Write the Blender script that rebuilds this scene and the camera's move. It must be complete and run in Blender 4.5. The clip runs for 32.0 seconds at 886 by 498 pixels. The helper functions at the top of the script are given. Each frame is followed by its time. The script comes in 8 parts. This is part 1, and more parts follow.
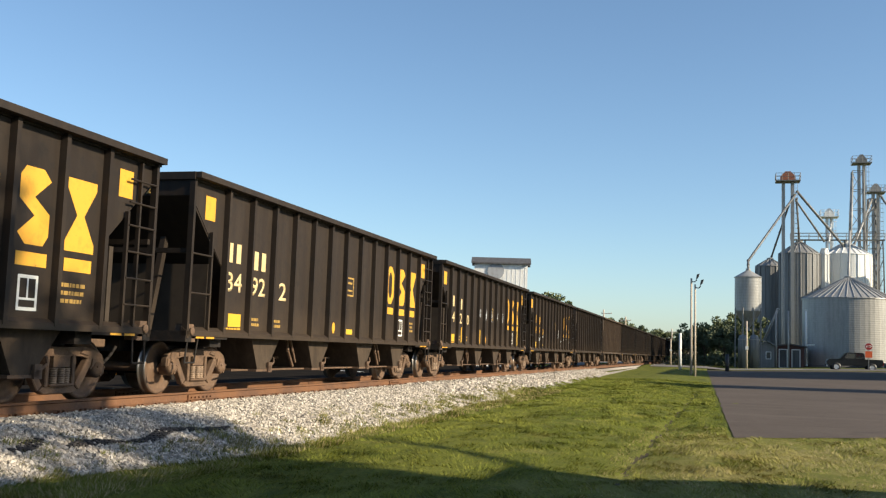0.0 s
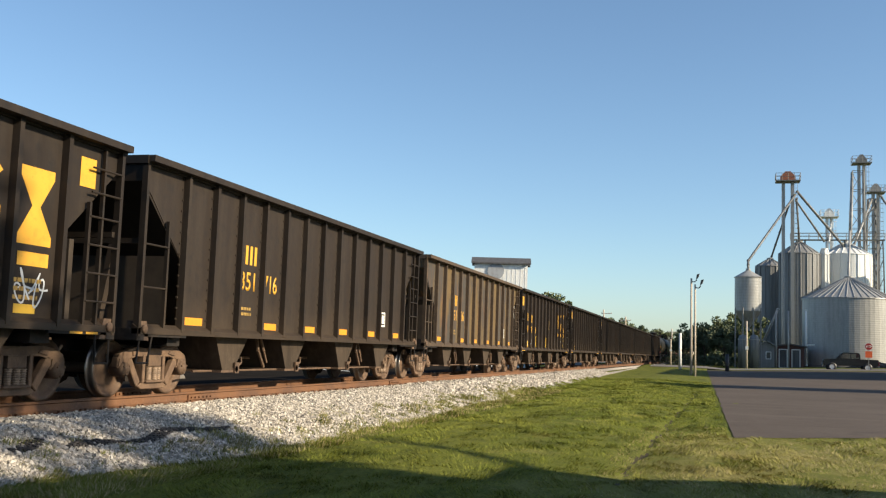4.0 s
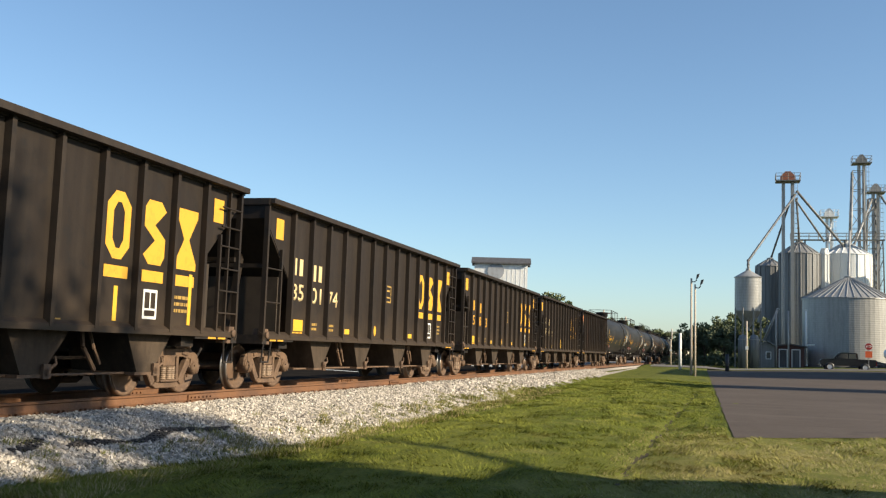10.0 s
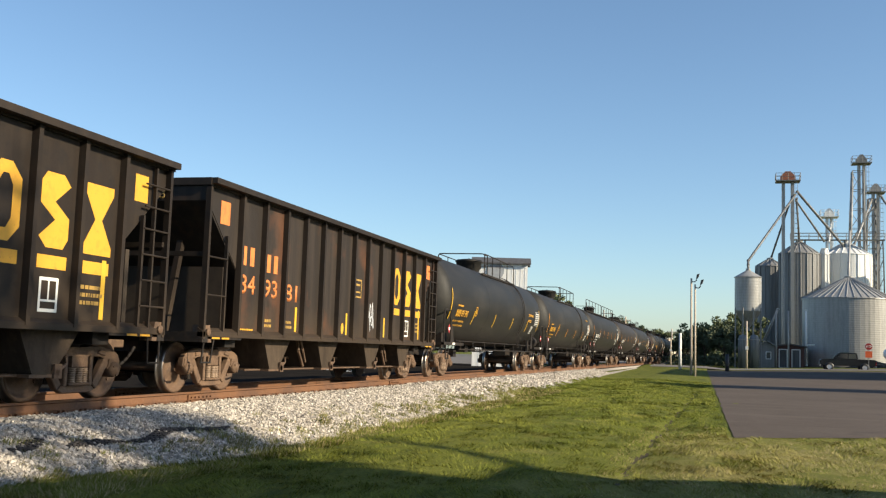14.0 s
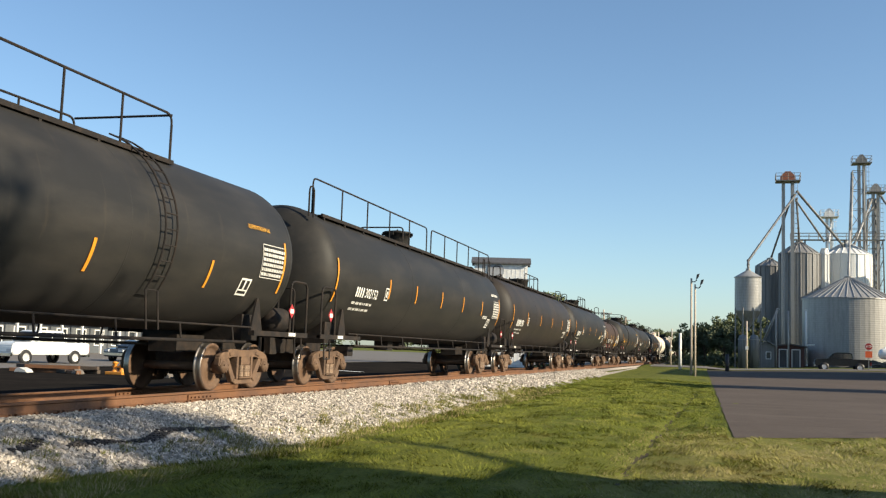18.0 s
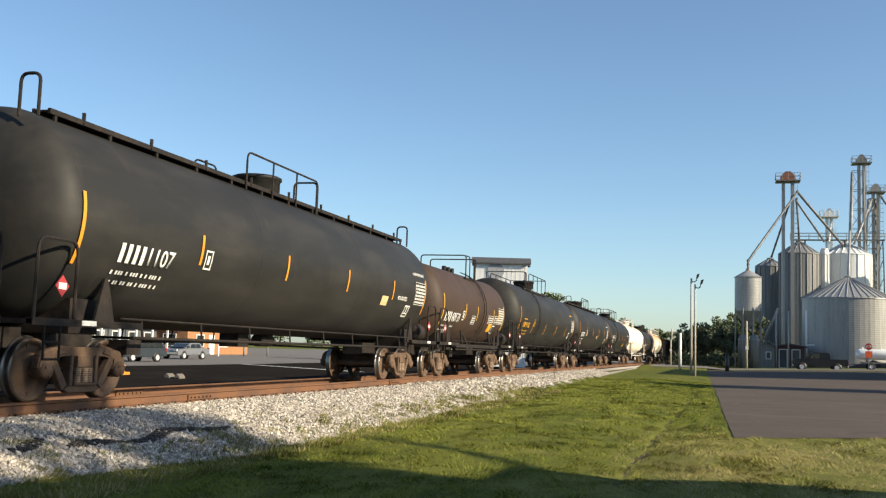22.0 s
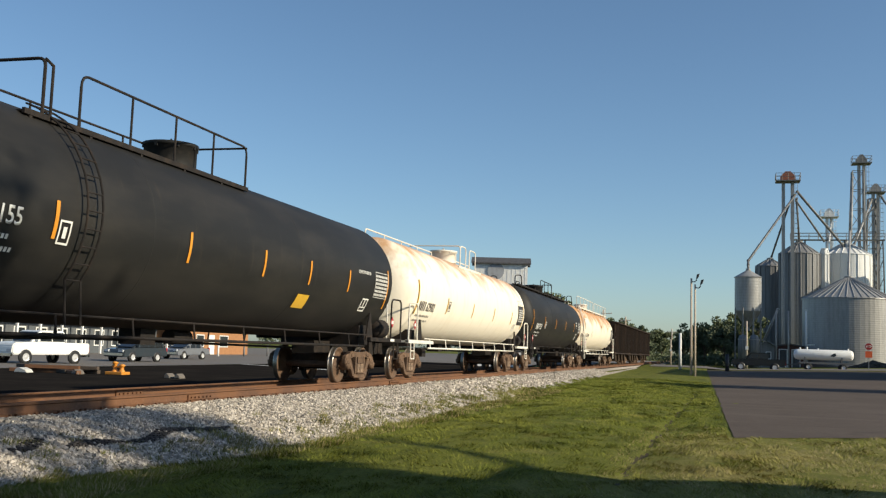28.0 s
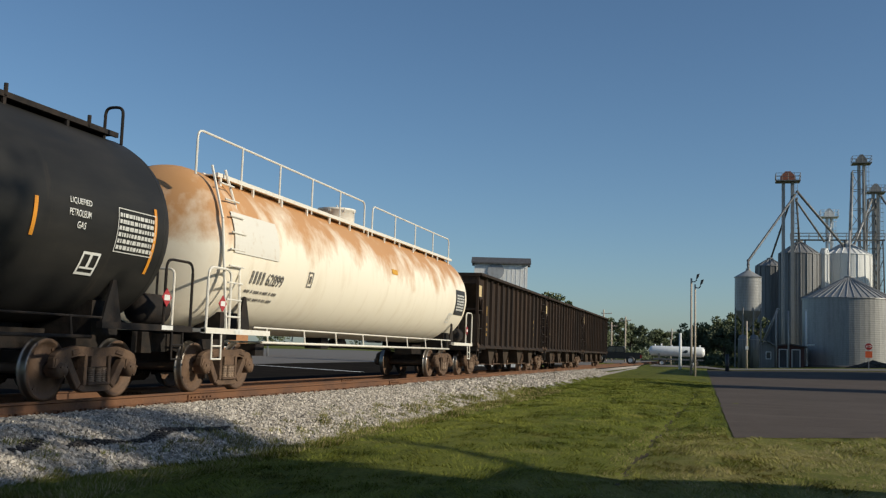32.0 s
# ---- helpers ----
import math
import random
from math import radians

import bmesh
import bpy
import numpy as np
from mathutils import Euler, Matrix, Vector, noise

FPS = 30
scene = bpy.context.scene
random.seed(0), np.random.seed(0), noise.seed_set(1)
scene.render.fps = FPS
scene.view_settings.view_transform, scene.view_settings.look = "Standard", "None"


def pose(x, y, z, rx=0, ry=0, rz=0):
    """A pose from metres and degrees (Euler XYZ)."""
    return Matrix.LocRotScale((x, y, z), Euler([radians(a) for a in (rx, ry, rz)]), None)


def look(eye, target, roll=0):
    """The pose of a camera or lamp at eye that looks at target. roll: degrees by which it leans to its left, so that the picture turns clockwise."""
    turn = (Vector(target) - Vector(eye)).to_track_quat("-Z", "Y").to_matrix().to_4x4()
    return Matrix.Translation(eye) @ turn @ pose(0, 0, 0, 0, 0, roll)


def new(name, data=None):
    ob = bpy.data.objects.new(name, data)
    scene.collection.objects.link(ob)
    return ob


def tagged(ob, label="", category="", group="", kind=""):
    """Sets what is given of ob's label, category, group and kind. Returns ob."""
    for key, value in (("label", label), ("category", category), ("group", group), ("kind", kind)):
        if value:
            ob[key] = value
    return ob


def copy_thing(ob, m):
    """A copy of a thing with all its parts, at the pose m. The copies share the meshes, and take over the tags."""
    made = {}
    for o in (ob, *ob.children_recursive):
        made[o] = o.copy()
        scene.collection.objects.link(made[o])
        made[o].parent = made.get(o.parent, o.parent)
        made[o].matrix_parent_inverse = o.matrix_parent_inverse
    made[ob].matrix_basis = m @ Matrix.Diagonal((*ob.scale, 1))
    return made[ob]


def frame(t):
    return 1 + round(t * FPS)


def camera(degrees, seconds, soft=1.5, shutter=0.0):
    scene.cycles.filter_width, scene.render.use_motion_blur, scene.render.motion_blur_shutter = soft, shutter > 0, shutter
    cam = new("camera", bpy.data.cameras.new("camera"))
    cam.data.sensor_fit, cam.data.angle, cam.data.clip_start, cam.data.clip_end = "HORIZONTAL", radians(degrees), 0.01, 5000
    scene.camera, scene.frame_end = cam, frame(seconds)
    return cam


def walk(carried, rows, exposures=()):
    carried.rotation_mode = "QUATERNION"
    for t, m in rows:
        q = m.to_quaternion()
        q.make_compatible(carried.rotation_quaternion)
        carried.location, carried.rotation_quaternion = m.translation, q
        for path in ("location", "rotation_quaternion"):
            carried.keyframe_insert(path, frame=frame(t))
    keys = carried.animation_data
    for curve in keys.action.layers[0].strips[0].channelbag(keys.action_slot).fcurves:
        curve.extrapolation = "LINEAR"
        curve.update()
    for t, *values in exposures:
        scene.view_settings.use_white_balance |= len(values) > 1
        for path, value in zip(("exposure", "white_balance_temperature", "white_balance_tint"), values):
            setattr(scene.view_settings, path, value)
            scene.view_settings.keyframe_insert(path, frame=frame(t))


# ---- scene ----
# The track runs along +x, the rail tops are z = 0, the camera stands beside it.
EYE = (0.0, -10.19, 0.949)
YAW, TILT, ROLL = radians(15.478), radians(5.677), 1.967
AIM = (EYE[0] + math.cos(TILT) * math.cos(YAW), EYE[1] + math.cos(TILT) * math.sin(YAW), EYE[2] + math.sin(TILT))
cam = camera(47.62, 32.0, 1.25)
walk(cam, [(0.0, look(EYE, AIM, ROLL)), (32.0, look(EYE, AIM, ROLL))],
     exposures=[(0.0, 0.72, 6680, 4), (26.0, 0.72, 6680, 4), (28.0, 0.22, 6400, 3), (29.0, -0.38, 6150, 3), (30.0, -0.66, 6000, 3), (31.0, 0.0, 6200, 3), (32.0, -0.26, 6100, 3)])


# ---- light ----
SUN_EL, SUN_AZ = 25.0, -97.0    # degrees; azimuth from +x towards +y
world = bpy.data.worlds.new("sky")
scene.world = world
world.use_nodes = True
wn, wl = world.node_tree.nodes, world.node_tree.links
sky = wn.new("ShaderNodeTexSky")
sky.sky_type, sky.sun_disc = "NISHITA", False
sky.sun_elevation, sky.sun_rotation = radians(SUN_EL), radians(90 - SUN_AZ)
sky.air_density, sky.dust_density, sky.ozone_density = 0.88, 0.75, 3.2
wn["Background"].inputs["Strength"].default_value = 0.112
wl.new(sky.outputs[0], wn["Background"].inputs["Color"])
sun = new("sun", bpy.data.lights.new("sun", "SUN"))
sun.data.energy, sun.data.angle, sun.data.color = 5.0, radians(0.55), (1.0, 0.85, 0.66)
SUN_DIR = Vector((math.cos(radians(SUN_EL)) * math.cos(radians(SUN_AZ)), math.cos(radians(SUN_EL)) * math.sin(radians(SUN_AZ)), math.sin(radians(SUN_EL))))
sun.matrix_world = look(SUN_DIR * 60, (0, 0, 0))


# ---- materials ----
def rgb(r, g, b):
    return (r, g, b, 1.0)


def material(name, base, rough=0.6, metal=0.0, spots=(), bump=0.0, bump_scale=40.0, jitter=0.0, coords="Object", stretch=(1, 1, 1), spec=0.5):
    """A node material: a base colour, layers of (colour, noise scale, low, high, strength[, stretch]), fine relief and a per-object tint."""
    m = bpy.data.materials.new(name)
    m.use_nodes = True
    n, l = m.node_tree.nodes, m.node_tree.links
    b = n["Principled BSDF"]
    b.inputs["Roughness"].default_value, b.inputs["Metallic"].default_value = rough, metal
    b.inputs["Specular IOR Level"].default_value = spec
    tc = n.new("ShaderNodeTexCoord")
    col = n.new("ShaderNodeRGB")
    col.outputs[0].default_value = rgb(*base)
    last = col.outputs[0]
    for k, sp in enumerate(spots):
        colour, scale, low, high, strength = sp[:5]
        st = sp[5] if len(sp) > 5 else stretch
        mp = n.new("ShaderNodeMapping")
        mp.inputs["Scale"].default_value = st
        mp.inputs["Location"].default_value = (k * 3.7, k * 1.3, k * 2.1)
        l.new(tc.outputs[coords], mp.inputs["Vector"])
        nz = n.new("ShaderNodeTexNoise")
        nz.inputs["Scale"].default_value, nz.inputs["Detail"].default_value, nz.inputs["Roughness"].default_value = scale, 6.0, 0.62
        l.new(mp.outputs[0], nz.inputs["Vector"])
        r = n.new("ShaderNodeMapRange")
        r.inputs["From Min"].default_value, r.inputs["From Max"].default_value, r.inputs["To Max"].default_value = low, high, strength
        l.new(nz.outputs["Fac"], r.inputs["Value"])
        mx = n.new("ShaderNodeMix")
        mx.data_type = "RGBA"
        mx.inputs[7].default_value = rgb(*colour)
        l.new(r.outputs[0], mx.inputs[0])
        l.new(last, mx.inputs[6])
        last = mx.outputs[2]
    if jitter:
        oi = n.new("ShaderNodeObjectInfo")
        r = n.new("ShaderNodeMapRange")
        r.inputs["To Min"].default_value, r.inputs["To Max"].default_value = 1 - jitter, 1 + jitter
        l.new(oi.outputs["Random"], r.inputs["Value"])
        hs = n.new("ShaderNodeHueSaturation")
        l.new(r.outputs[0], hs.inputs["Value"])
        l.new(last, hs.inputs["Color"])
        last = hs.outputs[0]
    l.new(last, b.inputs["Base Color"])
    if bump:
        nz = n.new("ShaderNodeTexNoise")
        nz.inputs["Scale"].default_value, nz.inputs["Detail"].default_value = bump_scale, 5.0
        l.new(tc.outputs[coords], nz.inputs["Vector"])
        bp = n.new("ShaderNodeBump")
        bp.inputs["Strength"].default_value, bp.inputs["Distance"].default_value = bump, 0.02
        l.new(nz.outputs["Fac"], bp.inputs["Height"])
        l.new(bp.outputs[0], b.inputs["Normal"])
    return m


STREAK = (3.0, 3.0, 0.25)


def add_dust(m, colour, low, high, most):
    """Brown road dust that clings to the lower part of a car's side in broken patches."""
    n, l = m.node_tree.nodes, m.node_tree.links
    b = n["Principled BSDF"]
    src = b.inputs["Base Color"].links[0].from_socket
    tc, sep, nz, add, r, mx = (n.new("ShaderNode" + k) for k in ("TexCoord", "SeparateXYZ", "TexNoise", "Math", "MapRange", "Mix"))
    l.new(tc.outputs["Object"], sep.inputs[0])
    l.new(tc.outputs["Object"], nz.inputs["Vector"])
    nz.inputs["Scale"].default_value, nz.inputs["Detail"].default_value = 2.2, 8.0
    add.operation = "MULTIPLY_ADD"
    l.new(nz.outputs["Fac"], add.inputs[0])
    add.inputs[1].default_value = 1.6
    l.new(sep.outputs["Z"], add.inputs[2])
    for k, v in zip(("From Min", "From Max", "To Max"), (high, low, most)):
        r.inputs[k].default_value = v
    l.new(add.outputs[0], r.inputs["Value"])
    mx.data_type = "RGBA"
    mx.inputs[7].default_value = rgb(*colour)
    l.new(r.outputs[0], mx.inputs[0])
    l.new(src, mx.inputs[6])
    l.new(mx.outputs[2], b.inputs["Base Color"])


M = {}
M["black"] = material("black_car_paint", (0.0225, 0.0162, 0.0125), 0.6, spec=0.2, spots=[((0.036, 0.027, 0.02), 1.3, 0.42, 0.72, 0.8, STREAK), ((0.013, 0.012, 0.012), 5.0, 0.5, 0.7, 0.6), ((0.08, 0.05, 0.03), 9.0, 0.68, 0.82, 0.45)], bump=0.25, bump_scale=6, jitter=0.15)
M["rusty"] = material("rusted_brown_black_paint", (0.028, 0.021, 0.017), 0.7, spec=0.2, spots=[((0.07, 0.042, 0.027), 1.4, 0.42, 0.7, 0.8, STREAK), ((0.025, 0.02, 0.018), 4.0, 0.5, 0.7, 0.6)], bump=0.3, bump_scale=6, jitter=0.15)
M["burnt"] = material("black_paint_with_rust_burns", (0.024, 0.019, 0.016), 0.6, spec=0.22, spots=[((0.13, 0.052, 0.024), 0.55, 0.50, 0.68, 0.8, (1, 1, 1)), ((0.06, 0.045, 0.035), 1.4, 0.45, 0.75, 0.6, STREAK)], bump=0.25, bump_scale=6)
add_dust(M["black"], (0.055, 0.038, 0.025), 1.75, 2.6, 0.65)
add_dust(M["burnt"], (0.055, 0.038, 0.025), 1.75, 2.6, 0.6)
M["tan"] = material("faded_tan_and_grey_paint", (0.125, 0.084, 0.040), 0.75, spec=0.25, spots=[((0.05, 0.047, 0.046), 0.8, 0.47, 0.55, 0.9, (1.0, 1.0, 0.35)), ((0.20, 0.085, 0.03), 1.6, 0.56, 0.72, 0.75, (2.5, 2.5, 0.3)), ((0.06, 0.04, 0.022), 5.0, 0.5, 0.8, 0.6)], bump=0.3, bump_scale=8)
M["tan_post"] = material("rusted_brown_posts", (0.055, 0.035, 0.022), 0.8, spots=[((0.11, 0.07, 0.034), 6.0, 0.5, 0.7, 0.6)], bump=0.3, bump_scale=12)
M["tank_black"] = material("satin_black_tank_paint", (0.0175, 0.017, 0.0162), 0.56, spec=0.22, spots=[((0.04, 0.036, 0.031), 0.8, 0.42, 0.75, 0.8, (0.6, 2.0, 2.0)), ((0.02, 0.02, 0.02), 3.5, 0.5, 0.75, 0.5), ((0.055, 0.044, 0.034), 1.7, 0.62, 0.8, 0.6, (3.0, 0.4, 0.4))], bump=0.08, bump_scale=3, jitter=0.12)
M["tank_dusty"] = material("dusty_black_tank_paint", (0.022, 0.019, 0.017), 0.55, spec=0.22, spots=[((0.05, 0.038, 0.029), 0.8, 0.4, 0.75, 0.8, (0.9, 0.6, 0.6)), ((0.02, 0.02, 0.02), 3.5, 0.5, 0.75, 0.5)], bump=0.08, bump_scale=3, jitter=0.1)
M["tank_brown"] = material("oxidised_brown_tank_paint", (0.046, 0.027, 0.018), 0.62, spec=0.3, spots=[((0.062, 0.038, 0.026), 0.9, 0.42, 0.72, 0.8, (1.5, 1.0, 1.0)), ((0.03, 0.022, 0.018), 4.0, 0.5, 0.75, 0.6)], bump=0.12, bump_scale=4)
M["white_paint"] = material("off_white_steel_paint", (0.72, 0.68, 0.60), 0.5, spots=[((0.5, 0.36, 0.22), 5.0, 0.55, 0.75, 0.5)], bump=0.1, bump_scale=20)
M["chassis"] = material("grimy_black_steel", (0.018, 0.0155, 0.0145), 0.75, spec=0.2, spots=[((0.045, 0.032, 0.024), 4.0, 0.45, 0.7, 0.7)], bump=0.3, bump_scale=15)
M["truck"] = material("rust_brown_cast_steel", (0.125, 0.075, 0.045), 0.8, spots=[((0.07, 0.042, 0.027), 4.5, 0.42, 0.65, 0.85), ((0.20, 0.125, 0.07), 11.0, 0.55, 0.75, 0.6)], bump=0.45, bump_scale=18, jitter=0.15)
M["wheel"] = material("rust_brown_wheel_face", (0.115, 0.066, 0.038), 0.75, spots=[((0.05, 0.032, 0.024), 3.0, 0.45, 0.7, 0.8), ((0.22, 0.14, 0.085), 14.0, 0.55, 0.75, 0.5)], bump=0.25, bump_scale=20)
M["tread"] = material("polished_wheel_tread", (0.30, 0.27, 0.24), 0.36, 0.9, spots=[((0.3, 0.24, 0.2), 10.0, 0.5, 0.7, 0.4)])
M["spring"] = material("spring_steel", (0.24, 0.165, 0.11), 0.65, 0.1, spots=[((0.06, 0.04, 0.03), 9.0, 0.45, 0.65, 0.8)])
M["yellow"] = material("yellow_letter_paint", (0.62, 0.32, 0.03), 0.55, spots=[((0.46, 0.22, 0.025), 7.0, 0.5, 0.75, 0.7), ((0.12, 0.08, 0.03), 16.0, 0.64, 0.76, 0.8)])
M["orange_letter"] = material("faded_orange_letter_paint", (0.62, 0.20, 0.05), 0.6, spots=[((0.35, 0.12, 0.04), 7.0, 0.45, 0.7, 0.7)])
M["cream"] = material("cream_letter_paint", (0.60, 0.46, 0.24), 0.55, spots=[((0.4, 0.3, 0.14), 9.0, 0.5, 0.75, 0.6)])
M["white_letter"] = material("white_letter_paint", (0.72, 0.71, 0.67), 0.5, spots=[((0.4, 0.37, 0.32), 9.0, 0.52, 0.75, 0.6)])
M["black_letter"] = material("black_letter_paint", (0.03, 0.03, 0.032), 0.55, spots=[((0.12, 0.11, 0.10), 12.0, 0.5, 0.7, 0.6)])
M["faded_letter"] = material("faded_grey_black_letters", (0.13, 0.12, 0.11), 0.6, spots=[((0.40, 0.36, 0.30), 9.0, 0.48, 0.68, 0.7)])
M["reflector"] = material("orange_reflective_tape", (0.66, 0.27, 0.025), 0.45, spots=[((0.5, 0.2, 0.02), 11.0, 0.5, 0.7, 0.5)])
M["reflector_yellow"] = material("yellow_reflective_tape", (0.64, 0.38, 0.035), 0.45, spots=[((0.5, 0.3, 0.03), 11.0, 0.5, 0.7, 0.5)])
M["red_sign"] = material("red_placard", (0.36, 0.035, 0.04), 0.5, spots=[((0.35, 0.02, 0.02), 8.0, 0.5, 0.7, 0.5)])
M["dim_yellow"] = material("dim_yellow_stencil", (0.36, 0.22, 0.05), 0.65, spots=[((0.1, 0.07, 0.03), 12.0, 0.48, 0.68, 0.8)])
M["spray"] = material("white_spray_paint", (0.50, 0.52, 0.55), 0.7, spots=[((0.2, 0.2, 0.2), 8.0, 0.5, 0.75, 0.6)])
M["rail"] = material("rust_red_rail_steel", (0.15, 0.068, 0.030), 0.75, spots=[((0.065, 0.036, 0.025), 2.2, 0.45, 0.7, 0.8, (0.5, 1, 1)), ((0.20, 0.11, 0.07), 12.0, 0.55, 0.75, 0.5)], bump=0.3, bump_scale=20)
M["rail_top"] = material("worn_rail_head", (0.17, 0.11, 0.075), 0.5, 0.25, spots=[((0.2, 0.12, 0.08), 3.0, 0.5, 0.7, 0.6, (0.3, 4, 1))])
M["tie"] = material("weathered_creosoted_timber", (0.075, 0.055, 0.042), 0.9, spots=[((0.13, 0.10, 0.08), 3.0, 0.45, 0.7, 0.7, (8, 0.6, 4)), ((0.03, 0.024, 0.02), 7.0, 0.5, 0.7, 0.7)], bump=0.5, bump_scale=25, jitter=0.2)
M["asphalt"] = material("worn_asphalt", (0.088, 0.069, 0.058), 0.95, spec=0.2, spots=[((0.112, 0.088, 0.074), 0.25, 0.42, 0.68, 0.8), ((0.068, 0.054, 0.046), 1.1, 0.52, 0.72, 0.6, (2.2, 0.12, 1)), ((0.15, 0.122, 0.10), 1.6, 0.55, 0.72, 0.55, (2.6, 0.09, 1)), ((0.05, 0.042, 0.038), 0.9, 0.60, 0.68, 0.5), ((0.15, 0.135, 0.12), 60.0, 0.55, 0.75, 0.5)], bump=0.35, bump_scale=120)
M["road"] = material("sun_bleached_road", (0.145, 0.128, 0.112), 0.9, spots=[((0.13, 0.115, 0.10), 0.5, 0.45, 0.7, 0.7), ((0.22, 0.195, 0.165), 30.0, 0.5, 0.75, 0.5)], bump=0.3, bump_scale=90)
M["ballast_bed"] = material("crushed_limestone_bed", (0.35, 0.315, 0.275), 0.95, spots=[((0.20, 0.18, 0.16), 14.0, 0.42, 0.62, 0.9), ((0.46, 0.43, 0.39), 22.0, 0.5, 0.7, 0.8), ((0.16, 0.11, 0.08), 0.5, 0.52, 0.72, 0.5)], bump=1.0, bump_scale=22)
M["stencil_grey"] = material("worn_grey_white_stencil", (0.58, 0.57, 0.53), 0.6, spots=[((0.22, 0.21, 0.20), 14.0, 0.5, 0.7, 0.7)])


# ---- modelling tools ----
def box(bm, x0, x1, y0, y1, z0, z1, mi=0):
    v = [bm.verts.new(p) for p in ((x0, y0, z0), (x1, y0, z0), (x1, y1, z0), (x0, y1, z0), (x0, y0, z1), (x1, y0, z1), (x1, y1, z1), (x0, y1, z1))]
    for f in ((0, 3, 2, 1), (4, 5, 6, 7), (0, 1, 5, 4), (1, 2, 6, 5), (2, 3, 7, 6), (3, 0, 4, 7)):
        bm.faces.new([v[i] for i in f]).material_index = mi
    return v


def prism(bm, pts, a, b, axis="y", mi=0):
    """A polygon pts extruded from a to b: (x, z) along y, (y, z) along x, (x, y) along z."""
    put = {"y": lambda p, t: (p[0], t, p[1]), "x": lambda p, t: (t, p[0], p[1]), "z": lambda p, t: (p[0], p[1], t)}[axis]
    lo, hi = [bm.verts.new(put(p, a)) for p in pts], [bm.verts.new(put(p, b)) for p in pts]
    bm.faces.new(lo).material_index = mi
    bm.faces.new(hi[::-1]).material_index = mi
    for i in range(len(pts)):
        j = (i + 1) % len(pts)
        bm.faces.new((lo[j], lo[i], hi[i], hi[j])).material_index = mi


def rod(bm, p0, p1, r, seg=8, r1=None, mi=0, caps=True):
    p0, p1 = Vector(p0), Vector(p1)
    q = (p1 - p0).to_track_quat("Z", "Y")
    r1 = r if r1 is None else r1
    rings = []
    for p, rr in ((p0, r), (p1, r1)):
        rings.append([bm.verts.new(p + q @ Vector((rr * math.cos(2 * math.pi * i / seg), rr * math.sin(2 * math.pi * i / seg), 0))) for i in range(seg)])
    for i in range(seg):
        f = bm.faces.new((rings[0][i], rings[0][(i + 1) % seg], rings[1][(i + 1) % seg], rings[1][i]))
        f.material_index, f.smooth = mi, seg > 6
    if caps:
        bm.faces.new(rings[0][::-1]).material_index = mi
        bm.faces.new(rings[1]).material_index = mi


def pipe(bm, pts, r, seg=6, mi=0):
    for a, b in zip(pts, pts[1:]):
        rod(bm, a, b, r, seg, mi=mi)


def bent(p0, p1, p2, n=4):
    """A rounded corner from p0 by way of p1 to p2."""
    p0, p1, p2 = Vector(p0), Vector(p1), Vector(p2)
    return [(1 - t) ** 2 * p0 + 2 * t * (1 - t) * p1 + t * t * p2 for t in [i / n for i in range(n + 1)]]


def lathe(bm, prof, axis="z", seg=32, origin=(0, 0, 0), mi=0, smooth=True, a0=0.0, a1=2 * math.pi):
    """Turn a profile of (radius, height) round an axis."""
    o, full = Vector(origin), abs(a1 - a0 - 2 * math.pi) < 1e-6
    n = seg if full else seg + 1
    rings = []
    for r, h in prof:
        ring = []
        for i in range(n):
            a = a0 + (a1 - a0) * i / seg
            c, s = r * math.cos(a), r * math.sin(a)
            ring.append(bm.verts.new(o + Vector({"z": (c, s, h), "x": (h, c, s), "y": (s, h, c)}[axis])))
        rings.append(ring)
    for k in range(len(rings) - 1):
        for i in range(seg):
            j = (i + 1) % n
            f = bm.faces.new((rings[k][i], rings[k][j], rings[k + 1][j], rings[k + 1][i]))
            f.material_index, f.smooth = mi, smooth
    return rings


def mesh_of(name, bm, *mats):
    bmesh.ops.remove_doubles(bm, verts=bm.verts, dist=1e-5)
    bmesh.ops.recalc_face_normals(bm, faces=bm.faces)
    me = bpy.data.meshes.new(name)
    bm.to_mesh(me)
    bm.free()
    for m in mats:
        me.materials.append(m)
    return me


def part(name, bm, mat, parent, label=""):
    me = bm if isinstance(bm, bpy.types.Mesh) else mesh_of(name, bm, *(mat if isinstance(mat, (list, tuple)) else (mat,)))
    ob = new(name, me)
    ob.parent = parent
    return tagged(ob, label)


def thing(name, label, category, group="", kind=""):
    return tagged(new(name), label, category, group, kind)


def solid(name, bm, mats, label, category, group="", kind=""):
    ob = new(name, mesh_of(name, bm, *(mats if isinstance(mats, (list, tuple)) else (mats,))))
    return tagged(ob, label, category, group, kind)


def raw_mesh(name, verts, faces, mats, smooth=False):
    me = bpy.data.meshes.new(name)
    me.from_pydata(verts, [], faces)
    for m in (mats if isinstance(mats, (list, tuple)) else (mats,)):
        me.materials.append(m)
    if smooth:
        me.shade_smooth()
    return me


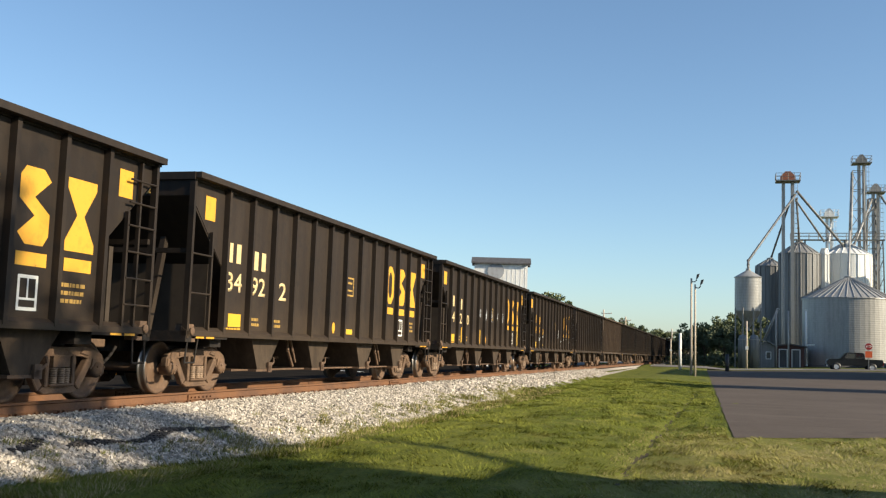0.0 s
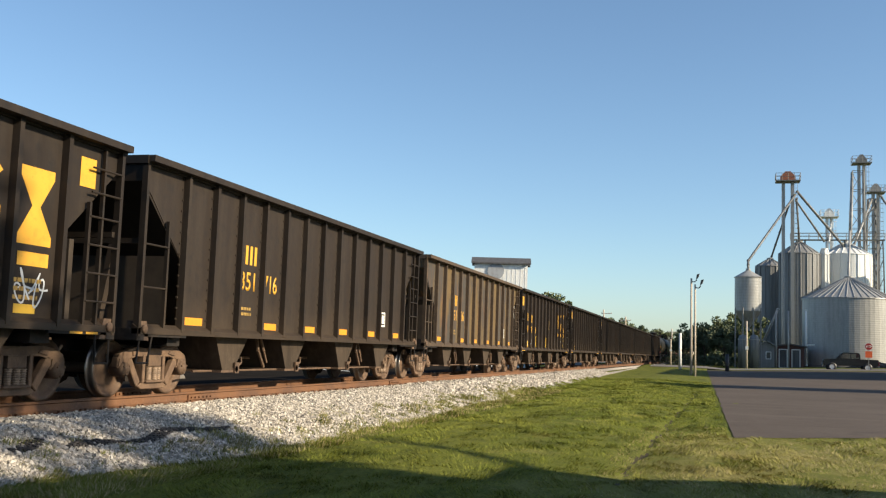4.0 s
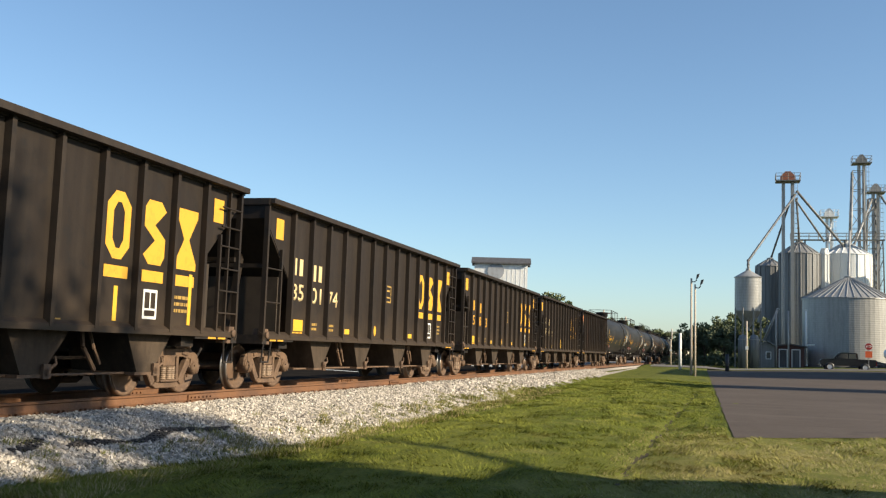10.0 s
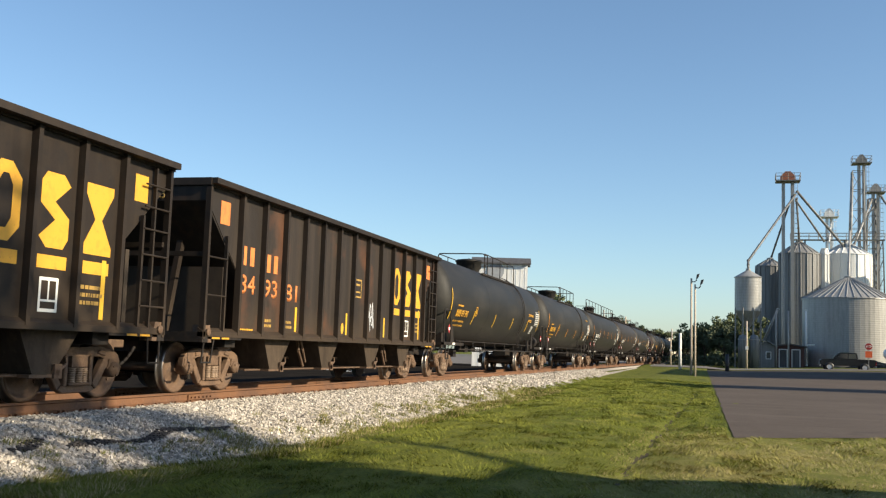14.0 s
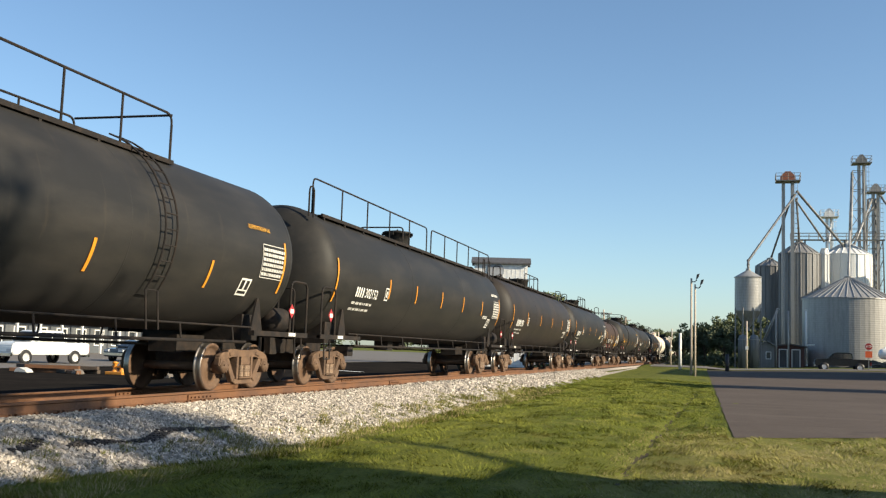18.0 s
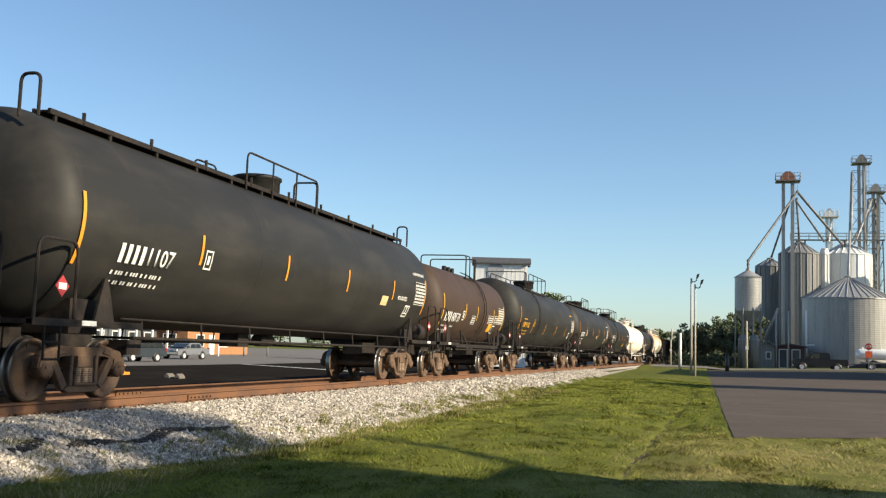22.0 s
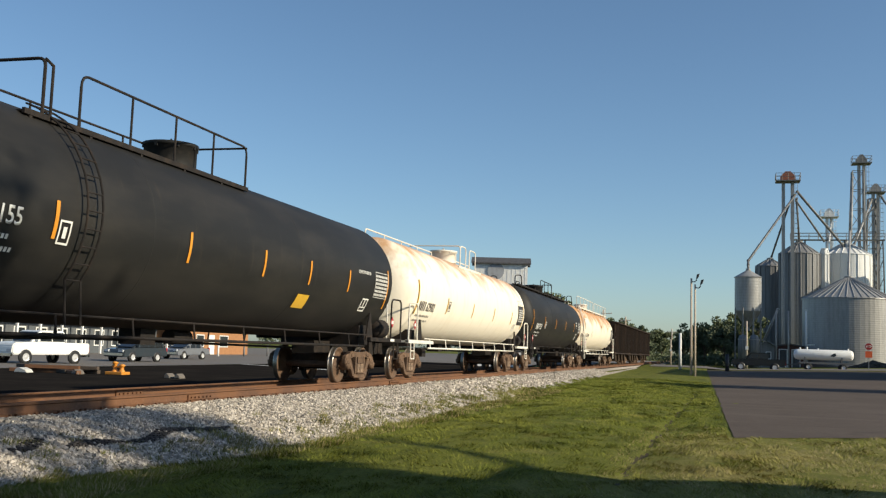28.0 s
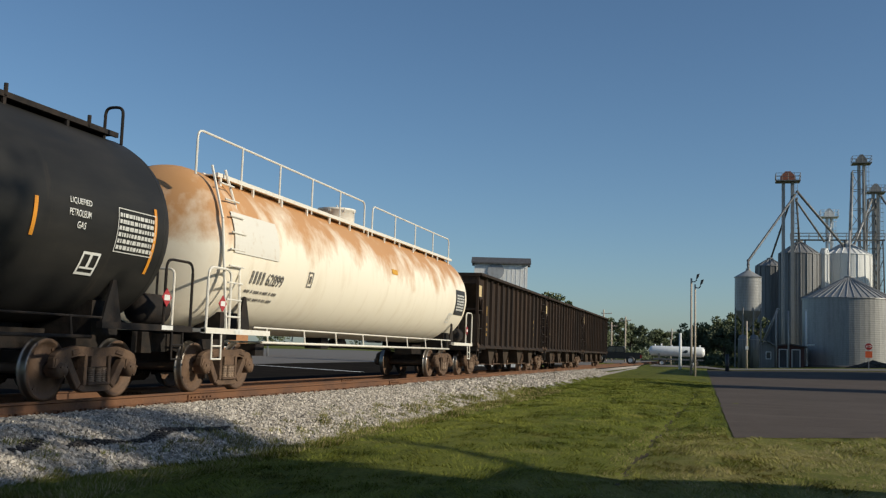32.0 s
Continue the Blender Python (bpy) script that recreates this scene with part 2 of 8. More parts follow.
def letters(text, height, width=None, bold=0.0):
    """The flat outline of a line of writing as a bmesh in the x-y plane, its lower left corner at the origin."""
    cu = bpy.data.curves.new("writing", "FONT")
    cu.body, cu.size, cu.offset, cu.resolution_u = text, 1.0, bold, 3
    ob = bpy.data.objects.new("writing", cu)
    scene.collection.objects.link(ob)
    me = bpy.data.meshes.new_from_object(ob.evaluated_get(bpy.context.evaluated_depsgraph_get()))
    bpy.data.objects.remove(ob)
    bpy.data.curves.remove(cu)
    bm = bmesh.new()
    bm.from_mesh(me)
    bpy.data.meshes.remove(me)
    xs, ys = [v.co.x for v in bm.verts], [v.co.y for v in bm.verts]
    x0, y0, w, h = min(xs), min(ys), max(xs) - min(xs), max(ys) - min(ys)
    sx = (width / w) if width else height / h
    for v in bm.verts:
        v.co = Vector(((v.co.x - x0) * sx, (v.co.y - y0) * height / h, 0))
    return bm


LEVEL = [0]


def level():
    """Overlapping strokes of paint lie a little above one another."""
    LEVEL[0] = (LEVEL[0] + 1) % 14
    return LEVEL[0] * 0.0004


def patch(bm, x0, x1, y0, y1, n=1):
    """A flat rectangle in the x-y plane, cut into n strips from bottom to top."""
    h = level()
    for k in range(n):
        a, b = y0 + (y1 - y0) * k / n, y0 + (y1 - y0) * (k + 1) / n
        bm.faces.new([bm.verts.new(p) for p in ((x0, a, h), (x1, a, h), (x1, b, h), (x0, b, h))])


def stroke(bm, pts, w):
    """A flat painted stroke through points of the x-y plane."""
    for (ax, ay), (bx, by) in zip(pts, pts[1:]):
        d = Vector((bx - ax, by - ay))
        if d.length < 1e-6:
            continue
        d.normalize()
        nx, ny = -d.y * w / 2, d.x * w / 2
        ex, ey = d.x * w * 0.35, d.y * w * 0.35
        h = level()
        bm.faces.new([bm.verts.new(p) for p in ((ax + nx - ex, ay + ny - ey, h), (ax - nx - ex, ay - ny - ey, h), (bx - nx + ex, by - ny + ey, h), (bx + nx + ex, by + ny + ey, h))])


def lift(bm):
    """Give flat paint a thickness of 2 mm."""
    geo = bmesh.ops.extrude_face_region(bm, geom=bm.faces[:])
    for v in geo["geom"]:
        if isinstance(v, bmesh.types.BMVert):
            v.co.z += 0.002
    return bm


# ---- rolling stock ----
M["bulkhead"] = material("brown_dusty_bulkhead", (0.055, 0.042, 0.032), 0.8, spots=[((0.03, 0.024, 0.02), 2.0, 0.45, 0.7, 0.8)], spec=0.2)
WHEEL_R, BASE = 0.457, 0.889
wheelsets = []      # all that spin
cars = []           # (car, place of its front end along the train at 0 s)


def car_truck(parent, x):
    """A three-piece freight truck: bolster, side frames, springs, caps, brake gear and two wheelsets."""
    t = part("truck", bolster_mesh, None, parent)
    t.location = (x, 0, 0)
    for sgn in (-1, 1):
        part("side_frame", frame_mesh[sgn], None, t)
        for cx in (-0.145, 0.0, 0.145):
            for cy in ((1.05, 0.94) if cx else (1.07, 0.92)):
                c = part("spring", spring_mesh, None, t)
                c.location = (cx, sgn * cy, 0)
        for k in (-1, 1):
            c = part("bearing_cap", cap_mesh[sgn], None, t)
            c.location = (k * BASE, 0, 0)
    for k in (-1, 1):
        w = part("wheelset", wheel_mesh, None, t, "rust-brown wheels with bright treads on an axle")
        w.matrix_parent_inverse = Matrix.Translation((k * BASE, 0, WHEEL_R))
        wheelsets.append(w)
        b = part("brake_beam", brake_mesh, None, t)
        b.location = (k * (BASE - 0.52), 0, 0)
    return t


def bolster():
    bm = bmesh.new()
    prism(bm, [(-1.08, 0.5), (-0.7, 0.46), (0.7, 0.46), (1.08, 0.5), (1.08, 0.66), (0.4, 0.72), (-0.4, 0.72), (-1.08, 0.66)], -0.19, 0.19, "x")
    rod(bm, (0, 0, 0.70), (0, 0, 0.82), 0.2, 12)
    for s in (-1, 1):
        box(bm, -0.09, 0.09, s * 0.62 - 0.12, s * 0.62 + 0.12, 0.68, 0.78)
    return mesh_of("bolster", bm, M["truck"])


def side_frame(s):
    bm = bmesh.new()
    y0, y1 = s * 1.0 - 0.055, s * 1.0 + 0.055
    prism(bm, [(-1.04, 0.58), (-1.02, 0.68), (-0.9, 0.74), (-0.55, 0.81), (-0.2, 0.79), (0.2, 0.79), (0.55, 0.81), (0.9, 0.74), (1.02, 0.68), (1.04, 0.58), (0.74, 0.60), (0.5, 0.67), (-0.5, 0.67), (-0.74, 0.60)], y0, y1)
    for k in (-1, 1):
        prism(bm, [(k * 0.80, 0.60), (k * 0.67, 0.66), (k * 0.37, 0.25), (k * 0.47, 0.16)], y0, y1)
        prism(bm, [(k * 0.34, 0.22), (k * 0.265, 0.22), (k * 0.265, 0.68), (k * 0.34, 0.68)], y0 - 0.02, y1 + 0.02)
        prism(bm, [(k * 1.05, 0.64), (k * 0.99, 0.64), (k * 1.01, 0.47), (k * 1.05, 0.48)], y0, y1)
        prism(bm, [(k * 0.79, 0.62), (k * 0.72, 0.62), (k * 0.735, 0.46), (k * 0.775, 0.46)], y0, y1)
        prism(bm, [(k * 0.66, 0.74), (k * 0.50, 0.76), (k * 0.44, 0.70), (k * 0.64, 0.66)], y0 - 0.025, y1 + 0.025)
    prism(bm, [(-0.44, 0.17), (-0.34, 0.12), (0.34, 0.12), (0.44, 0.17), (0.30, 0.25), (-0.30, 0.25)], y0, y1)
    box(bm, -0.27, 0.27, s * 1.0 - 0.11, s * 1.0 + 0.11, 0.225, 0.265)
    bmesh.ops.bevel(bm, geom=bm.edges[:], offset=0.012, segments=1, affect="EDGES")
    return mesh_of("side_frame", bm, M["truck"])


def coil():
    bm = bmesh.new()
    prof = []
    for i in range(7):
        z = 0.268 + 0.033 * i
        prof += [(0.052, z), (0.068, z + 0.011), (0.052, z + 0.022)]
    lathe(bm, prof, "z", 10)
    return mesh_of("spring", bm, M["spring"])


def cap(s):
    bm = bmesh.new()
    lathe(bm, [(0.0, s * 1.14), (0.055, s * 1.14), (0.065, s * 1.12), (0.11, s * 1.11), (0.125, s * 1.06), (0.125, s * 0.88), (0.0, s * 0.88)], "y", 14, (0, 0, WHEEL_R))
    for i in range(3):
        a = i * 2.094 + 0.5
        rod(bm, (0.085 * math.cos(a), s * 1.11, WHEEL_R + 0.085 * math.sin(a)), (0.085 * math.cos(a), s * 1.135, WHEEL_R + 0.085 * math.sin(a)), 0.018, 6)
    prism(bm, [(-0.15, 0.50), (0.15, 0.50), (0.13, 0.62), (-0.13, 0.62)], s * 1.0 - 0.07, s * 1.0 + 0.07)
    return mesh_of("bearing_cap", bm, M["truck"])


def wheelset():
    bm = bmesh.new()
    for s in (-1, 1):
        prof = [(0.075, s * 0.58), (0.10, s * 0.84), (0.125, s * 0.835), (0.15, s * 0.80), (0.30, s * 0.755), (0.375, s * 0.765), (0.395, s * 0.815), (0.449, s * 0.82)]
        lathe(bm, prof, "y", 36, mi=0)
        lathe(bm, [(0.449, s * 0.82), (0.454, s * 0.78), (0.457, s * 0.725), (0.468, s * 0.705), (0.484, s * 0.695), (0.484, s * 0.685)], "y", 36, mi=1)
        lathe(bm, [(0.484, s * 0.685), (0.45, s * 0.68), (0.39, s * 0.69), (0.36, s * 0.71), (0.16, s * 0.70), (0.12, s * 0.64), (0.075, s * 0.63)], "y", 36, mi=0)
        for i in range(2):
            a = i * math.pi + 0.4
            rod(bm, (0.34 * math.cos(a), s * 0.75, 0.34 * math.sin(a)), (0.34 * math.cos(a), s * 0.775, 0.34 * math.sin(a)), 0.03, 6)
    rod(bm, (0, -1.0, 0), (0, 1.0, 0), 0.08, 12)
    return mesh_of("wheelset", bm, M["wheel"], M["tread"])


def brake_beam():
    bm = bmesh.new()
    pipe(bm, [(0, -0.75, 0.36), (0, 0.75, 0.36)], 0.04)
    pipe(bm, [(0, -0.7, 0.36), (0.0, 0, 0.5), (0, 0.7, 0.36)], 0.025)
    for s in (-1, 1):
        box(bm, -0.05, 0.05, s * 0.75 - 0.05, s * 0.75 + 0.05, 0.24, 0.50)
    return mesh_of("brake_beam", bm, M["chassis"])


bolster_mesh, wheel_mesh, brake_mesh = bolster(), wheelset(), brake_beam()
frame_mesh, spring_mesh, cap_mesh = {s: side_frame(s) for s in (-1, 1)}, coil(), {s: cap(s) for s in (-1, 1)}


def coupler(parent, x, d):
    """A knuckle coupler and air hose at x, that reaches out by way of d = -1 or 1."""
    bm = bmesh.new()
    box(bm, min(x, x + d * 0.38), max(x, x + d * 0.38), -0.08, 0.08, 0.78, 0.93)
    prism(bm, [(x + d * 0.36, -0.13), (x + d * 0.52, -0.15), (x + d * 0.60, -0.06), (x + d * 0.56, 0.04), (x + d * 0.48, 0.13), (x + d * 0.36, 0.13)], 0.70, 0.99, "z")
    bmesh.ops.bevel(bm, geom=bm.edges[:], offset=0.015, segments=1, affect="EDGES")
    part("coupler", bm, M["truck"], parent)
    bm = bmesh.new()
    pipe(bm, bent((x + d * 0.05, -0.32, 0.80), (x + d * 0.35, -0.30, 0.40), (x + d * 0.58, -0.12, 0.42), 7), 0.026, 7)
    part("air_hose", bm, M["chassis"], parent)


def on_side(bm, x, z, y):
    """Lay flat work on a wall that faces -y."""
    for v in bm.verts:
        v.co = Vector((x + v.co.x, y - v.co.z, z + v.co.y))
    return bm


HOP_L, HOP_H, SILL, WALL_Y, POST_Y = 14.8, 3.80, 1.09, 1.50, 1.62
PITCH = 1.012


def hopper(mat, post_mat, label, hoods=(2.94, 5.75, 8.85, 11.6), n_post=13, rivets=False):
    """An open-top coal hopper; its front end at x = 0, it runs on towards +x."""
    L, H = HOP_L, HOP_H
    car = thing("hopper_car", label, "hopper car", "cars of the freight train")
    e0 = (L - (n_post - 1) * PITCH) / 2
    for s in (-1, 1):
        bm = bmesh.new()
        prism(bm, [(0.06, H - 0.06), (0.06, H - 0.36), (e0, H - 1.55), (e0, SILL), (L - e0, SILL), (L - e0, H - 1.55), (L - 0.06, H - 0.36), (L - 0.06, H - 0.06)], s * WALL_Y - 0.012, s * WALL_Y + 0.012)
        part("side_sheet", bm, mat, car)
        bm = bmesh.new()
        box(bm, 0, L, s * (POST_Y + 0.02) - 0.09, s * (POST_Y + 0.02) + 0.03 if s > 0 else s * (POST_Y + 0.02) + 0.09, H - 0.10, H)
        box(bm, 0, L, s * WALL_Y - 0.06, s * WALL_Y + 0.06, H - 0.13, H - 0.05)
        part("top_chord", bm, post_mat, car)
        bm = bmesh.new()
        prism(bm, [(s * WALL_Y, SILL - 0.07), (s * (POST_Y - 0.01), SILL - 0.07), (s * (POST_Y - 0.01), SILL + 0.02), (s * WALL_Y, SILL + 0.09)], 0.0, L, "x")
        part("side_sill", bm, post_mat, car)
        for i in range(n_post):
            bm = bmesh.new()
            x = e0 + i * PITCH
            prism(bm, [(x - 0.052, s * WALL_Y), (x - 0.042, s * POST_Y), (x + 0.042, s * POST_Y), (x + 0.052, s * WALL_Y)], SILL - 0.02, H - 0.10, "z")
            if rivets:
                for k in range(14):
                    for d in (-0.085, 0.085):
                        rod(bm, (x + d, s * WALL_Y, SILL + 0.2 + k * 0.18), (x + d, s * (WALL_Y + 0.03), SILL + 0.2 + k * 0.18), 0.018, 5)
            part("side_post", bm, post_mat, car)
        for x in (0.05, L - 0.05):
            d = 1 if x < 1 else -1
            bm = bmesh.new()
            box(bm, x - 0.035, x + 0.035, s * 1.56 - 0.05, s * 1.56 + 0.05, 0.98, H - 0.06)
            part("corner_post", bm, post_mat, car)
            bm = bmesh.new()
            xs = x + d * 0.72
            box(bm, xs - 0.025, xs + 0.025, s * 1.57 - 0.03, s * 1.57 + 0.03, SILL, H - 0.95)
            for z in (1.45, 1.85, 2.25, 2.65, 3.0, 3.35) if d < 0 else (1.75, 2.42):
                rod(bm, (x, s * 1.60, z), (xs, s * 1.60, z), 0.016, 6)
            if d < 0:
                box(bm, xs + 0.28, xs + 0.32, s * 1.57 - 0.03, s * 1.57 + 0.03, SILL, H - 0.15)
            part("ladder", bm, post_mat, car)
            bm = bmesh.new()
            rod(bm, (x + d * 0.06, s * 1.58, 0.98), (x + d * 0.02, s * 1.56, 0.56), 0.016, 6)
            rod(bm, (x + d * 0.40, s * 1.58, 0.98), (x + d * 0.34, s * 1.56, 0.56), 0.016, 6)
            rod(bm, (x + d * 0.02, s * 1.56, 0.57), (x + d * 0.34, s * 1.56, 0.57), 0.018, 6)
            part("stirrup_step", bm, M["chassis"], car)
            bm = bmesh.new()
            prism(bm, [(x - d * 0.05, 0.92), (x + d * 0.02, 1.22), (x + d * 0.22, 1.22), (x + d * 0.3, 0.92)], s * 1.5 - 0.09, s * 1.5 + 0.13)
            lathe(bm, [(0.0, s * 1.645), (0.05, s * 1.645), (0.07, s * 1.635), (0.07, s * 1.62)], "y", 12, (x + d * 0.12, 0, 1.10))
            part("jacking_pad", bm, M["truck"], car)
    for x, d in ((0.0, 1), (L, -1)):
        bm = bmesh.new()
        prism(bm, [(x + d * 0.03, H - 0.06), (x + d * 0.03, H - 0.40), (x + d * 2.62, SILL), (x + d * 2.66, SILL + 0.03), (x + d * 0.08, H - 0.38), (x + d * 0.08, H - 0.06)], -1.5, 1.5)
        part("end_slope_sheet", bm, mat, car)
        bm = bmesh.new()
        box(bm, x - d * 0.02, x + d * 0.07, -1.62, 1.62, H - 0.13, H) if d > 0 else box(bm, x - 0.07, x + 0.02, -1.62, 1.62, H - 0.13, H)
        part("end_chord", bm, post_mat, car)
        bm = bmesh.new()
        box(bm, min(x, x + d * 0.2), max(x, x + d * 0.2), -1.6, 1.6, 0.92, 1.10)
        box(bm, min(x + d * 0.1, x + d * 1.5), max(x + d * 0.1, x + d * 1.5), -1.5, 1.5, 1.04, 1.09)
        for s in (-1, 1):
            box(bm, min(x + d * 0.1, x + d * 1.5), max(x + d * 0.1, x + d * 1.5), s * 1.56 - 0.03, s * 1.56 + 0.03, 0.98, 1.10)
        part("end_sill", bm, M["chassis"], car)
        bm = bmesh.new()
        box(bm, min(x + d * 0.03, x + d * 0.15), max(x + d * 0.03, x + d * 0.15), -1.55, 1.55, 2.42, 2.50)
        part("end_shelf", bm, post_mat, car)
        for yy in (-0.75, 0.75):
            bm = bmesh.new()
            prism(bm, [(x + d * 0.12, 1.1), (x + d * 0.24, 1.1), (x + d * 0.62, H - 1.15), (x + d * 0.52, H - 1.05)], yy - 0.05, yy + 0.05)
            part("end_brace", bm, post_mat, car)
        bm = bmesh.new()
        box(bm, min(x + d * 0.9, x + d * 1.0), max(x + d * 0.9, x + d * 1.0), -1.45, 1.45, 1.1, 2.30)
        part("end_bulkhead", bm, M["bulkhead"], car)
        coupler(car, x, -d)
    bm = bmesh.new()
    box(bm, 0.1, L - 0.1, -0.28, 0.28, 0.72, 1.06)
    for x in (1.42, L - 1.42):
        box(bm, x - 0.2, x + 0.2, -1.4, 1.4, 0.84, 1.06)
    part("centre_sill", bm, M["chassis"], car)
    for x0 in hoods:
        bm = bmesh.new()
        prism(bm, [(x0, SILL - 0.02), (x0 + 0.34, 0.42), (x0 + 0.78, 0.42), (x0 + 1.36, SILL - 0.02)], -1.36, -0.2)
        prism(bm, [(x0, SILL - 0.02), (x0 + 0.34, 0.42), (x0 + 0.78, 0.42), (x0 + 1.36, SILL - 0.02)], 0.2, 1.36)
        part("hopper_chute", bm, M["chute"], car)
        bm = bmesh.new()
        for s in (-1, 1):
            box(bm, x0 + 0.26, x0 + 0.86, s * 0.78 - 0.6, s * 0.78 + 0.6, 0.375, 0.418)
            rod(bm, (x0 + 0.80, s * 1.42, 0.44), (x0 + 0.80, s * 1.2, 0.44), 0.06, 8)
            box(bm, x0 + 0.74, x0 + 0.90, s * 1.40 - 0.02, s * 1.40 + 0.02, 0.36, 0.56)
            pipe(bm, [(x0 + 0.9, s * 1.38, 0.48), (x0 + 1.05, s * 1.38, 0.56), (x0 + 1.02, s * 1.38, 0.66)], 0.022)
        part("door_gear", bm, M["truck"], car)
    bm = bmesh.new()
    prism(bm, [(hoods[0] + 1.36, SILL), (hoods[1], SILL), (0.5 * (hoods[0] + 1.36 + hoods[1]), 1.75)], -1.46, 1.46)
    prism(bm, [(hoods[1] + 1.36, SILL), (hoods[2], SILL), (0.5 * (hoods[1] + 1.36 + hoods[2]), 1.75)], -1.46, 1.46)
    prism(bm, [(hoods[2] + 1.36, SILL), (hoods[3], SILL), (0.5 * (hoods[2] + 1.36 + hoods[3]), 1.75)], -1.46, 1.46)
    part("inner_ridge", bm, M["chassis"], car)
    bm = bmesh.new()
    pipe(bm, [(2.5, -1.18, 0.40), (L - 2.6, -1.18, 0.40)], 0.02)
    pipe(bm, [(2.2, -0.55, 0.62), (L - 2.2, -0.55, 0.62)], 0.03)
    for x in (hoods[1] - 0.75, hoods[3] - 0.9):
        pipe(bm, [(x, -1.2, 1.02), (x - 0.02, -1.24, 0.80), (x + 0.35, -1.2, 0.46)], 0.035)
        pipe(bm, [(x + 0.18, -1.2, 1.02), (x + 0.25, -1.24, 0.78), (x + 0.48, -1.2, 0.55)], 0.028)
    part("brake_rigging", bm, M["truck"], car)
    for x in (1.42, L - 1.42):
        car_truck(car, x)
    return car


M["chute"] = material("dusty_chute_steel", (0.058, 0.042, 0.030), 0.85, spec=0.2, spots=[((0.03, 0.022, 0.016), 1.6, 0.42, 0.66, 0.85, (2.5, 2.5, 0.6)), ((0.10, 0.074, 0.052), 8.0, 0.55, 0.75, 0.5)], bump=0.2, bump_scale=15, jitter=0.15)
SIDE_Y = -(WALL_Y + 0.013)



def put_on(name, bm, mat, car, x, z, y=SIDE_Y, label=""):
    """Lay flat paint bm on a car's near wall with its lower left corner at x, z."""
    return part(name, on_side(lift(bm), x, z, y), mat, car, label)


def number_at(car, text, x, z, h, w, mat, y=SIDE_Y):
    bm = letters(text, h, w, 0.012)
    put_on("car_number", bm, mat, car, x, z, y)


def mark_blocks(car, n, x, z, h, w, mat, y=SIDE_Y, gap=0.45):
    """The owner's mark as n plain upright blocks."""
    bm = bmesh.new()
    step = w / n
    for i in range(n):
        patch(bm, i * step, i * step + step * (1 - gap), 0, h)
    put_on("owner_mark", bm, mat, car, x, z, y)


def bars(car, rows, x, z, mat, w=0.42, h=0.05, y=SIDE_Y, name="stencil_line", step=0.10, seed=1):
    rnd = random.Random(seed)
    bm = bmesh.new()
    for k in range(rows):
        u = 0.0
        while u < w - 0.04:
            d = rnd.uniform(0.03, 0.13)
            patch(bm, u, min(w, u + d), -k * step, -k * step + h)
            u += d + 0.02
    tagged(put_on(name, bm, mat, car, x, z, y), kind="stuff")


def emblem(car, x, z, mat):
    """Three big plain shapes with bars below them: an open ring, a stepped block and an hourglass."""
    w, h = 0.62, 1.02
    c = 0.2
    bm = bmesh.new()
    outer = [(c, 0), (w - c, 0), (w, c), (w, h - c), (w - c, h), (c, h), (0, h - c), (0, c)]
    inner = [(w / 2 + (p[0] - w / 2) * 0.46, h / 2 + (p[1] - h / 2) * 0.68) for p in outer]
    vo, vi = [bm.verts.new((*p, 0)) for p in outer], [bm.verts.new((*p, 0)) for p in inner]
    for i in range(8):
        bm.faces.new((vo[i], vo[(i + 1) % 8], vi[(i + 1) % 8], vi[i]))
    patch(bm, 0, w, -0.28, -0.10)
    put_on("emblem_shape", bm, mat, car, x[0], z)
    bm = bmesh.new()
    bm.faces.new([bm.verts.new((*p, 0)) for p in ((0.1, h), (w - 0.16, h), (w, h * 0.86), (w - 0.32, h * 0.62), (w, h * 0.42), (w, 0.14), (w - 0.1, 0), (0.16, 0), (0.0, h * 0.14), (0.32, h * 0.38), (0.0, h * 0.58), (0.0, h * 0.88))])
    patch(bm, 0, w, -0.28, -0.10)
    put_on("emblem_shape", bm, mat, car, x[1], z)
    bm = bmesh.new()
    bm.faces.new([bm.verts.new((*p, 0)) for p in ((-0.03, h), (w + 0.03, h), (w + 0.03, h - 0.12), (w * 0.63, h * 0.5), (w + 0.03, 0.12), (w + 0.03, 0), (-0.03, 0), (-0.03, 0.12), (w * 0.37, h * 0.5), (-0.03, h - 0.12))])
    patch(bm, 0, w, -0.28, -0.10)
    put_on("emblem_shape", bm, mat, car, x[2], z)


def scrawl(car, x, z, w, h, seed, mat, y=SIDE_Y, n=26, thick=0.03):
    """A looping spray-painted squiggle."""
    rnd = random.Random(seed)
    bm = bmesh.new()
    pts = []
    for i in range(n * 4):
        t = i / (n * 4)
        pts.append((w * t + 0.12 * w * math.sin(t * 41 + seed), h * (0.5 + 0.42 * math.sin(t * (29 + seed % 7) + seed) * (0.5 + 0.5 * math.cos(t * 13 + seed * 2)))))
    stroke(bm, pts, thick)
    put_on("spray_tag", bm, mat, car, x, z, y, "white spray-painted squiggle")


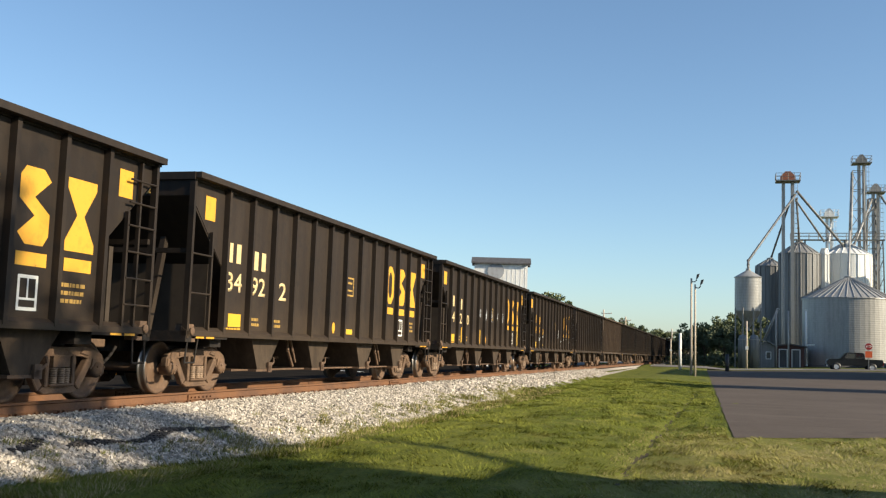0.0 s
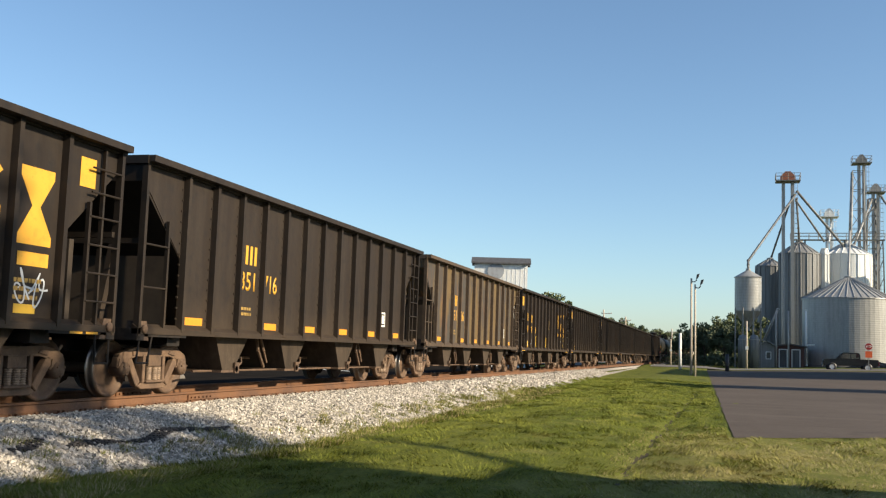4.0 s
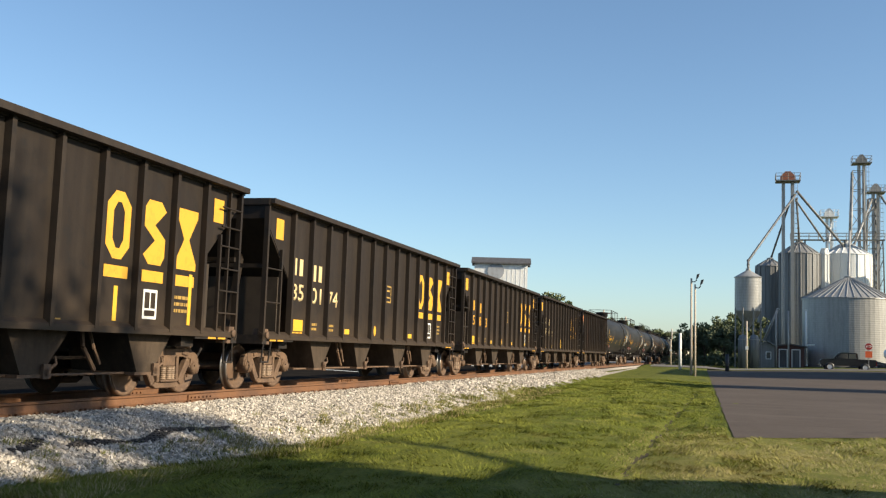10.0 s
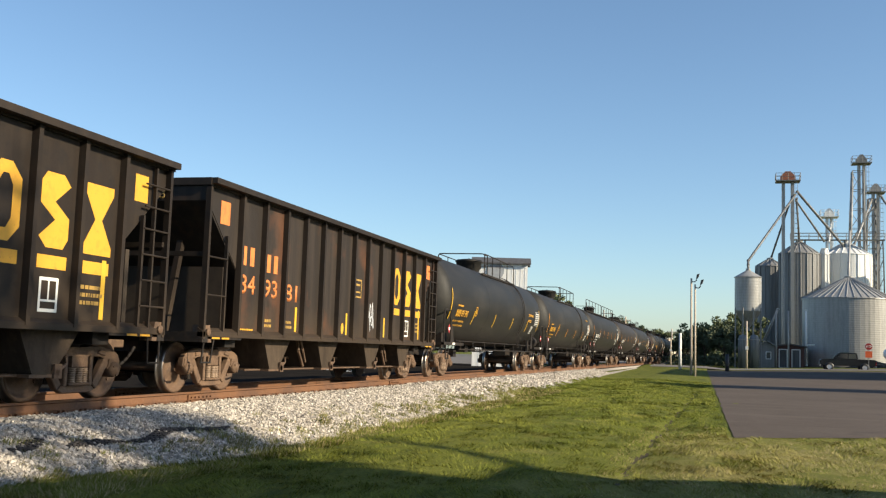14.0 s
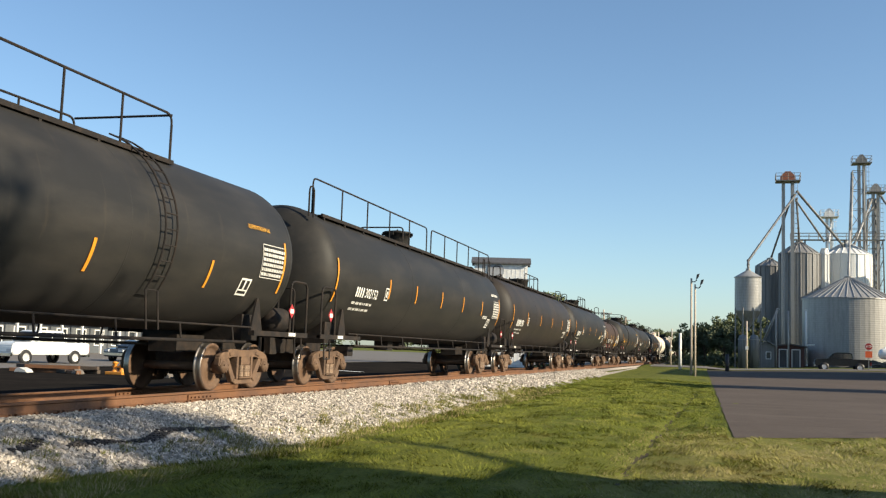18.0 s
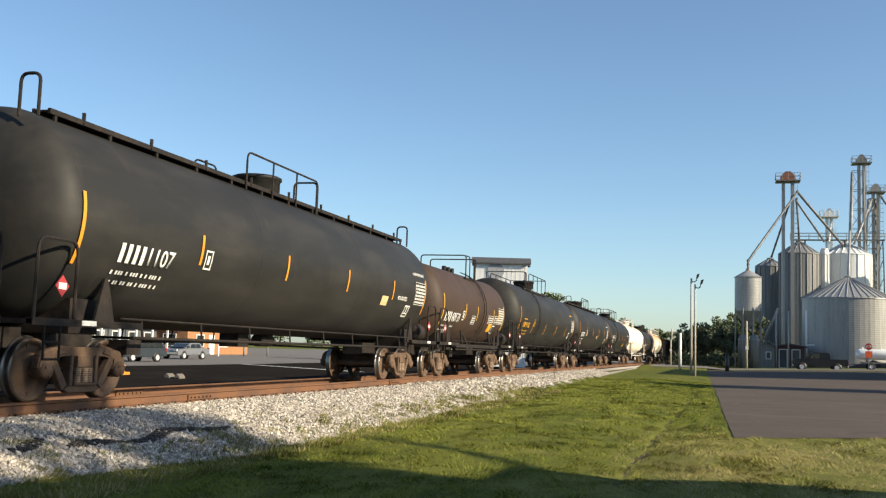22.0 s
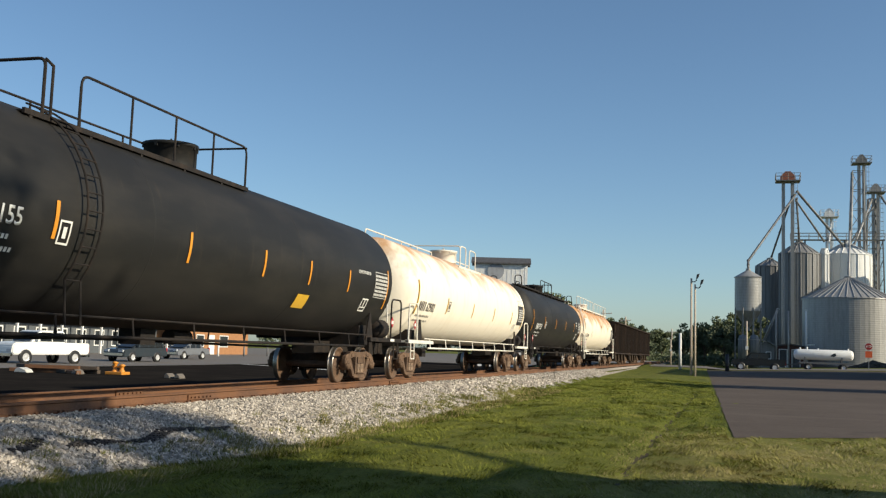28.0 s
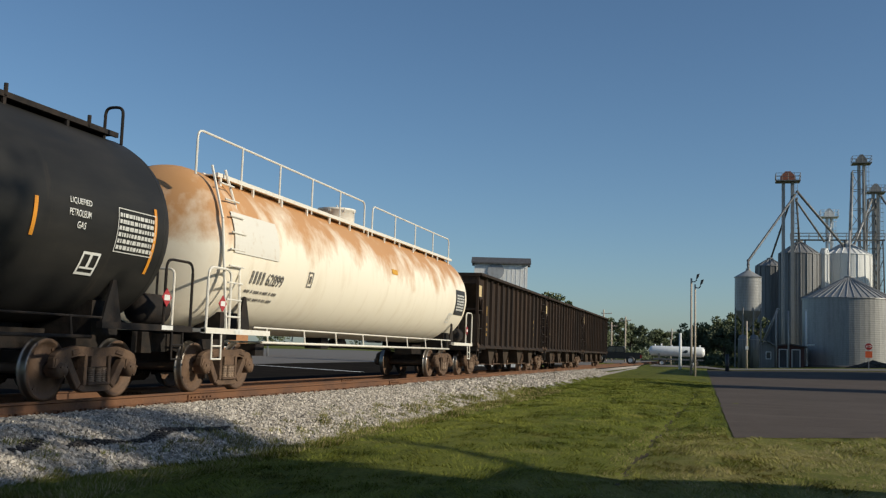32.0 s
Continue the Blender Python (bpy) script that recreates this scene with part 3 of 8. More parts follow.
def black_hopper_paint(car, number, seed, mark_mat, sq_mat, strips=(), labels=()):
    """The lettering of a big-emblem hopper: panels counted from the front."""
    e0 = (HOP_L - 12 * PITCH) / 2
    px = [e0 + i * PITCH for i in range(13)]
    for x in (0.58, HOP_L - 0.95):
        bm = bmesh.new()
        patch(bm, 0, 0.36, 0, 0.42)
        put_on("yellow_square", bm, sq_mat, car, x, 3.06)
    mark_blocks(car, 2, px[0] + 0.18, 2.40, 0.36, 0.66, mark_mat)
    mark_blocks(car, 2, px[1] + 0.24, 2.34, 0.36, 0.66, mark_mat)
    for i in range(3):
        number_at(car, number[2 * i:2 * i + 2], px[i] + 0.17, 1.86 - 0.02 * i, 0.36, 0.62, mark_mat)
    bars(car, 2, px[1] + 0.16, 1.36, M["dim_yellow"], 0.42, 0.055, seed=seed)
    bars(car, 2, px[2] + 0.16, 1.36, M["dim_yellow"], 0.42, 0.055, seed=seed + 1)
    bars(car, 1, px[0] + 0.10, 1.14, M["yellow"], 0.72, 0.06, seed=seed + 2)
    bars(car, 1, px[8] + 0.02, 1.14, M["dim_yellow"], 0.3, 0.05, seed=seed + 3)
    bm = bmesh.new()
    pts = [(0.09 * math.cos(i * math.pi / 8), 0.13 * math.sin(i * math.pi / 8) + 0.13, 0) for i in range(16)]
    bm.faces.new([bm.verts.new(p) for p in pts])
    put_on("yellow_dot", bm, M["yellow"], car, px[5] + 0.5, 1.22)
    for u in strips:
        bm = bmesh.new()
        patch(bm, 0, 0.10, 0, 0.52 if u < 11 else 0.86)
        put_on("reflector_strip", bm, M["reflector_yellow"], car, px[int(u)] + u % 1.0 * PITCH, 1.2)
    for u in labels:
        bm = bmesh.new()
        patch(bm, 0, 0.50 if u < 1 else 0.42, 0, 0.24 if u < 1 else 0.12)
        put_on("yellow_label", bm, M["reflector_yellow"], car, px[int(u)] + u % 1.0 * PITCH, 1.22)
    bm = bmesh.new()
    stroke(bm, [(0, 0), (0.5, 0), (0.5, 0.42), (0, 0.42), (0, 0)], 0.04)
    stroke(bm, [(0.08, 0.12), (0.42, 0.12)], 0.04)
    stroke(bm, [(0.1, 0.3), (0.4, 0.3)], 0.05)
    put_on("stencil_box", bm, M["dim_yellow"], car, px[6] + 0.2, 2.16)
    emblem(car, (px[9] + 0.22, px[10] + 0.22, px[11] + 0.20), 2.12, M["yellow"])
    bm = bmesh.new()
    stroke(bm, [(0, 0), (0.36, 0), (0.36, 0.42), (0, 0.42), (0, 0)], 0.045)
    stroke(bm, [(0.18, 0.14), (0.18, 0.42)], 0.03)
    stroke(bm, [(0, 0.13), (0.36, 0.13)], 0.03)
    put_on("white_box_stencil", bm, M["white_letter"], car, px[10] + 0.32, 1.28)
    bars(car, 3, px[11] + 0.16, 1.62, M["dim_yellow"], 0.55, 0.055, step=0.11, seed=seed + 5)
    bm = bmesh.new()
    for x in (0.36, 0.72):
        patch(bm, x, x + 0.28, 0, 0.11)
    put_on("sill_marker", bm, M["yellow"], car, 0.0, 0.985, -1.592)
    bm = bmesh.new()
    for x in (0.0, 0.36):
        patch(bm, x, x + 0.28, 0, 0.11)
    put_on("sill_marker", bm, M["yellow"], car, HOP_L - 1.05, 0.985, -1.592)
    bm = letters(number, 0.2, 0.85, 0.008)
    lift(bm)
    for v in bm.verts:      # on the end wall, which faces -x
        v.co = Vector((0.022 - v.co.z, 0.05 - v.co.x, HOP_H - 0.37 + v.co.y))
    part("end_number", bm, M["dim_yellow"], car)


black_car = hopper(M["black"], M["black"], "black steel open-top coal hopper car with yellow emblem and ribbed sides")
SPARE = pose(0, 0, 0)


def place_car(car, front):
    cars.append((car, front))
    return car


def clone(car):
    c = copy_thing(car, SPARE)
    for t in c.children_recursive:
        if t.name.startswith("wheelset"):
            wheelsets.append(t)
    return c


hopper_fronts = {"a": -0.8, 0: 15.1, 1: 31.0, 2: 46.95, 5: 93.45, 6: 109.3, 7: 125.2, 8: 141.1, 9: 157.0, 10: 172.93, 11: 188.97}
numbers = {"a": "348120", 0: "349212", 1: "349290", 2: "349930", 5: "349410", 6: "350628", 7: "348756", 8: "350174", 9: "350833", 10: "349442", 11: "349381"}
# upright strips and flat labels along each car's side, in panels from its front
MARKINGS = {"a": ((1.7, 4.5, 9.4), (6.3,)), 0: ((), (0.3, 6.3)), 1: ((1.7, 4.5, 9.4, 11.65), (0.3,)), 2: ((), (0.3, 2.25, 5.2, 7.25, 11.2)), 5: ((2.78, 5.72, 8.5, 11.65), (0.3,)),
            6: ((), (0.3, 3.3, 9.3)), 7: ((1.6, 3.5, 6.6, 9.5, 11.65), (0.3,)), 8: ((), (0.3, 3.2, 8.3)), 9: ((), (0.3, 3.3, 5.2, 7.3, 10.3)), 10: ((0.02, 5.7, 8.6, 11.65), (2.3,)), 11: ((2.7, 5.7, 8.5, 11.65), ())}
burnt_car = hopper(M["burnt"], M["black"], "black coal hopper car with orange rust burns and faded orange numbers")
for k, front in hopper_fronts.items():
    car = burnt_car if k == 11 else clone(black_car) if k != "a" else black_car
    place_car(car, front)
for (k, front), (car, _) in zip(hopper_fronts.items(), cars[:]):
    mk = M["orange_letter"] if k == 11 else M["yellow"] if k in (2, 5, 6, 9) else M["cream"]
    black_hopper_paint(car, numbers[k], 7 * len(numbers[k]) + int(numbers[k]) % 97, mk, M["orange_letter"] if k == 11 else M["yellow"], *MARKINGS[k])
    if k == 1:
        for i, p in enumerate((5, 6, 7, 8, 9)):
            scrawl(car, 1.35 + (p - 1) * PITCH + 0.2, 2.0, 0.4, 0.55, 3 + i, M["spray"], n=8, thick=0.026)
    if k == 2:
        for i, p in enumerate((1, 2, 7, 8, 9, 10, 11)):
            scrawl(car, 1.35 + p * PITCH + 0.15, 1.25 + 0.2 * (i % 3), 0.62, 0.6, 11 + i, M["spray"], thick=0.025)
    if k == 5:
        for i, p in enumerate((0, 1, 2, 3, 8, 9)):
            scrawl(car, 1.35 + p * PITCH + 0.2, 1.2, 0.4, 0.4, 31 + i, M["spray"], n=14, thick=0.025)
    if k == 11:
        scrawl(car, 1.35 + 7 * PITCH + 0.25, 1.25, 0.4, 0.9, 51, M["spray"], n=18, thick=0.03)
# two riveted cars with other lettering
for front, mat, post, num, lab in ((62.35, M["black"], M["black"], ("351", "716"), "weathered dark grey coal hopper car with small yellow numbers"), (77.95, M["tan"], M["tan_post"], ("351", "786"), "faded tan and grey coal hopper car with riveted posts")):
    car = hopper(mat, post, lab, rivets=True)
    px = [(HOP_L - 12 * PITCH) / 2 + i * PITCH for i in range(13)]
    mark_blocks(car, 4, px[2] + 0.14, 2.42, 0.36, 0.74, M["yellow"])
    number_at(car, num[0], px[2] + 0.15, 1.92, 0.36, 0.62, M["yellow"])
    number_at(car, num[1], px[3] + 0.15, 1.92, 0.36, 0.62, M["yellow"])
    bars(car, 2, px[2] + 0.16, 1.55, M["dim_yellow"], 0.5, 0.055)
    for i in (0, 3, 5, 7, 9, 11):
        bm = bmesh.new()
        patch(bm, 0, 0.62, 0, 0.13)
        put_on("reflector_strip", bm, M["reflector"], car, px[i] + 0.2, 1.2)
    bm = bmesh.new()
    stroke(bm, [(0, 0), (0.3, 0), (0.3, 0.34), (0, 0.34), (0, 0)], 0.045)
    patch(bm, 0.06, 0.24, 0.06, 0.28)
    put_on("white_box_stencil", bm, M["white_letter"], car, px[10] + 0.3, 1.5)
    if mat is M["tan"]:
        scrawl(car, px[12] + 0.12, 2.15, 0.75, 0.9, 77, M["white_letter"], n=30, thick=0.035)
    place_car(car, front)
# three rust-brown hoppers at the end of the train
last = hopper(M["rusty"], M["rusty"], "rust-brown black coal hopper car at the end of the train")
tail = [last, clone(last), clone(last)]
for i, car in enumerate(tail):
    px = [(HOP_L - 12 * PITCH) / 2 + k * PITCH for k in range(13)]
    bm = bmesh.new()
    patch(bm, 0, 0.40, 0, 0.42)
    put_on("yellow_square", bm, M["cream"], car, 0.5, 2.95)
    mark_blocks(car, 2, px[0] + 0.3, 2.28, 0.36, 0.4, M["dim_yellow"])
    bars(car, 3, px[0] + 0.25, 1.9, M["dim_yellow"], 0.45, 0.1, step=0.2, seed=i)
    bars(car, 3, px[10] + 0.25, 2.3, M["dim_yellow"], 0.45, 0.16, step=0.3, seed=i + 5)
    place_car(car, 438.4 + i * 15.1)


# ---- tank cars ----
TR, TZ = 1.57, 2.69


def round_shell(bm, x, z, r=TR):
    """Bend flat work round a tank: its lower left corner at x and height z above the tank's axis."""
    for v in bm.verts:
        a = math.asin(max(-0.99, min(0.99, z / r))) + v.co.y / r
        v.co = Vector((x + v.co.x, -(r + v.co.z + 0.012) * math.cos(a), TZ + (r + v.co.z + 0.012) * math.sin(a)))
    return bm


def stick(name, bm, mat, car, x, z, r=TR, label=""):
    return part(name, round_shell(lift(bm), x, z, r), mat, car, label)


def fine_text(text, h, w=None, bold=0.01):
    bm = letters(text, h, w, bold)
    bmesh.ops.triangulate(bm, faces=bm.faces[:])
    return bm


def tank_shell(car, mat, n, r):
    bm = bmesh.new()
    head = 0.76 * r / TR
    prof = [(r * math.sin(a), -head * math.cos(a)) for a in [math.pi / 2 * i / 9 for i in range(10)]]
    prof += [(r, x) for x in (n * 0.25, n * 0.5, n * 0.75)]
    prof += [(r * math.cos(a), n + head * math.sin(a)) for a in [math.pi / 2 * i / 9 for i in range(10)]]
    lathe(bm, prof, "x", 56, (0, 0, TZ))
    part("tank", bm, mat, car)
    for x in (0.02, n * 0.33, n * 0.66, n - 0.02):
        bm = bmesh.new()
        lathe(bm, [(r - 0.002, x - 0.02), (r + 0.003, x - 0.008), (r + 0.003, x + 0.008), (r - 0.002, x + 0.02)], "x", 56, (0, 0, TZ))
        part("weld_seam", bm, mat, car)


def hoop(bm, x, y0, y1, z0, z1, r=0.025):
    """An upside-down U across the car, from y0 to y1."""
    k = min(0.12, 0.5 * (y1 - y0))
    pipe(bm, [(x, y0, z0), (x, y0, z1 - k)] + bent((x, y0, z1 - k), (x, y0, z1), (x, y0 + k, z1)) + bent((x, y1 - k, z1), (x, y1, z1), (x, y1, z1 - k)) + [(x, y1, z0)], r)


def long_hoop(bm, x0, x1, y, z0, z1, r=0.022):
    """An upside-down U along the car."""
    m = 0.5 * (x0 + x1)
    k = min(0.18, (x1 - x0) / 2)
    pipe(bm, [(x0, y, z0), (x0, y, z1 - k)] + bent((x0, y, z1 - k), (x0, y, z1), (x0 + k, y, z1)) + bent((x1 - k, y, z1), (x1, y, z1), (x1, y, z1 - k)) + [(x1, y, z0)], r)


def railing(car, mat, x0, x1, y, z0, z1, n, mid=False):
    bm = bmesh.new()
    long_hoop(bm, x0, x1, y, z0, z1)
    for i in range(1, n):
        x = x0 + (x1 - x0) * i / n
        rod(bm, (x, y, z0), (x, y, z1), 0.02, 6)
    if mid:
        rod(bm, (x0, y, 0.5 * (z0 + z1)), (x1, y, 0.5 * (z0 + z1)), 0.015, 6)
    part("railing", bm, mat, car)


def tank_ladder(car, mat, x, r, down=-0.9, wide=0.36):
    bm = bmesh.new()
    for d in (0, wide):
        pts = []
        for i in range(15):
            a = radians(72) + (math.asin(down / r) - radians(72)) * i / 14 if abs(down) < r else 0
            pts.append((x + d, -(r + 0.10) * math.cos(a), TZ + (r + 0.10) * math.sin(a)))
        pts.append((x + d, pts[-1][1] - 0.05, 1.1))
        pipe(bm, pts, 0.017)
    for i in range(13):
        a = radians(72) + (math.asin(down / r) - radians(72)) * i / 12
        rod(bm, (x, -(r + 0.10) * math.cos(a), TZ + (r + 0.10) * math.sin(a)), (x + wide, -(r + 0.10) * math.cos(a), TZ + (r + 0.10) * math.sin(a)), 0.012, 6)
    part("side_ladder", bm, mat, car)


def bonnet(car, mat, x, style, r):
    z = TZ + r - 0.06
    bm = bmesh.new()
    if style == "drum":
        prof = [(0.50, z), (0.50, z + 0.40), (0.53, z + 0.41), (0.53, z + 0.47), (0.30, z + 0.50), (0.0, z + 0.51)]
    elif style == "silver":
        prof = [(0.42, z), (0.42, z + 0.42), (0.46, z + 0.43), (0.46, z + 0.50), (0.2, z + 0.54), (0.0, z + 0.55)]
    else:
        prof = [(0.44, z), (0.46, z + 0.10), (0.53, z + 0.17), (0.53, z + 0.40), (0.57, z + 0.42), (0.57, z + 0.48), (0.50, z + 0.51), (0.28, z + 0.54), (0.0, z + 0.55)]
    lathe(bm, prof, "z", 24, (x, 0, 0))
    for i in range(8):
        a = i * math.pi / 4
        box(bm, x + 0.5 * math.cos(a) - 0.03, x + 0.5 * math.cos(a) + 0.03, 0.5 * math.sin(a) - 0.03, 0.5 * math.sin(a) + 0.03, z + 0.36, z + 0.46)
    pipe(bm, bent((x - 0.1, -0.05, z + 0.5), (x, 0, z + 0.66), (x + 0.1, 0.05, z + 0.5)), 0.02)
    part("bonnet", bm, mat, car)


def platform(car, mat, x0, x1, y0, y1, z):
    bm = bmesh.new()
    box(bm, x0, x1, y0, y0 + 0.05, z - 0.05, z + 0.03)
    box(bm, x0, x1, y1 - 0.05, y1, z - 0.05, z + 0.03)
    box(bm, x0, x1, y0 + 0.05, y1 - 0.05, z - 0.02, z + 0.005)
    for i in range(int((x1 - x0) / 1.4) + 1):
        x = x0 + 0.15 + 1.4 * i
        if x < x1:
            for yy in (y0 + 0.03, y1 - 0.03):
                zz = TZ + math.sqrt(max(0.01, TR * TR - yy * yy)) - 0.1
                box(bm, x - 0.03, x + 0.03, yy - 0.02, yy + 0.02, min(zz, z - 0.06), z - 0.02)
    part("walkway", bm, mat, car)


def diamond(car, x, y, z, s=0.15):
    bm = bmesh.new()
    prism(bm, [(x, z - s), (x + s, z), (x, z + s), (x - s, z)], y - 0.012, y)
    p = part("hazard_placard", bm, M["red_sign"], car, "red and white diamond placard")
    bm = bmesh.new()
    prism(bm, [(x - 0.085, z - 0.045), (x + 0.085, z - 0.045), (x + 0.085, z + 0.045), (x - 0.085, z + 0.045)], y - 0.016, y - 0.013)
    part("placard_panel", bm, M["white_letter"], p)


def table_sign(car, x, z, w, h, mat, back=None, r=TR, seed=0):
    """A block of small unreadable print as bars."""
    rnd = random.Random(seed)
    bm = bmesh.new()
    if back:
        patch(bm, -0.12, w + 0.12, -0.15, h + 0.12, 8)
        stick("sign_panel", bm, back, car, x, z, r)
        bm = bmesh.new()
    else:
        for a, b, c2, d2 in ((-0.04, w + 0.04, -0.05, -0.035), (-0.04, w + 0.04, h + 0.02, h + 0.035), (-0.04, -0.025, -0.035, h + 0.02), (w + 0.025, w + 0.04, -0.035, h + 0.02)):
            patch(bm, a, b, c2, d2, 4)
    rows = max(3, int(h / 0.09))
    for k in range(rows):
        v, u = h * k / rows, 0.0
        while u < w - 0.03:
            d = min(rnd.uniform(0.03, 0.10), w - u)
            patch(bm, u, u + d, v, v + h / rows * 0.62)
            u += d + 0.022
    tagged(stick("small_print", bm, mat, car, x, z, r + (0.006 if back else 0)), kind="stuff")


def end_gear(car, mat, x, d):
    """Stub sill, end platform, grab rails and steps at a tank's end; d points outwards."""
    bm = bmesh.new()
    box(bm, min(x - d * 2.2, x + d * 1.15), max(x - d * 2.2, x + d * 1.15), -0.3, 0.3, 0.72, 1.05)
    prism(bm, [(x + d * 1.15, -0.45), (x + d * 1.15, 0.45), (x + d * 0.9, 0.5), (x + d * 0.9, -0.5)], 0.7, 1.07, "z")
    part("stub_sill", bm, M["chassis"], car)
    bm = bmesh.new()
    box(bm, min(x + d * 0.35, x + d * 1.0), max(x + d * 0.35, x + d * 1.0), -1.58, 1.58, 1.10, 1.16)
    box(bm, min(x - d * 1.6, x + d * 1.0), max(x - d * 1.6, x + d * 1.0), -1.60, -1.50, 1.08, 1.18)
    box(bm, min(x - d * 1.6, x + d * 1.0), max(x - d * 1.6, x + d * 1.0), 1.50, 1.60, 1.08, 1.18)
    part("end_platform", bm, mat, car)
    for s in (-1, 1):
        bm = bmesh.new()
        long_hoop(bm, min(x + d * 0.1, x + d * 0.95), max(x + d * 0.1, x + d * 0.95), s * 1.57, 1.14, 2.25, 0.024)
        part("grab_rail", bm, mat, car)
        bm = bmesh.new()
        xx = x + d * 0.55
        for k in (-0.17, 0.17):
            rod(bm, (xx + k, s * 1.57, 1.1), (xx + k, s * 1.58, 0.62), 0.018, 6)
        for z in (0.63, 0.86):
            rod(bm, (xx - 0.17, s * 1.58, z), (xx + 0.17, s * 1.58, z), 0.018, 6)
        part("step", bm, mat, car)
        bm = bmesh.new()
        prism(bm, [(x - d * 0.70, 1.1), (x - d * 1.25, 1.1), (x - d * 1.12, 1.5), (x - d * 1.0, 1.82), (x - d * 0.92, 1.82)], s * 1.32 - 0.02, s * 1.32 + 0.02)
        prism(bm, [(x - d * 0.45, 0.98), (x - d * 1.15, 0.98), (x - d * 1.15, 1.5), (x - d * 0.45, 1.5)], s * 0.6 - 0.5, s * 0.6 + 0.5)
        part("saddle", bm, M["chassis"], car)
    bm = bmesh.new()
    hoop(bm, x + d * 0.95, -0.9, 0.9, 1.14, 2.2, 0.022)
    part("end_rail", bm, mat, car)
    coupler(car, x + d * 1.05, d)


def tank_car(n, mat, label, style, number=None, mark=None, r=TR, lettermat=None, stripe=None, trim=None, ladder=None, bon=None, bx=None, nx=None, signs=True, legs=None, sign_back=None, stripes=None, seed=0, nh=0.25, nz=-0.60, tz=-0.44, rails=(7.38, 7.9, 7.38, 13.42), words=None, wordmat=None, sill=False):
    """A tank car; the front seam of its shell is at x = 0, n is the shell's length."""
    trim = trim or M["chassis"]
    stripe = stripe or M["reflector"]
    lettermat = lettermat or M["white_letter"]
    car = thing("tank_car", label, "tank car", "cars of the freight train")
    tank_shell(car, mat, n, r)
    for x, d in ((0.0, -1), (n, 1)):
        end_gear(car, trim, x, d)
    for x in (0.95, n - 0.85):
        car_truck(car, x)
    bm = bmesh.new()
    for s in (-1, 1):
        rod(bm, (1.6, s * 1.42, 0.95), (n - 1.6, s * 1.42, 0.95), 0.028, 7)
        for i in range(int(n / 1.9)):
            x = 1.9 + i * 1.9
            if x < n - 1.6:
                rod(bm, (x, s * 1.42, 0.95), (x, s * 1.38, 1.24), 0.018, 6)
        rod(bm, (1.3, s * 1.38, 1.24), (n - 1.3, s * 1.38, 1.24), 0.018, 6)
    part("side_rail", bm, trim, car)
    bm = bmesh.new()
    pipe(bm, [(1.5, 0.35, 0.85), (n * 0.4, 0.45, 0.92), (n - 1.5, 0.35, 0.85)], 0.03)
    box(bm, n * 0.5 - 1.0, n * 0.5 - 0.5, -0.15, 0.3, 0.84, 1.15)
    rod(bm, (n * 0.5 + 0.2, 0, 1.0), (n * 0.5 + 0.9, 0, 1.0), 0.14, 12)
    part("brake_gear", bm, M["chassis"], car)
    bm = bmesh.new()
    rod(bm, (1.9, -0.95, 0.62), (1.9, 0.95, 0.62), 0.14, 10)
    box(bm, 1.9, 2.3, -1.15, -0.8, 0.68, 0.92)
    part("brake_cylinder", bm, M["chassis"], car)
    bx = n * 0.5 if bx is None else bx
    top = TZ + r
    if bon:
        bonnet(car, bon[1], bx, bon[0], r)
    if style == "mid":
        fore, post, r0, r1 = rails
        platform(car, trim, min(fore, r0) - 0.4, r1 + 0.1, -0.95, -0.60, top - 0.22)
        bm = bmesh.new()
        hoop(bm, fore, -0.92, 1.05, top - 0.25, top + 0.62)
        rod(bm, (fore, -0.92, top + 0.61), (post, -0.92, top + 0.55), 0.022, 6)
        rod(bm, (post, -0.92, top + 0.55), (post, -0.92, top - 0.25), 0.022, 6)
        part("cross_rail", bm, trim, car)
        for y in (-0.92, 1.05):
            railing(car, trim, r0, r1, y, top - 0.25, top + 0.61, 4)
        bm = bmesh.new()
        rod(bm, (r1, -0.92, top + 0.60), (r1, 1.05, top + 0.60), 0.022, 6)
        part("cross_rail", bm, trim, car)
    elif style == "long":
        platform(car, trim, 0.3, n + 0.1, -0.98, -0.60, top - 0.20)
        railing(car, trim, -0.3, bx + 0.2, -0.95, top - 0.25, top + 0.60, 5)
        railing(car, trim, bx + 0.72, n + 0.25, -0.95, top - 0.25, top + 0.60, 5)
        bm = bmesh.new()
        hoop(bm, bx - 0.8, -0.45, 1.0, top - 0.1, top + 0.50)
        part("cross_rail", bm, trim, car)
        for x in (-0.6, n - 0.9, n + 0.05):
            bm = bmesh.new()
            long_hoop(bm, x, x + 0.28, -1.0, top - 0.35, top + 0.36)
            part("grab_hoop", bm, trim, car)
    elif style == "cage":
        platform(car, trim, 0.2, n - 0.2, -0.72, -0.40, top - 0.02)
        railing(car, trim, bx - 2.0, bx + 1.8, -0.75, top - 0.18, top + 0.62, 3)
        railing(car, trim, bx - 1.6, bx - 0.6, 0.7, top - 0.15, top + 0.58, 1)
        bm = bmesh.new()
        hoop(bm, bx + 1.75, -0.75, -0.15, top - 0.18, top + 0.60)
        part("cross_rail", bm, trim, car)
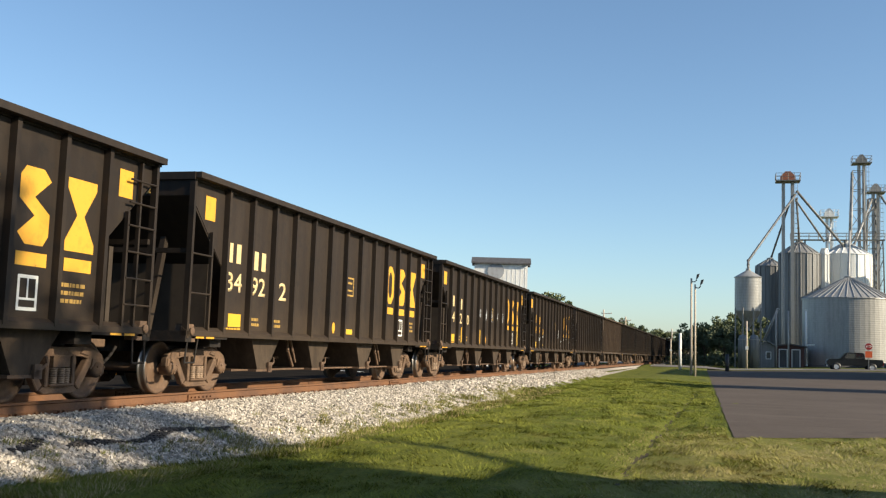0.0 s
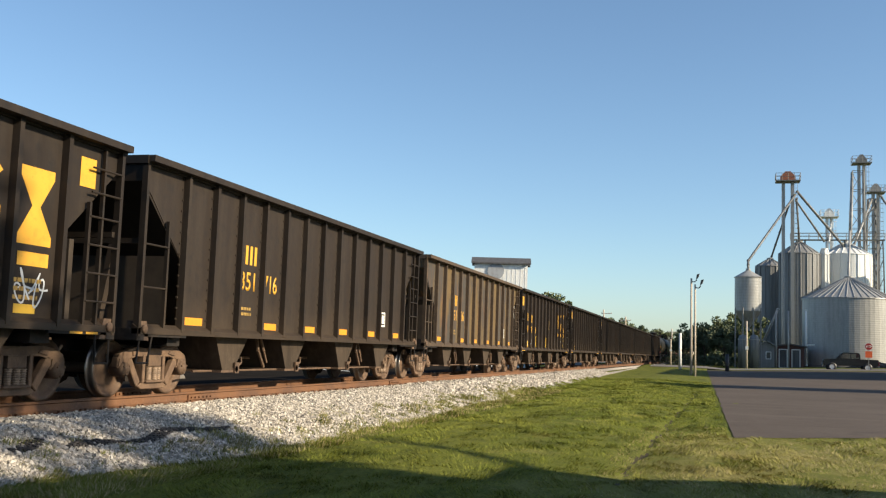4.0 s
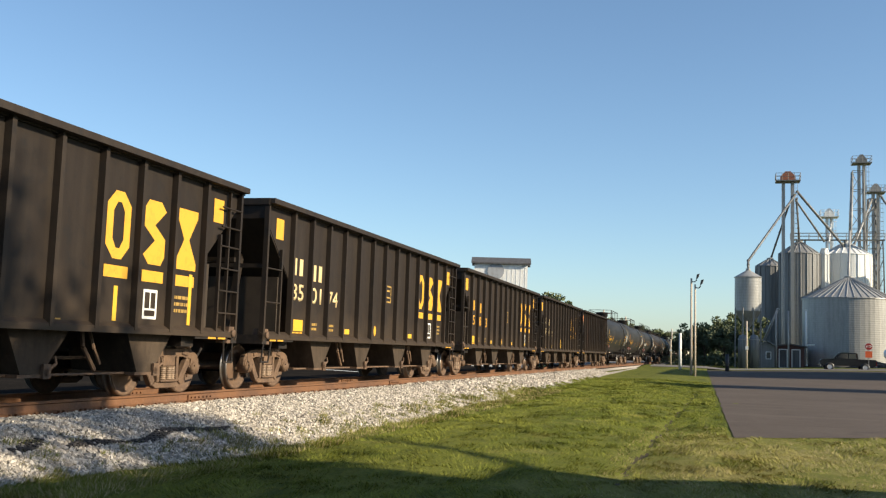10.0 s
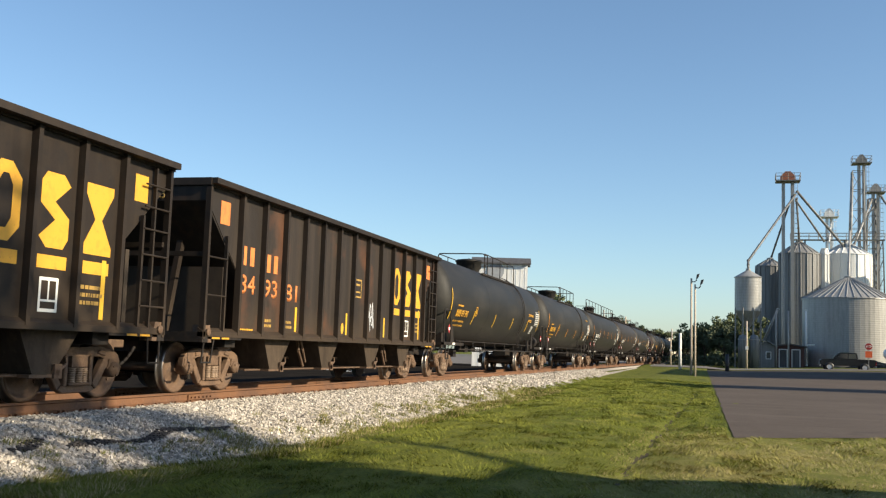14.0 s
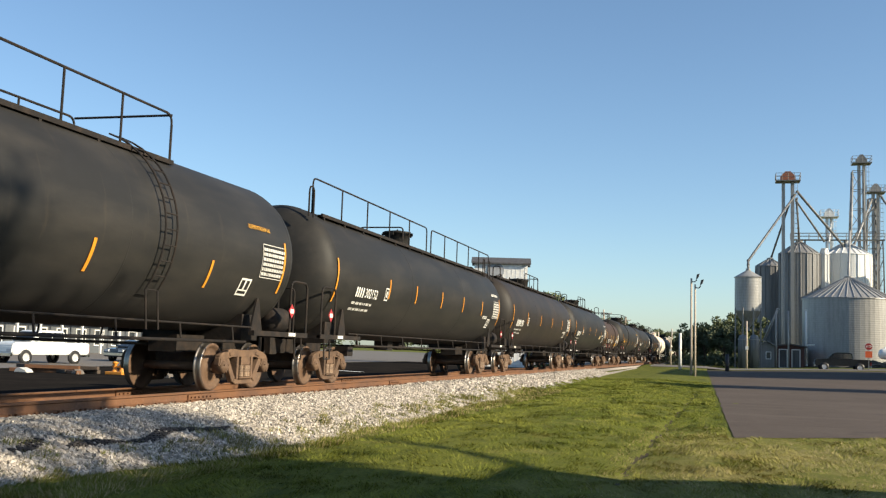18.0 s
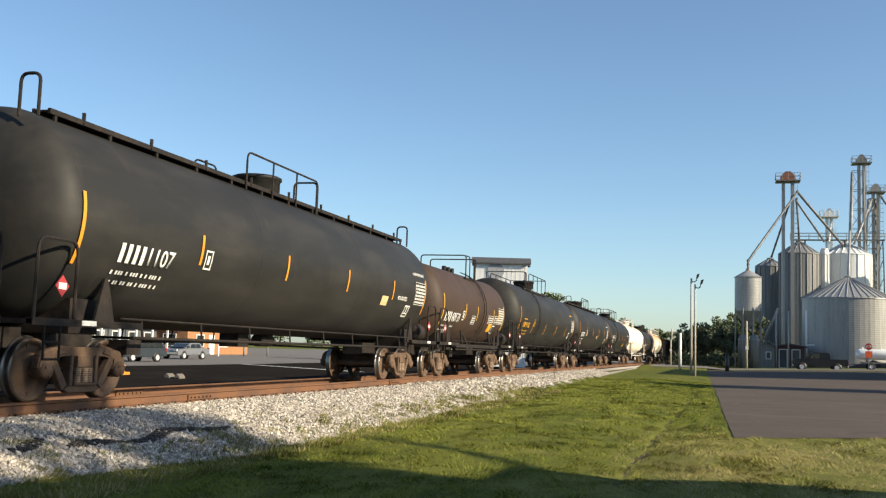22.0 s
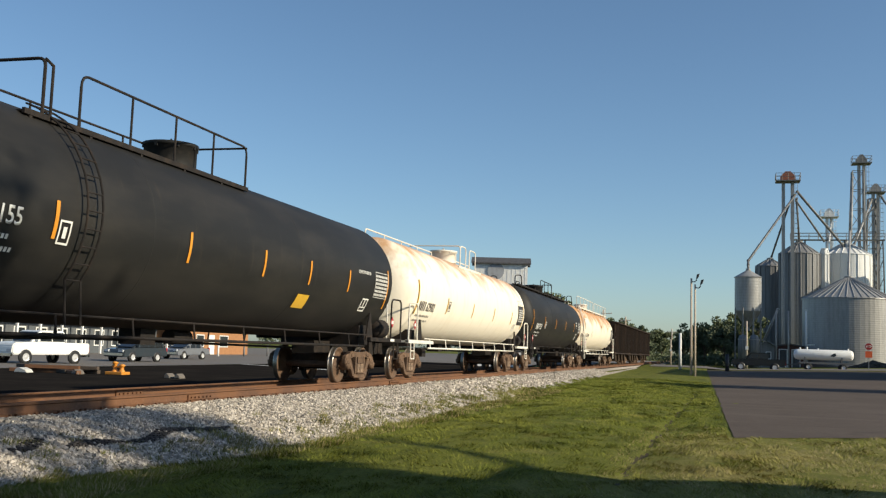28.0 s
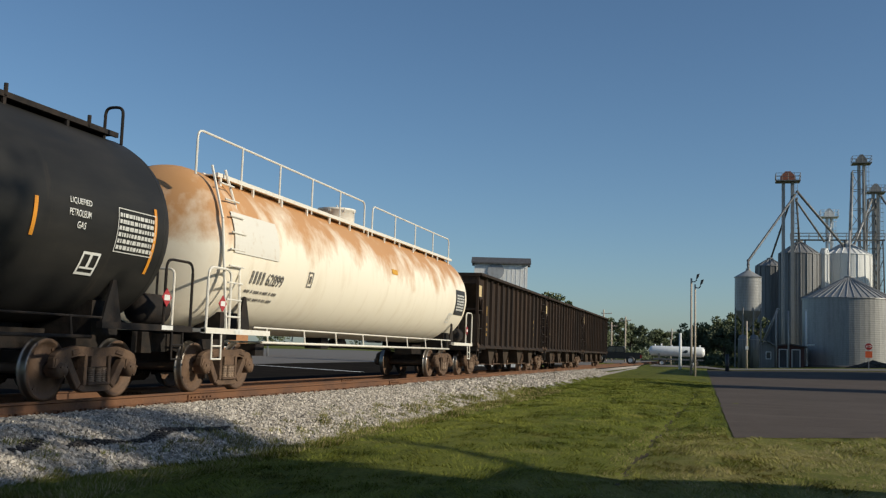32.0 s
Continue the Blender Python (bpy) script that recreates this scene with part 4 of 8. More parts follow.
        for x, ya, yb, zb in ((-0.4, -0.98, -0.66, 0.36), (0.1, 0.35, 0.68, 0.34), (n - 0.5, -0.98, -0.66, 0.36), (n - 0.05, 0.35, 0.68, 0.34)):
            bm = bmesh.new()
            hoop(bm, x, ya, yb, top - 0.25, top + zb)
            part("grab_hoop", bm, trim, car)
        for i in range(9):
            x = 1.0 + (n - 2.0) * i / 8
            bm = bmesh.new()
            rod(bm, (x, -0.72, top - 0.05), (x, -0.72, top + 0.12), 0.03, 6)
            part("walkway_stud", bm, trim, car)
    elif style == "short":
        platform(car, trim, 4.9, 6.7, -0.88, -0.50, top - 0.24)
        bm = bmesh.new()
        hoop(bm, 5.06, -0.85, 0.95, top - 0.3, top + 0.64)
        rod(bm, (5.06, -0.85, top + 0.62), (5.55, -0.85, top + 0.62), 0.022, 6)
        pipe(bm, bent((5.55, -0.85, top + 0.62), (5.68, -0.85, top + 0.62), (5.68, -0.85, top + 0.48)) + [(5.68, -0.85, top - 0.3)], 0.022)
        part("cross_rail", bm, trim, car)
        bm = bmesh.new()
        hoop(bm, 6.38, -0.85, 0.95, top - 0.3, top + 0.60)
        rod(bm, (6.56, -0.85, top + 0.60), (6.56, -0.85, top - 0.3), 0.03, 6)
        rod(bm, (6.38, -0.85, top + 0.59), (6.56, -0.85, top + 0.60), 0.022, 6)
        part("cross_rail", bm, trim, car)
        bm = bmesh.new()
        for k in range(5):
            rod(bm, (bx - 0.6 + 0.3 * k, 0.1 * (k % 2), top - 0.05), (bx - 0.6 + 0.3 * k, 0.1 * (k % 2), top + 0.22), 0.08, 8)
        part("valve", bm, M["chassis"], car)
    elif style == "white_long":
        platform(car, trim, 0.2, n - 0.1, -1.02, -0.66, top - 0.16)
        railing(car, trim, -0.6, bx - 0.5, -1.0, top - 0.3, top + 0.53, 5)
        railing(car, trim, bx + 0.15, n - 0.5, -1.0, top - 0.3, top + 0.52, 4)
        railing(car, trim, bx - 2.0, bx + 1.6, 0.9, top - 0.2, top + 0.5, 2)
        bm = bmesh.new()
        for x in (-0.1, 0.42):
            pipe(bm, [(x, -1.05, top - 0.05), (x + 0.02 - (0.25 if x < 0 else 0.1), -1.45, TZ + 0.5), (x - 0.12, -1.58, 1.15)], 0.026)
        for k in range(9):
            z = 1.4 + 0.31 * k
            y = -1.58 + max(0.0, z - 3.1) * 0.42
            rod(bm, (-0.28 + 0.02 * k, y, z), (0.30 + 0.014 * k, y, z), 0.018, 6)
        part("end_ladder", bm, trim, car)
    elif style == "white_rail":
        platform(car, trim, 6.9, 10.4, -0.98, -0.62, top - 0.28)
        for xa, xb in ((-0.35, 6.9), (10.4, 12.6)):
            bm = bmesh.new()
            pipe(bm, [(xa, 0.1, top - 0.03), (xa, 0.1, top + 0.14), (xa + 0.08, 0.1, top + 0.22), (xb, 0.1, top + 0.22), (xb, 0.1, top - 0.03)], 0.022)
            for q in range(1, int((xb - xa) / 1.8)):
                rod(bm, (xa + 1.8 * q, 0.1, top - 0.03), (xa + 1.8 * q, 0.1, top + 0.22), 0.018, 6)
            part("handrail", bm, trim, car)
        bm = bmesh.new()
        hoop(bm, 7.22, -0.92, 1.05, top - 0.3, top + 0.51)
        part("cross_rail", bm, trim, car)
        railing(car, trim, 7.22, 8.07, -0.92, top - 0.3, top + 0.51, 1)
        railing(car, trim, 8.63, 9.61, -0.92, top - 0.3, top + 0.49, 1)
        for x in (7.5, 8.6, 9.9):
            bm = bmesh.new()
            rod(bm, (x, -0.98, top - 0.3), (x + 0.02, -1.22, top - 0.72), 0.025, 6)
            part("bracket", bm, trim, car)
    if ladder is not None:
        tank_ladder(car, trim, ladder, r)
    # bright tapes round the shell
    for i, x in enumerate(stripes if stripes is not None else [-0.06, 3.35, 6.95, 10.5, 14.0, n - 0.35]):
        bm = bmesh.new()
        tall = 1.05 if i == 0 or x > n - 0.6 else 0.52
        patch(bm, 0, 0.075, 0, tall, 8)
        stick("reflector_strip", bm, stripe, car, x, tz if tall < 1 else -0.72, r)
    nx = 0.85 if nx is None else nx
    stencil_x = 3.52 if n > 12 and style != 'long' else 2.75 if n < 12 else 3.55
    if number:
        w = 0.185 * len(number) * nh / 0.3
        bm = bmesh.new()
        st = 0.19 * nh / 0.3
        for i in range(mark):
            patch(bm, i * st, i * st + st * 0.52, 0, nh, 3)
        stick("owner_mark", bm, lettermat, car, nx, nz, r)
        stick("car_number", fine_text(number, nh, w, 0.015), lettermat, car, nx + mark * st + 0.05, nz, r)
        bm = bmesh.new()
        rnd = random.Random(seed + 3)
        for k in range(2):
            u = 0.05
            while u < 1.5:
                d = rnd.uniform(0.08, 0.3)
                for q in range(max(1, int(d / 0.075))):
                    patch(bm, u + q * 0.075, u + q * 0.075 + 0.048, -k * 0.17, -k * 0.17 + 0.065)
                u += max(1, int(d / 0.075)) * 0.075 + 0.055
        if lettermat is gold:
            for q in range(9):
                patch(bm, 0.1 + 0.085 * q, 0.155 + 0.085 * q, 0.56, 0.62)
        tagged(stick("weight_line", bm, lettermat, car, nx - 0.1, nz - 0.18, r), kind="stuff")
        bm = bmesh.new()
        for a, b, c2, d2 in ((0, 0.26, 0, 0.03), (0, 0.26, 0.31, 0.34), (0, 0.03, 0.03, 0.31), (0.23, 0.26, 0.03, 0.31), (0.09, 0.17, 0.09, 0.25)):
            patch(bm, a, b, c2, d2, 2)
        stick("square_stencil", bm, lettermat, car, stencil_x, -0.50, r)
    if signs:
        table_sign(car, n - 1.3, -0.42, 0.95, 0.58, M["stencil_grey"], sign_back, r, seed)
        bm = bmesh.new()
        for a, b, c2, d2 in ((0, 0.42, 0, 0.04), (0, 0.42, 0.32, 0.36), (0, 0.04, 0.04, 0.32), (0.38, 0.42, 0.04, 0.32), (0.18, 0.24, 0.1, 0.32), (0.05, 0.38, 0.1, 0.13)):
            patch(bm, a, b, c2, d2, 2)
        stick("square_stencil", bm, M["white_letter"], car, n - 2.0, -0.85, r)
    for x in (-0.45, n + 0.1):
        diamond(car, x, -1.60, 1.62)
        bm = bmesh.new()
        patch(bm, 0, 0.34, 0, 0.07)
        put_on("sill_label", bm, M["white_letter"], car, x - 0.1 if x > 1 else x + 0.5, 1.10, -1.602)
    bm = bmesh.new()
    lathe(bm, [(0.0, n + 0.06), (0.2, n + 0.08), (0.26, n + 0.16), (0.26, n + 0.76), (0.2, n + 0.84), (0.0, n + 0.86)], "x", 18, (0, -1.05, 1.44))
    part("air_reservoir", bm, M["chassis"], car)
    if words:
        for k, (text, wx, wz, wh, ww) in enumerate(words):
            stick("lettering", fine_text(text, wh, ww, 0.012), wordmat or lettermat, car, n + wx, wz, r)
    if sill:
        bm = bmesh.new()
        box(bm, 1.0, n - 0.6, -1.46, -1.38, 1.02, 1.14)
        part("side_sill", bm, M["chassis"], car)
        for x in (2.9, 7.3):
            bm = bmesh.new()
            pipe(bm, [(x - 0.35, -1.43, 1.14), (x, -1.28, 1.62), (x + 0.35, -1.43, 1.14)], 0.04)
            part("sill_brace", bm, M["chassis"], car)
    return car


M["tank_white"] = material("rust_stained_white_tank", (0.86, 0.79, 0.66), 0.5, spots=[((0.70, 0.60, 0.45), 1.2, 0.5, 0.75, 0.6, (2, 0.6, 0.6))], bump=0.06, bump_scale=3)


def add_rust_cap(m, low, high, most=0.92):
    """Rust that has run down from the fittings on top of the tank: broken blotches above a wavering line."""
    n, l = m.node_tree.nodes, m.node_tree.links
    b = n["Principled BSDF"]
    src = b.inputs["Base Color"].links[0].from_socket
    tc = n.new("ShaderNodeTexCoord")
    sep = n.new("ShaderNodeSeparateXYZ")
    l.new(tc.outputs["Object"], sep.inputs[0])
    nz = n.new("ShaderNodeTexNoise")
    mp = n.new("ShaderNodeMapping")
    mp.inputs["Scale"].default_value = (0.85, 0.7, 0.55)
    l.new(tc.outputs["Object"], mp.inputs["Vector"])
    l.new(mp.outputs[0], nz.inputs["Vector"])
    nz.inputs["Scale"].default_value, nz.inputs["Detail"].default_value, nz.inputs["Roughness"].default_value = 1.15, 10.0, 0.62
    add = n.new("ShaderNodeMath")
    add.operation = "MULTIPLY_ADD"
    l.new(nz.outputs["Fac"], add.inputs[0])
    add.inputs[1].default_value = 3.4
    l.new(sep.outputs["Z"], add.inputs[2])
    r = n.new("ShaderNodeMapRange")
    r.inputs["From Min"].default_value, r.inputs["From Max"].default_value, r.inputs["To Max"].default_value = low, high, most
    l.new(add.outputs[0], r.inputs["Value"])
    mx = n.new("ShaderNodeMix")
    mx.data_type = "RGBA"
    mx.inputs[7].default_value = rgb(0.50, 0.25, 0.09)
    l.new(r.outputs[0], mx.inputs[0])
    l.new(src, mx.inputs[6])
    l.new(mx.outputs[2], b.inputs["Base Color"])


M["tank_rusted"] = material("heavily_rusted_white_tank", (0.84, 0.76, 0.62), 0.55, spots=[((0.66, 0.55, 0.40), 1.2, 0.5, 0.75, 0.6, (2, 0.6, 0.6))], bump=0.06, bump_scale=3)
add_rust_cap(M["tank_white"], 5.1, 5.8, 0.85)
add_rust_cap(M["tank_rusted"], 4.6, 5.35, 0.95)


def lower_tank(*args, **kw):
    """A tank car whose smaller tank sits lower."""
    global TZ
    keep, TZ = TZ, 2.50
    car = tank_car(*args, **kw)
    TZ = keep
    return car


gold = M["yellow"]
M["fitting"] = material("sooty_black_fittings", (0.014, 0.0135, 0.013), 0.6, spec=0.25, spots=[((0.04, 0.034, 0.028), 5.0, 0.5, 0.72, 0.7)], bump=0.2, bump_scale=15)
BK = ("flare", M["fitting"])
LPG = "LIQUEFIED PETROLEUM GAS"
NON = "NON-ODORIZED"
tanks = [
    (205.85, tank_car(17.15, M["tank_black"], "satin black tank car with gold lettering and a railed dome platform", "mid", "951390", 4, lettermat=gold, stripe=M["reflector_yellow"], ladder=12.2, tz=-0.80, bon=BK, bx=8.4, seed=1, words=((LPG, -3.1, -0.12, 0.13, 1.25), (NON, -3.15, -0.36, 0.12, 0.85)))),
    (225.9, tank_car(17.3, M["tank_black"], "satin black tank car with gold numbers and a railed dome platform", "mid", "951405", 4, lettermat=gold, bon=BK, bx=8.4, ladder=12.2, tz=-0.80, seed=2, words=((LPG, -1.9, 0.42, 0.10, 0.95),))),
    (245.95, tank_car(18.2, M["tank_black"], "glossy black tank car with a full-length railed walkway and silver dome", "long", "302152", 4, nx=1.36, nz=-0.52, bon=("silver", M["fitting"]), bx=9.1, seed=3, stripes=[-0.06, 3.85, 6.35, 9.2, 12.02, 14.9, 17.9], words=((LPG, -1.6, 0.36, 0.12, 1.15), (NON, -2.9, -0.55, 0.12, 0.75)))),
    (267.05, tank_car(17.35, M["tank_dusty"], "dusty black tank car with white numbers and a small dome cage", "cage", "1050", 4, nh=0.30, nx=1.0, bon=BK, bx=8.6, seed=4, words=((NON, -2.6, -0.62, 0.10, 0.6),))),
    (287.0, tank_car(17.4, M["tank_black"], "black tank car with white numbers and orange tape stripes", "cage", "1107", 4, nh=0.30, nx=1.0, bon=BK, bx=8.5, seed=5, words=((LPG, -1.5, 0.36, 0.10, 1.1), (NON, -2.9, -0.42, 0.12, 0.85)))),
    (306.85, lower_tank(9.95, M["tank_brown"], "short oxidised brown tank car with faded white lettering", "short", "60131", 4, r=1.40, nh=0.34, nx=0.5, bx=5.6, ladder=5.65, stripe=M["reflector_yellow"], stripes=[0.06, 3.1, 4.9, 7.7, 8.6, 9.6], seed=6, sill=True)),
    (319.6, tank_car(17.4, M["tank_black"], "satin black tank car with gold numbers and railed dome platform", "mid", "951422", 4, lettermat=gold, bon=BK, bx=8.5, ladder=4.3, seed=7, tz=-0.80, rails=(4.1, 4.43, 5.07, 10.12), words=((LPG, -1.9, 0.42, 0.10, 0.95),))),
    (339.85, tank_car(17.05, M["tank_black"], "black tank car with white numbers and a dome cage", "cage", "1072", 4, nh=0.30, nx=1.0, bon=BK, bx=8.4, seed=8, words=((LPG, -1.5, 0.36, 0.11, 1.15),))),
    (359.46, tank_car(17.85, M["tank_black"], "clean black tank car with white numbers and a yellow label", "mid", "780155", 4, nx=1.15, nz=-0.36, bon=("drum", M["fitting"]), bx=8.8, ladder=3.97, stripes=[-0.06, 3.4, 6.98, 9.9, 12.2, 14.6, 17.5], seed=9, rails=(3.81, 3.99, 4.66, 10.16), words=((LPG, -2.6, 0.05, 0.10, 0.9),))),
    (380.0, tank_car(16.8, M["tank_white"], "rust-stained white tank car with black lettering and white rails", "white_rail", "62902", 4, lettermat=M["faded_letter"], trim=M["white_paint"], bon=("drum", M["white_paint"]), bx=8.2, tz=-0.58, nx=0.25, nh=0.29, sign_back=M["black_letter"], stripe=M["reflector_yellow"], seed=10, words=((LPG, -1.5, 0.44, 0.10, 1.2), (NON, -1.3, 0.30, 0.10, 0.8)), wordmat=M["white_letter"])),
    (399.35, tank_car(17.25, M["tank_black"], "satin black tank car with white numbers and orange stripes", "cage", "1103", 4, nh=0.30, nx=1.0, bon=BK, bx=8.3, seed=11, words=(("LIQUEFIED", -2.5, 0.08, 0.10, 0.5), ("PETROLEUM", -2.5, -0.08, 0.10, 0.5), ("GAS", -2.3, -0.24, 0.10, 0.2)))),
    (419.05, tank_car(17.65, M["tank_rusted"], "white tank car with heavy rust stains and a full-length walkway", "white_long", "62899", 4, lettermat=M["faded_letter"], trim=M["white_paint"], bon=("drum", M["white_paint"]), bx=8.9, sign_back=M["black_letter"], stripes=[], seed=12)),
]
# labels and panels that single cars carry
extra = {front: car for front, car in tanks}
bm = bmesh.new()
patch(bm, 0, 0.62, 0, 0.34, 4)
stick("yellow_label", bm, M["reflector_yellow"], extra[359.46], 11.9, -0.95, TR)
bm = bmesh.new()
patch(bm, 0, 0.5, 0, 0.26, 3)
stick("pale_label", bm, M["cream"], extra[287.0], 13.2, -0.62, TR)
bm = bmesh.new()
patch(bm, 0, 0.42, 0, 0.22, 3)
stick("pale_label", bm, M["cream"], extra[339.85], 9.4, -0.62, TR)
TZ = 2.50
bm = bmesh.new()
patch(bm, 0, 0.62, 0, 0.34, 4)
stick("yellow_label", bm, M["yellow"], extra[306.85], 7.2, -0.80, 1.40)
bm = bmesh.new()
patch(bm, 0, 0.55, 0, 0.5, 4)
stick("black_label", bm, M["black_letter"], extra[306.85], 7.95, -0.95, 1.40)
for k, (xx, zz, ww) in enumerate(((4.2, -0.55, 0.5), (6.9, -0.45, 0.9), (8.0, -0.42, 0.6), (1.0, -0.95, 0.4))):
    table_sign(extra[306.85], xx, zz, ww, 0.24, M["stencil_grey"], None, 1.40, 40 + k)
TZ = 2.69
bm = bmesh.new()
patch(bm, 0, 1.95, 0, 0.78, 10)
stick("equipment_panel", bm, M["white_paint"], extra[419.05], -0.05, -0.10, TR, "plain off-white panel on the tank side")
bm = bmesh.new()
patch(bm, 0, 0.5, 0, 0.14, 2)
stick("yellow_label", bm, M["yellow"], extra[419.05], 9.3, 0.25, TR)
for front, car in tanks:
    place_car(car, front)


# ---- ground, track and lots ----
def smooth(a, b, t):
    t = max(0.0, min(1.0, (t - a) / (b - a)))
    return t * t * (3 - 2 * t)


def crack_y(x):
    """The line of the washed-out crack in the verge."""
    return -8.93 - 0.0095 * (x - 13) + 0.05 * math.sin(x * 1.3) + 0.03 * math.sin(x * 3.1)


def crack_open(x):
    """How far the crack lies open, 0 to 1."""
    return (1 - smooth(45, 60, x)) * smooth(12.5, 14.5, x) * max(0.0, min(1.0, 0.55 + 1.1 * noise.noise((x * 0.7, 7.3, 0)) + 0.8 * math.exp(-((x - 19.5) / 0.7) ** 2)))


def ground_z(x, y):
    """The height of the ground."""
    rise = 0.0036 * (max(22.0, min(118.0, x)) - 22.0)
    if y < 0:
        z = -0.63 + rise
        z += 0.035 * max(0.0, min(20.0, -y - 10.0)) * (max(22.0, min(125.0, x)) - 22.0) / 96.0
        cut = crack_open(x)
        z -= 0.05 * math.exp(-((y + 9.05) / 0.7) ** 2) * (1 - smooth(45, 70, x)) + 0.07 * cut * math.exp(-((y - crack_y(x)) / 0.11) ** 2)
        z += 0.06 * math.exp(-((y + 6.3) / 1.6) ** 2)
        bank = -0.36 + 0.06 * smooth(20, 45, x) - (-y - 2.0) * 0.21
        if y > -4.6:
            z = max(z, bank) if y < -1.9 else -0.30
    else:
        z = -0.85 + 0.6 * rise
        bank = -0.26 - (y - 2.0) * 0.25
        if y < 5.0:
            z = max(z, bank) if y > 1.9 else -0.25
    far = smooth(105, 116, x) * (1 - smooth(124, 140, x))
    if abs(y) < 9:
        z = z * (1 - far) + far * (-0.06 if abs(y) > 2 else -0.2)
    return z


def grass_material(name, gain, rough, bump):
    """Mown grass: green and yellow mottles, thin mowing streaks, and a dry straw area by the lot."""
    def c(r, g, b):
        return (r * gain, g * gain, b * gain)
    m = material(name, c(0.145, 0.168, 0.026), rough, spec=0.1, spots=[
        (c(0.220, 0.228, 0.040), 0.35, 0.42, 0.62, 0.9, (0.5, 1.8, 1)), (c(0.076, 0.094, 0.020), 1.3, 0.48, 0.66, 0.8, (0.6, 1.6, 1)),
        (c(0.24, 0.225, 0.055), 3.2, 0.50, 0.70, 0.6, (0.5, 1.6, 1)), (c(0.205, 0.215, 0.042), 1.0, 0.46, 0.60, 0.65, (0.07, 1.5, 1)), (c(0.30, 0.27, 0.09), 0.8, 0.58, 0.70, 0.6), (c(0.05, 0.065, 0.012), 26.0, 0.50, 0.64, 0.75), (c(0.27, 0.27, 0.07), 48.0, 0.56, 0.70, 0.6), (c(0.07, 0.09, 0.014), 6.5, 0.54, 0.74, 0.6)], bump=bump, bump_scale=35)
    n, l = m.node_tree.nodes, m.node_tree.links
    b = n["Principled BSDF"]
    src = b.inputs["Base Color"].links[0].from_socket
    tc, sep = n.new("ShaderNodeTexCoord"), n.new("ShaderNodeSeparateXYZ")
    l.new(tc.outputs["Object"], sep.inputs[0])
    nz = n.new("ShaderNodeTexNoise")
    nz.inputs["Scale"].default_value, nz.inputs["Detail"].default_value, nz.inputs["Roughness"].default_value = 0.75, 7.0, 0.65
    l.new(tc.outputs["Object"], nz.inputs["Vector"])
    fac = nz.outputs["Fac"]
    steps = [(fac, 0.38, 0.64, 0.0, 0.8), (sep.outputs["Y"], -8.4, -10.0, 0.0, 1.0), (sep.outputs["X"], 23.5, 19.0, 0.0, 1.0), (sep.outputs["X"], 9.5, 13.0, 0.2, 1.0)]
    last = None
    for sock, a0, a1, b0, b1 in steps:
        r = n.new("ShaderNodeMapRange")
        for k, v in zip(("From Min", "From Max", "To Min", "To Max"), (a0, a1, b0, b1)):
            r.inputs[k].default_value = v
        l.new(sock, r.inputs["Value"])
        if last is None:
            last = r.outputs[0]
            continue
        mu = n.new("ShaderNodeMath")
        mu.operation = "MULTIPLY"
        l.new(last, mu.inputs[0])
        l.new(r.outputs[0], mu.inputs[1])
        last = mu.outputs[0]
    mx = n.new("ShaderNodeMix")
    mx.data_type = "RGBA"
    mx.inputs[7].default_value = rgb(*c(0.31, 0.265, 0.10))
    l.new(last, mx.inputs[0])
    l.new(src, mx.inputs[6])
    l.new(mx.outputs[2], b.inputs["Base Color"])
    return m


M["grass"] = grass_material("mown_grass_ground", 0.74, 0.95, 0.9)
bm = bmesh.new()
gx = [-400, -150, -60, -30, -15, -8, -4] + [i * 0.3 for i in range(0, 150)] + [45 + i * 2.5 for i in range(42)] + [155, 170, 200, 250, 350, 500, 800, 1500, 3000, 4800]
gy = [-4000, -1500, -600, -250, -120, -80, -60, -45, -35, -30, -25, -21, -18, -16, -14, -12.5, -11.5, -10.8] + [-10.2, -9.8] + [-9.6 + i * 0.06 for i in range(20)] + [-8.3 + i * 0.3 for i in range(22)] + [-1.9, -1.2, 0, 1.2, 1.9, 2.5, 3, 3.5, 4, 4.5, 5, 6, 8, 10, 14, 20, 30, 45, 60, 90, 150, 300, 700, 1800, 4000]
rows = []
for x in gx:
    rows.append([bm.verts.new((x, y, ground_z(x, y) + (0.02 * noise.noise((x * 0.9, y * 0.9, 3)) if -12 < y < -3.4 and x < 110 else 0) - (0.12 if abs(y) < 1.95 else 0))) for y in gy])
for i in range(len(gx) - 1):
    for j in range(len(gy) - 1):
        f = bm.faces.new((rows[i][j], rows[i + 1][j], rows[i + 1][j + 1], rows[i][j + 1]))
        f.smooth = True
        m = f.calc_center_median()
        if 8 < m.x < 58 and abs(m.y - crack_y(m.x)) < 0.045 * crack_open(m.x):
            f.material_index = 1
M["soil"] = material("bare_dark_soil", (0.055, 0.045, 0.03), 0.95, spec=0.1, spots=[((0.09, 0.075, 0.05), 6.0, 0.45, 0.65, 0.7)], bump=0.6, bump_scale=30)
solid("ground", bm, [M["grass"], M["soil"]], "mown green grass verge with dry patches", "grass", kind="structure")


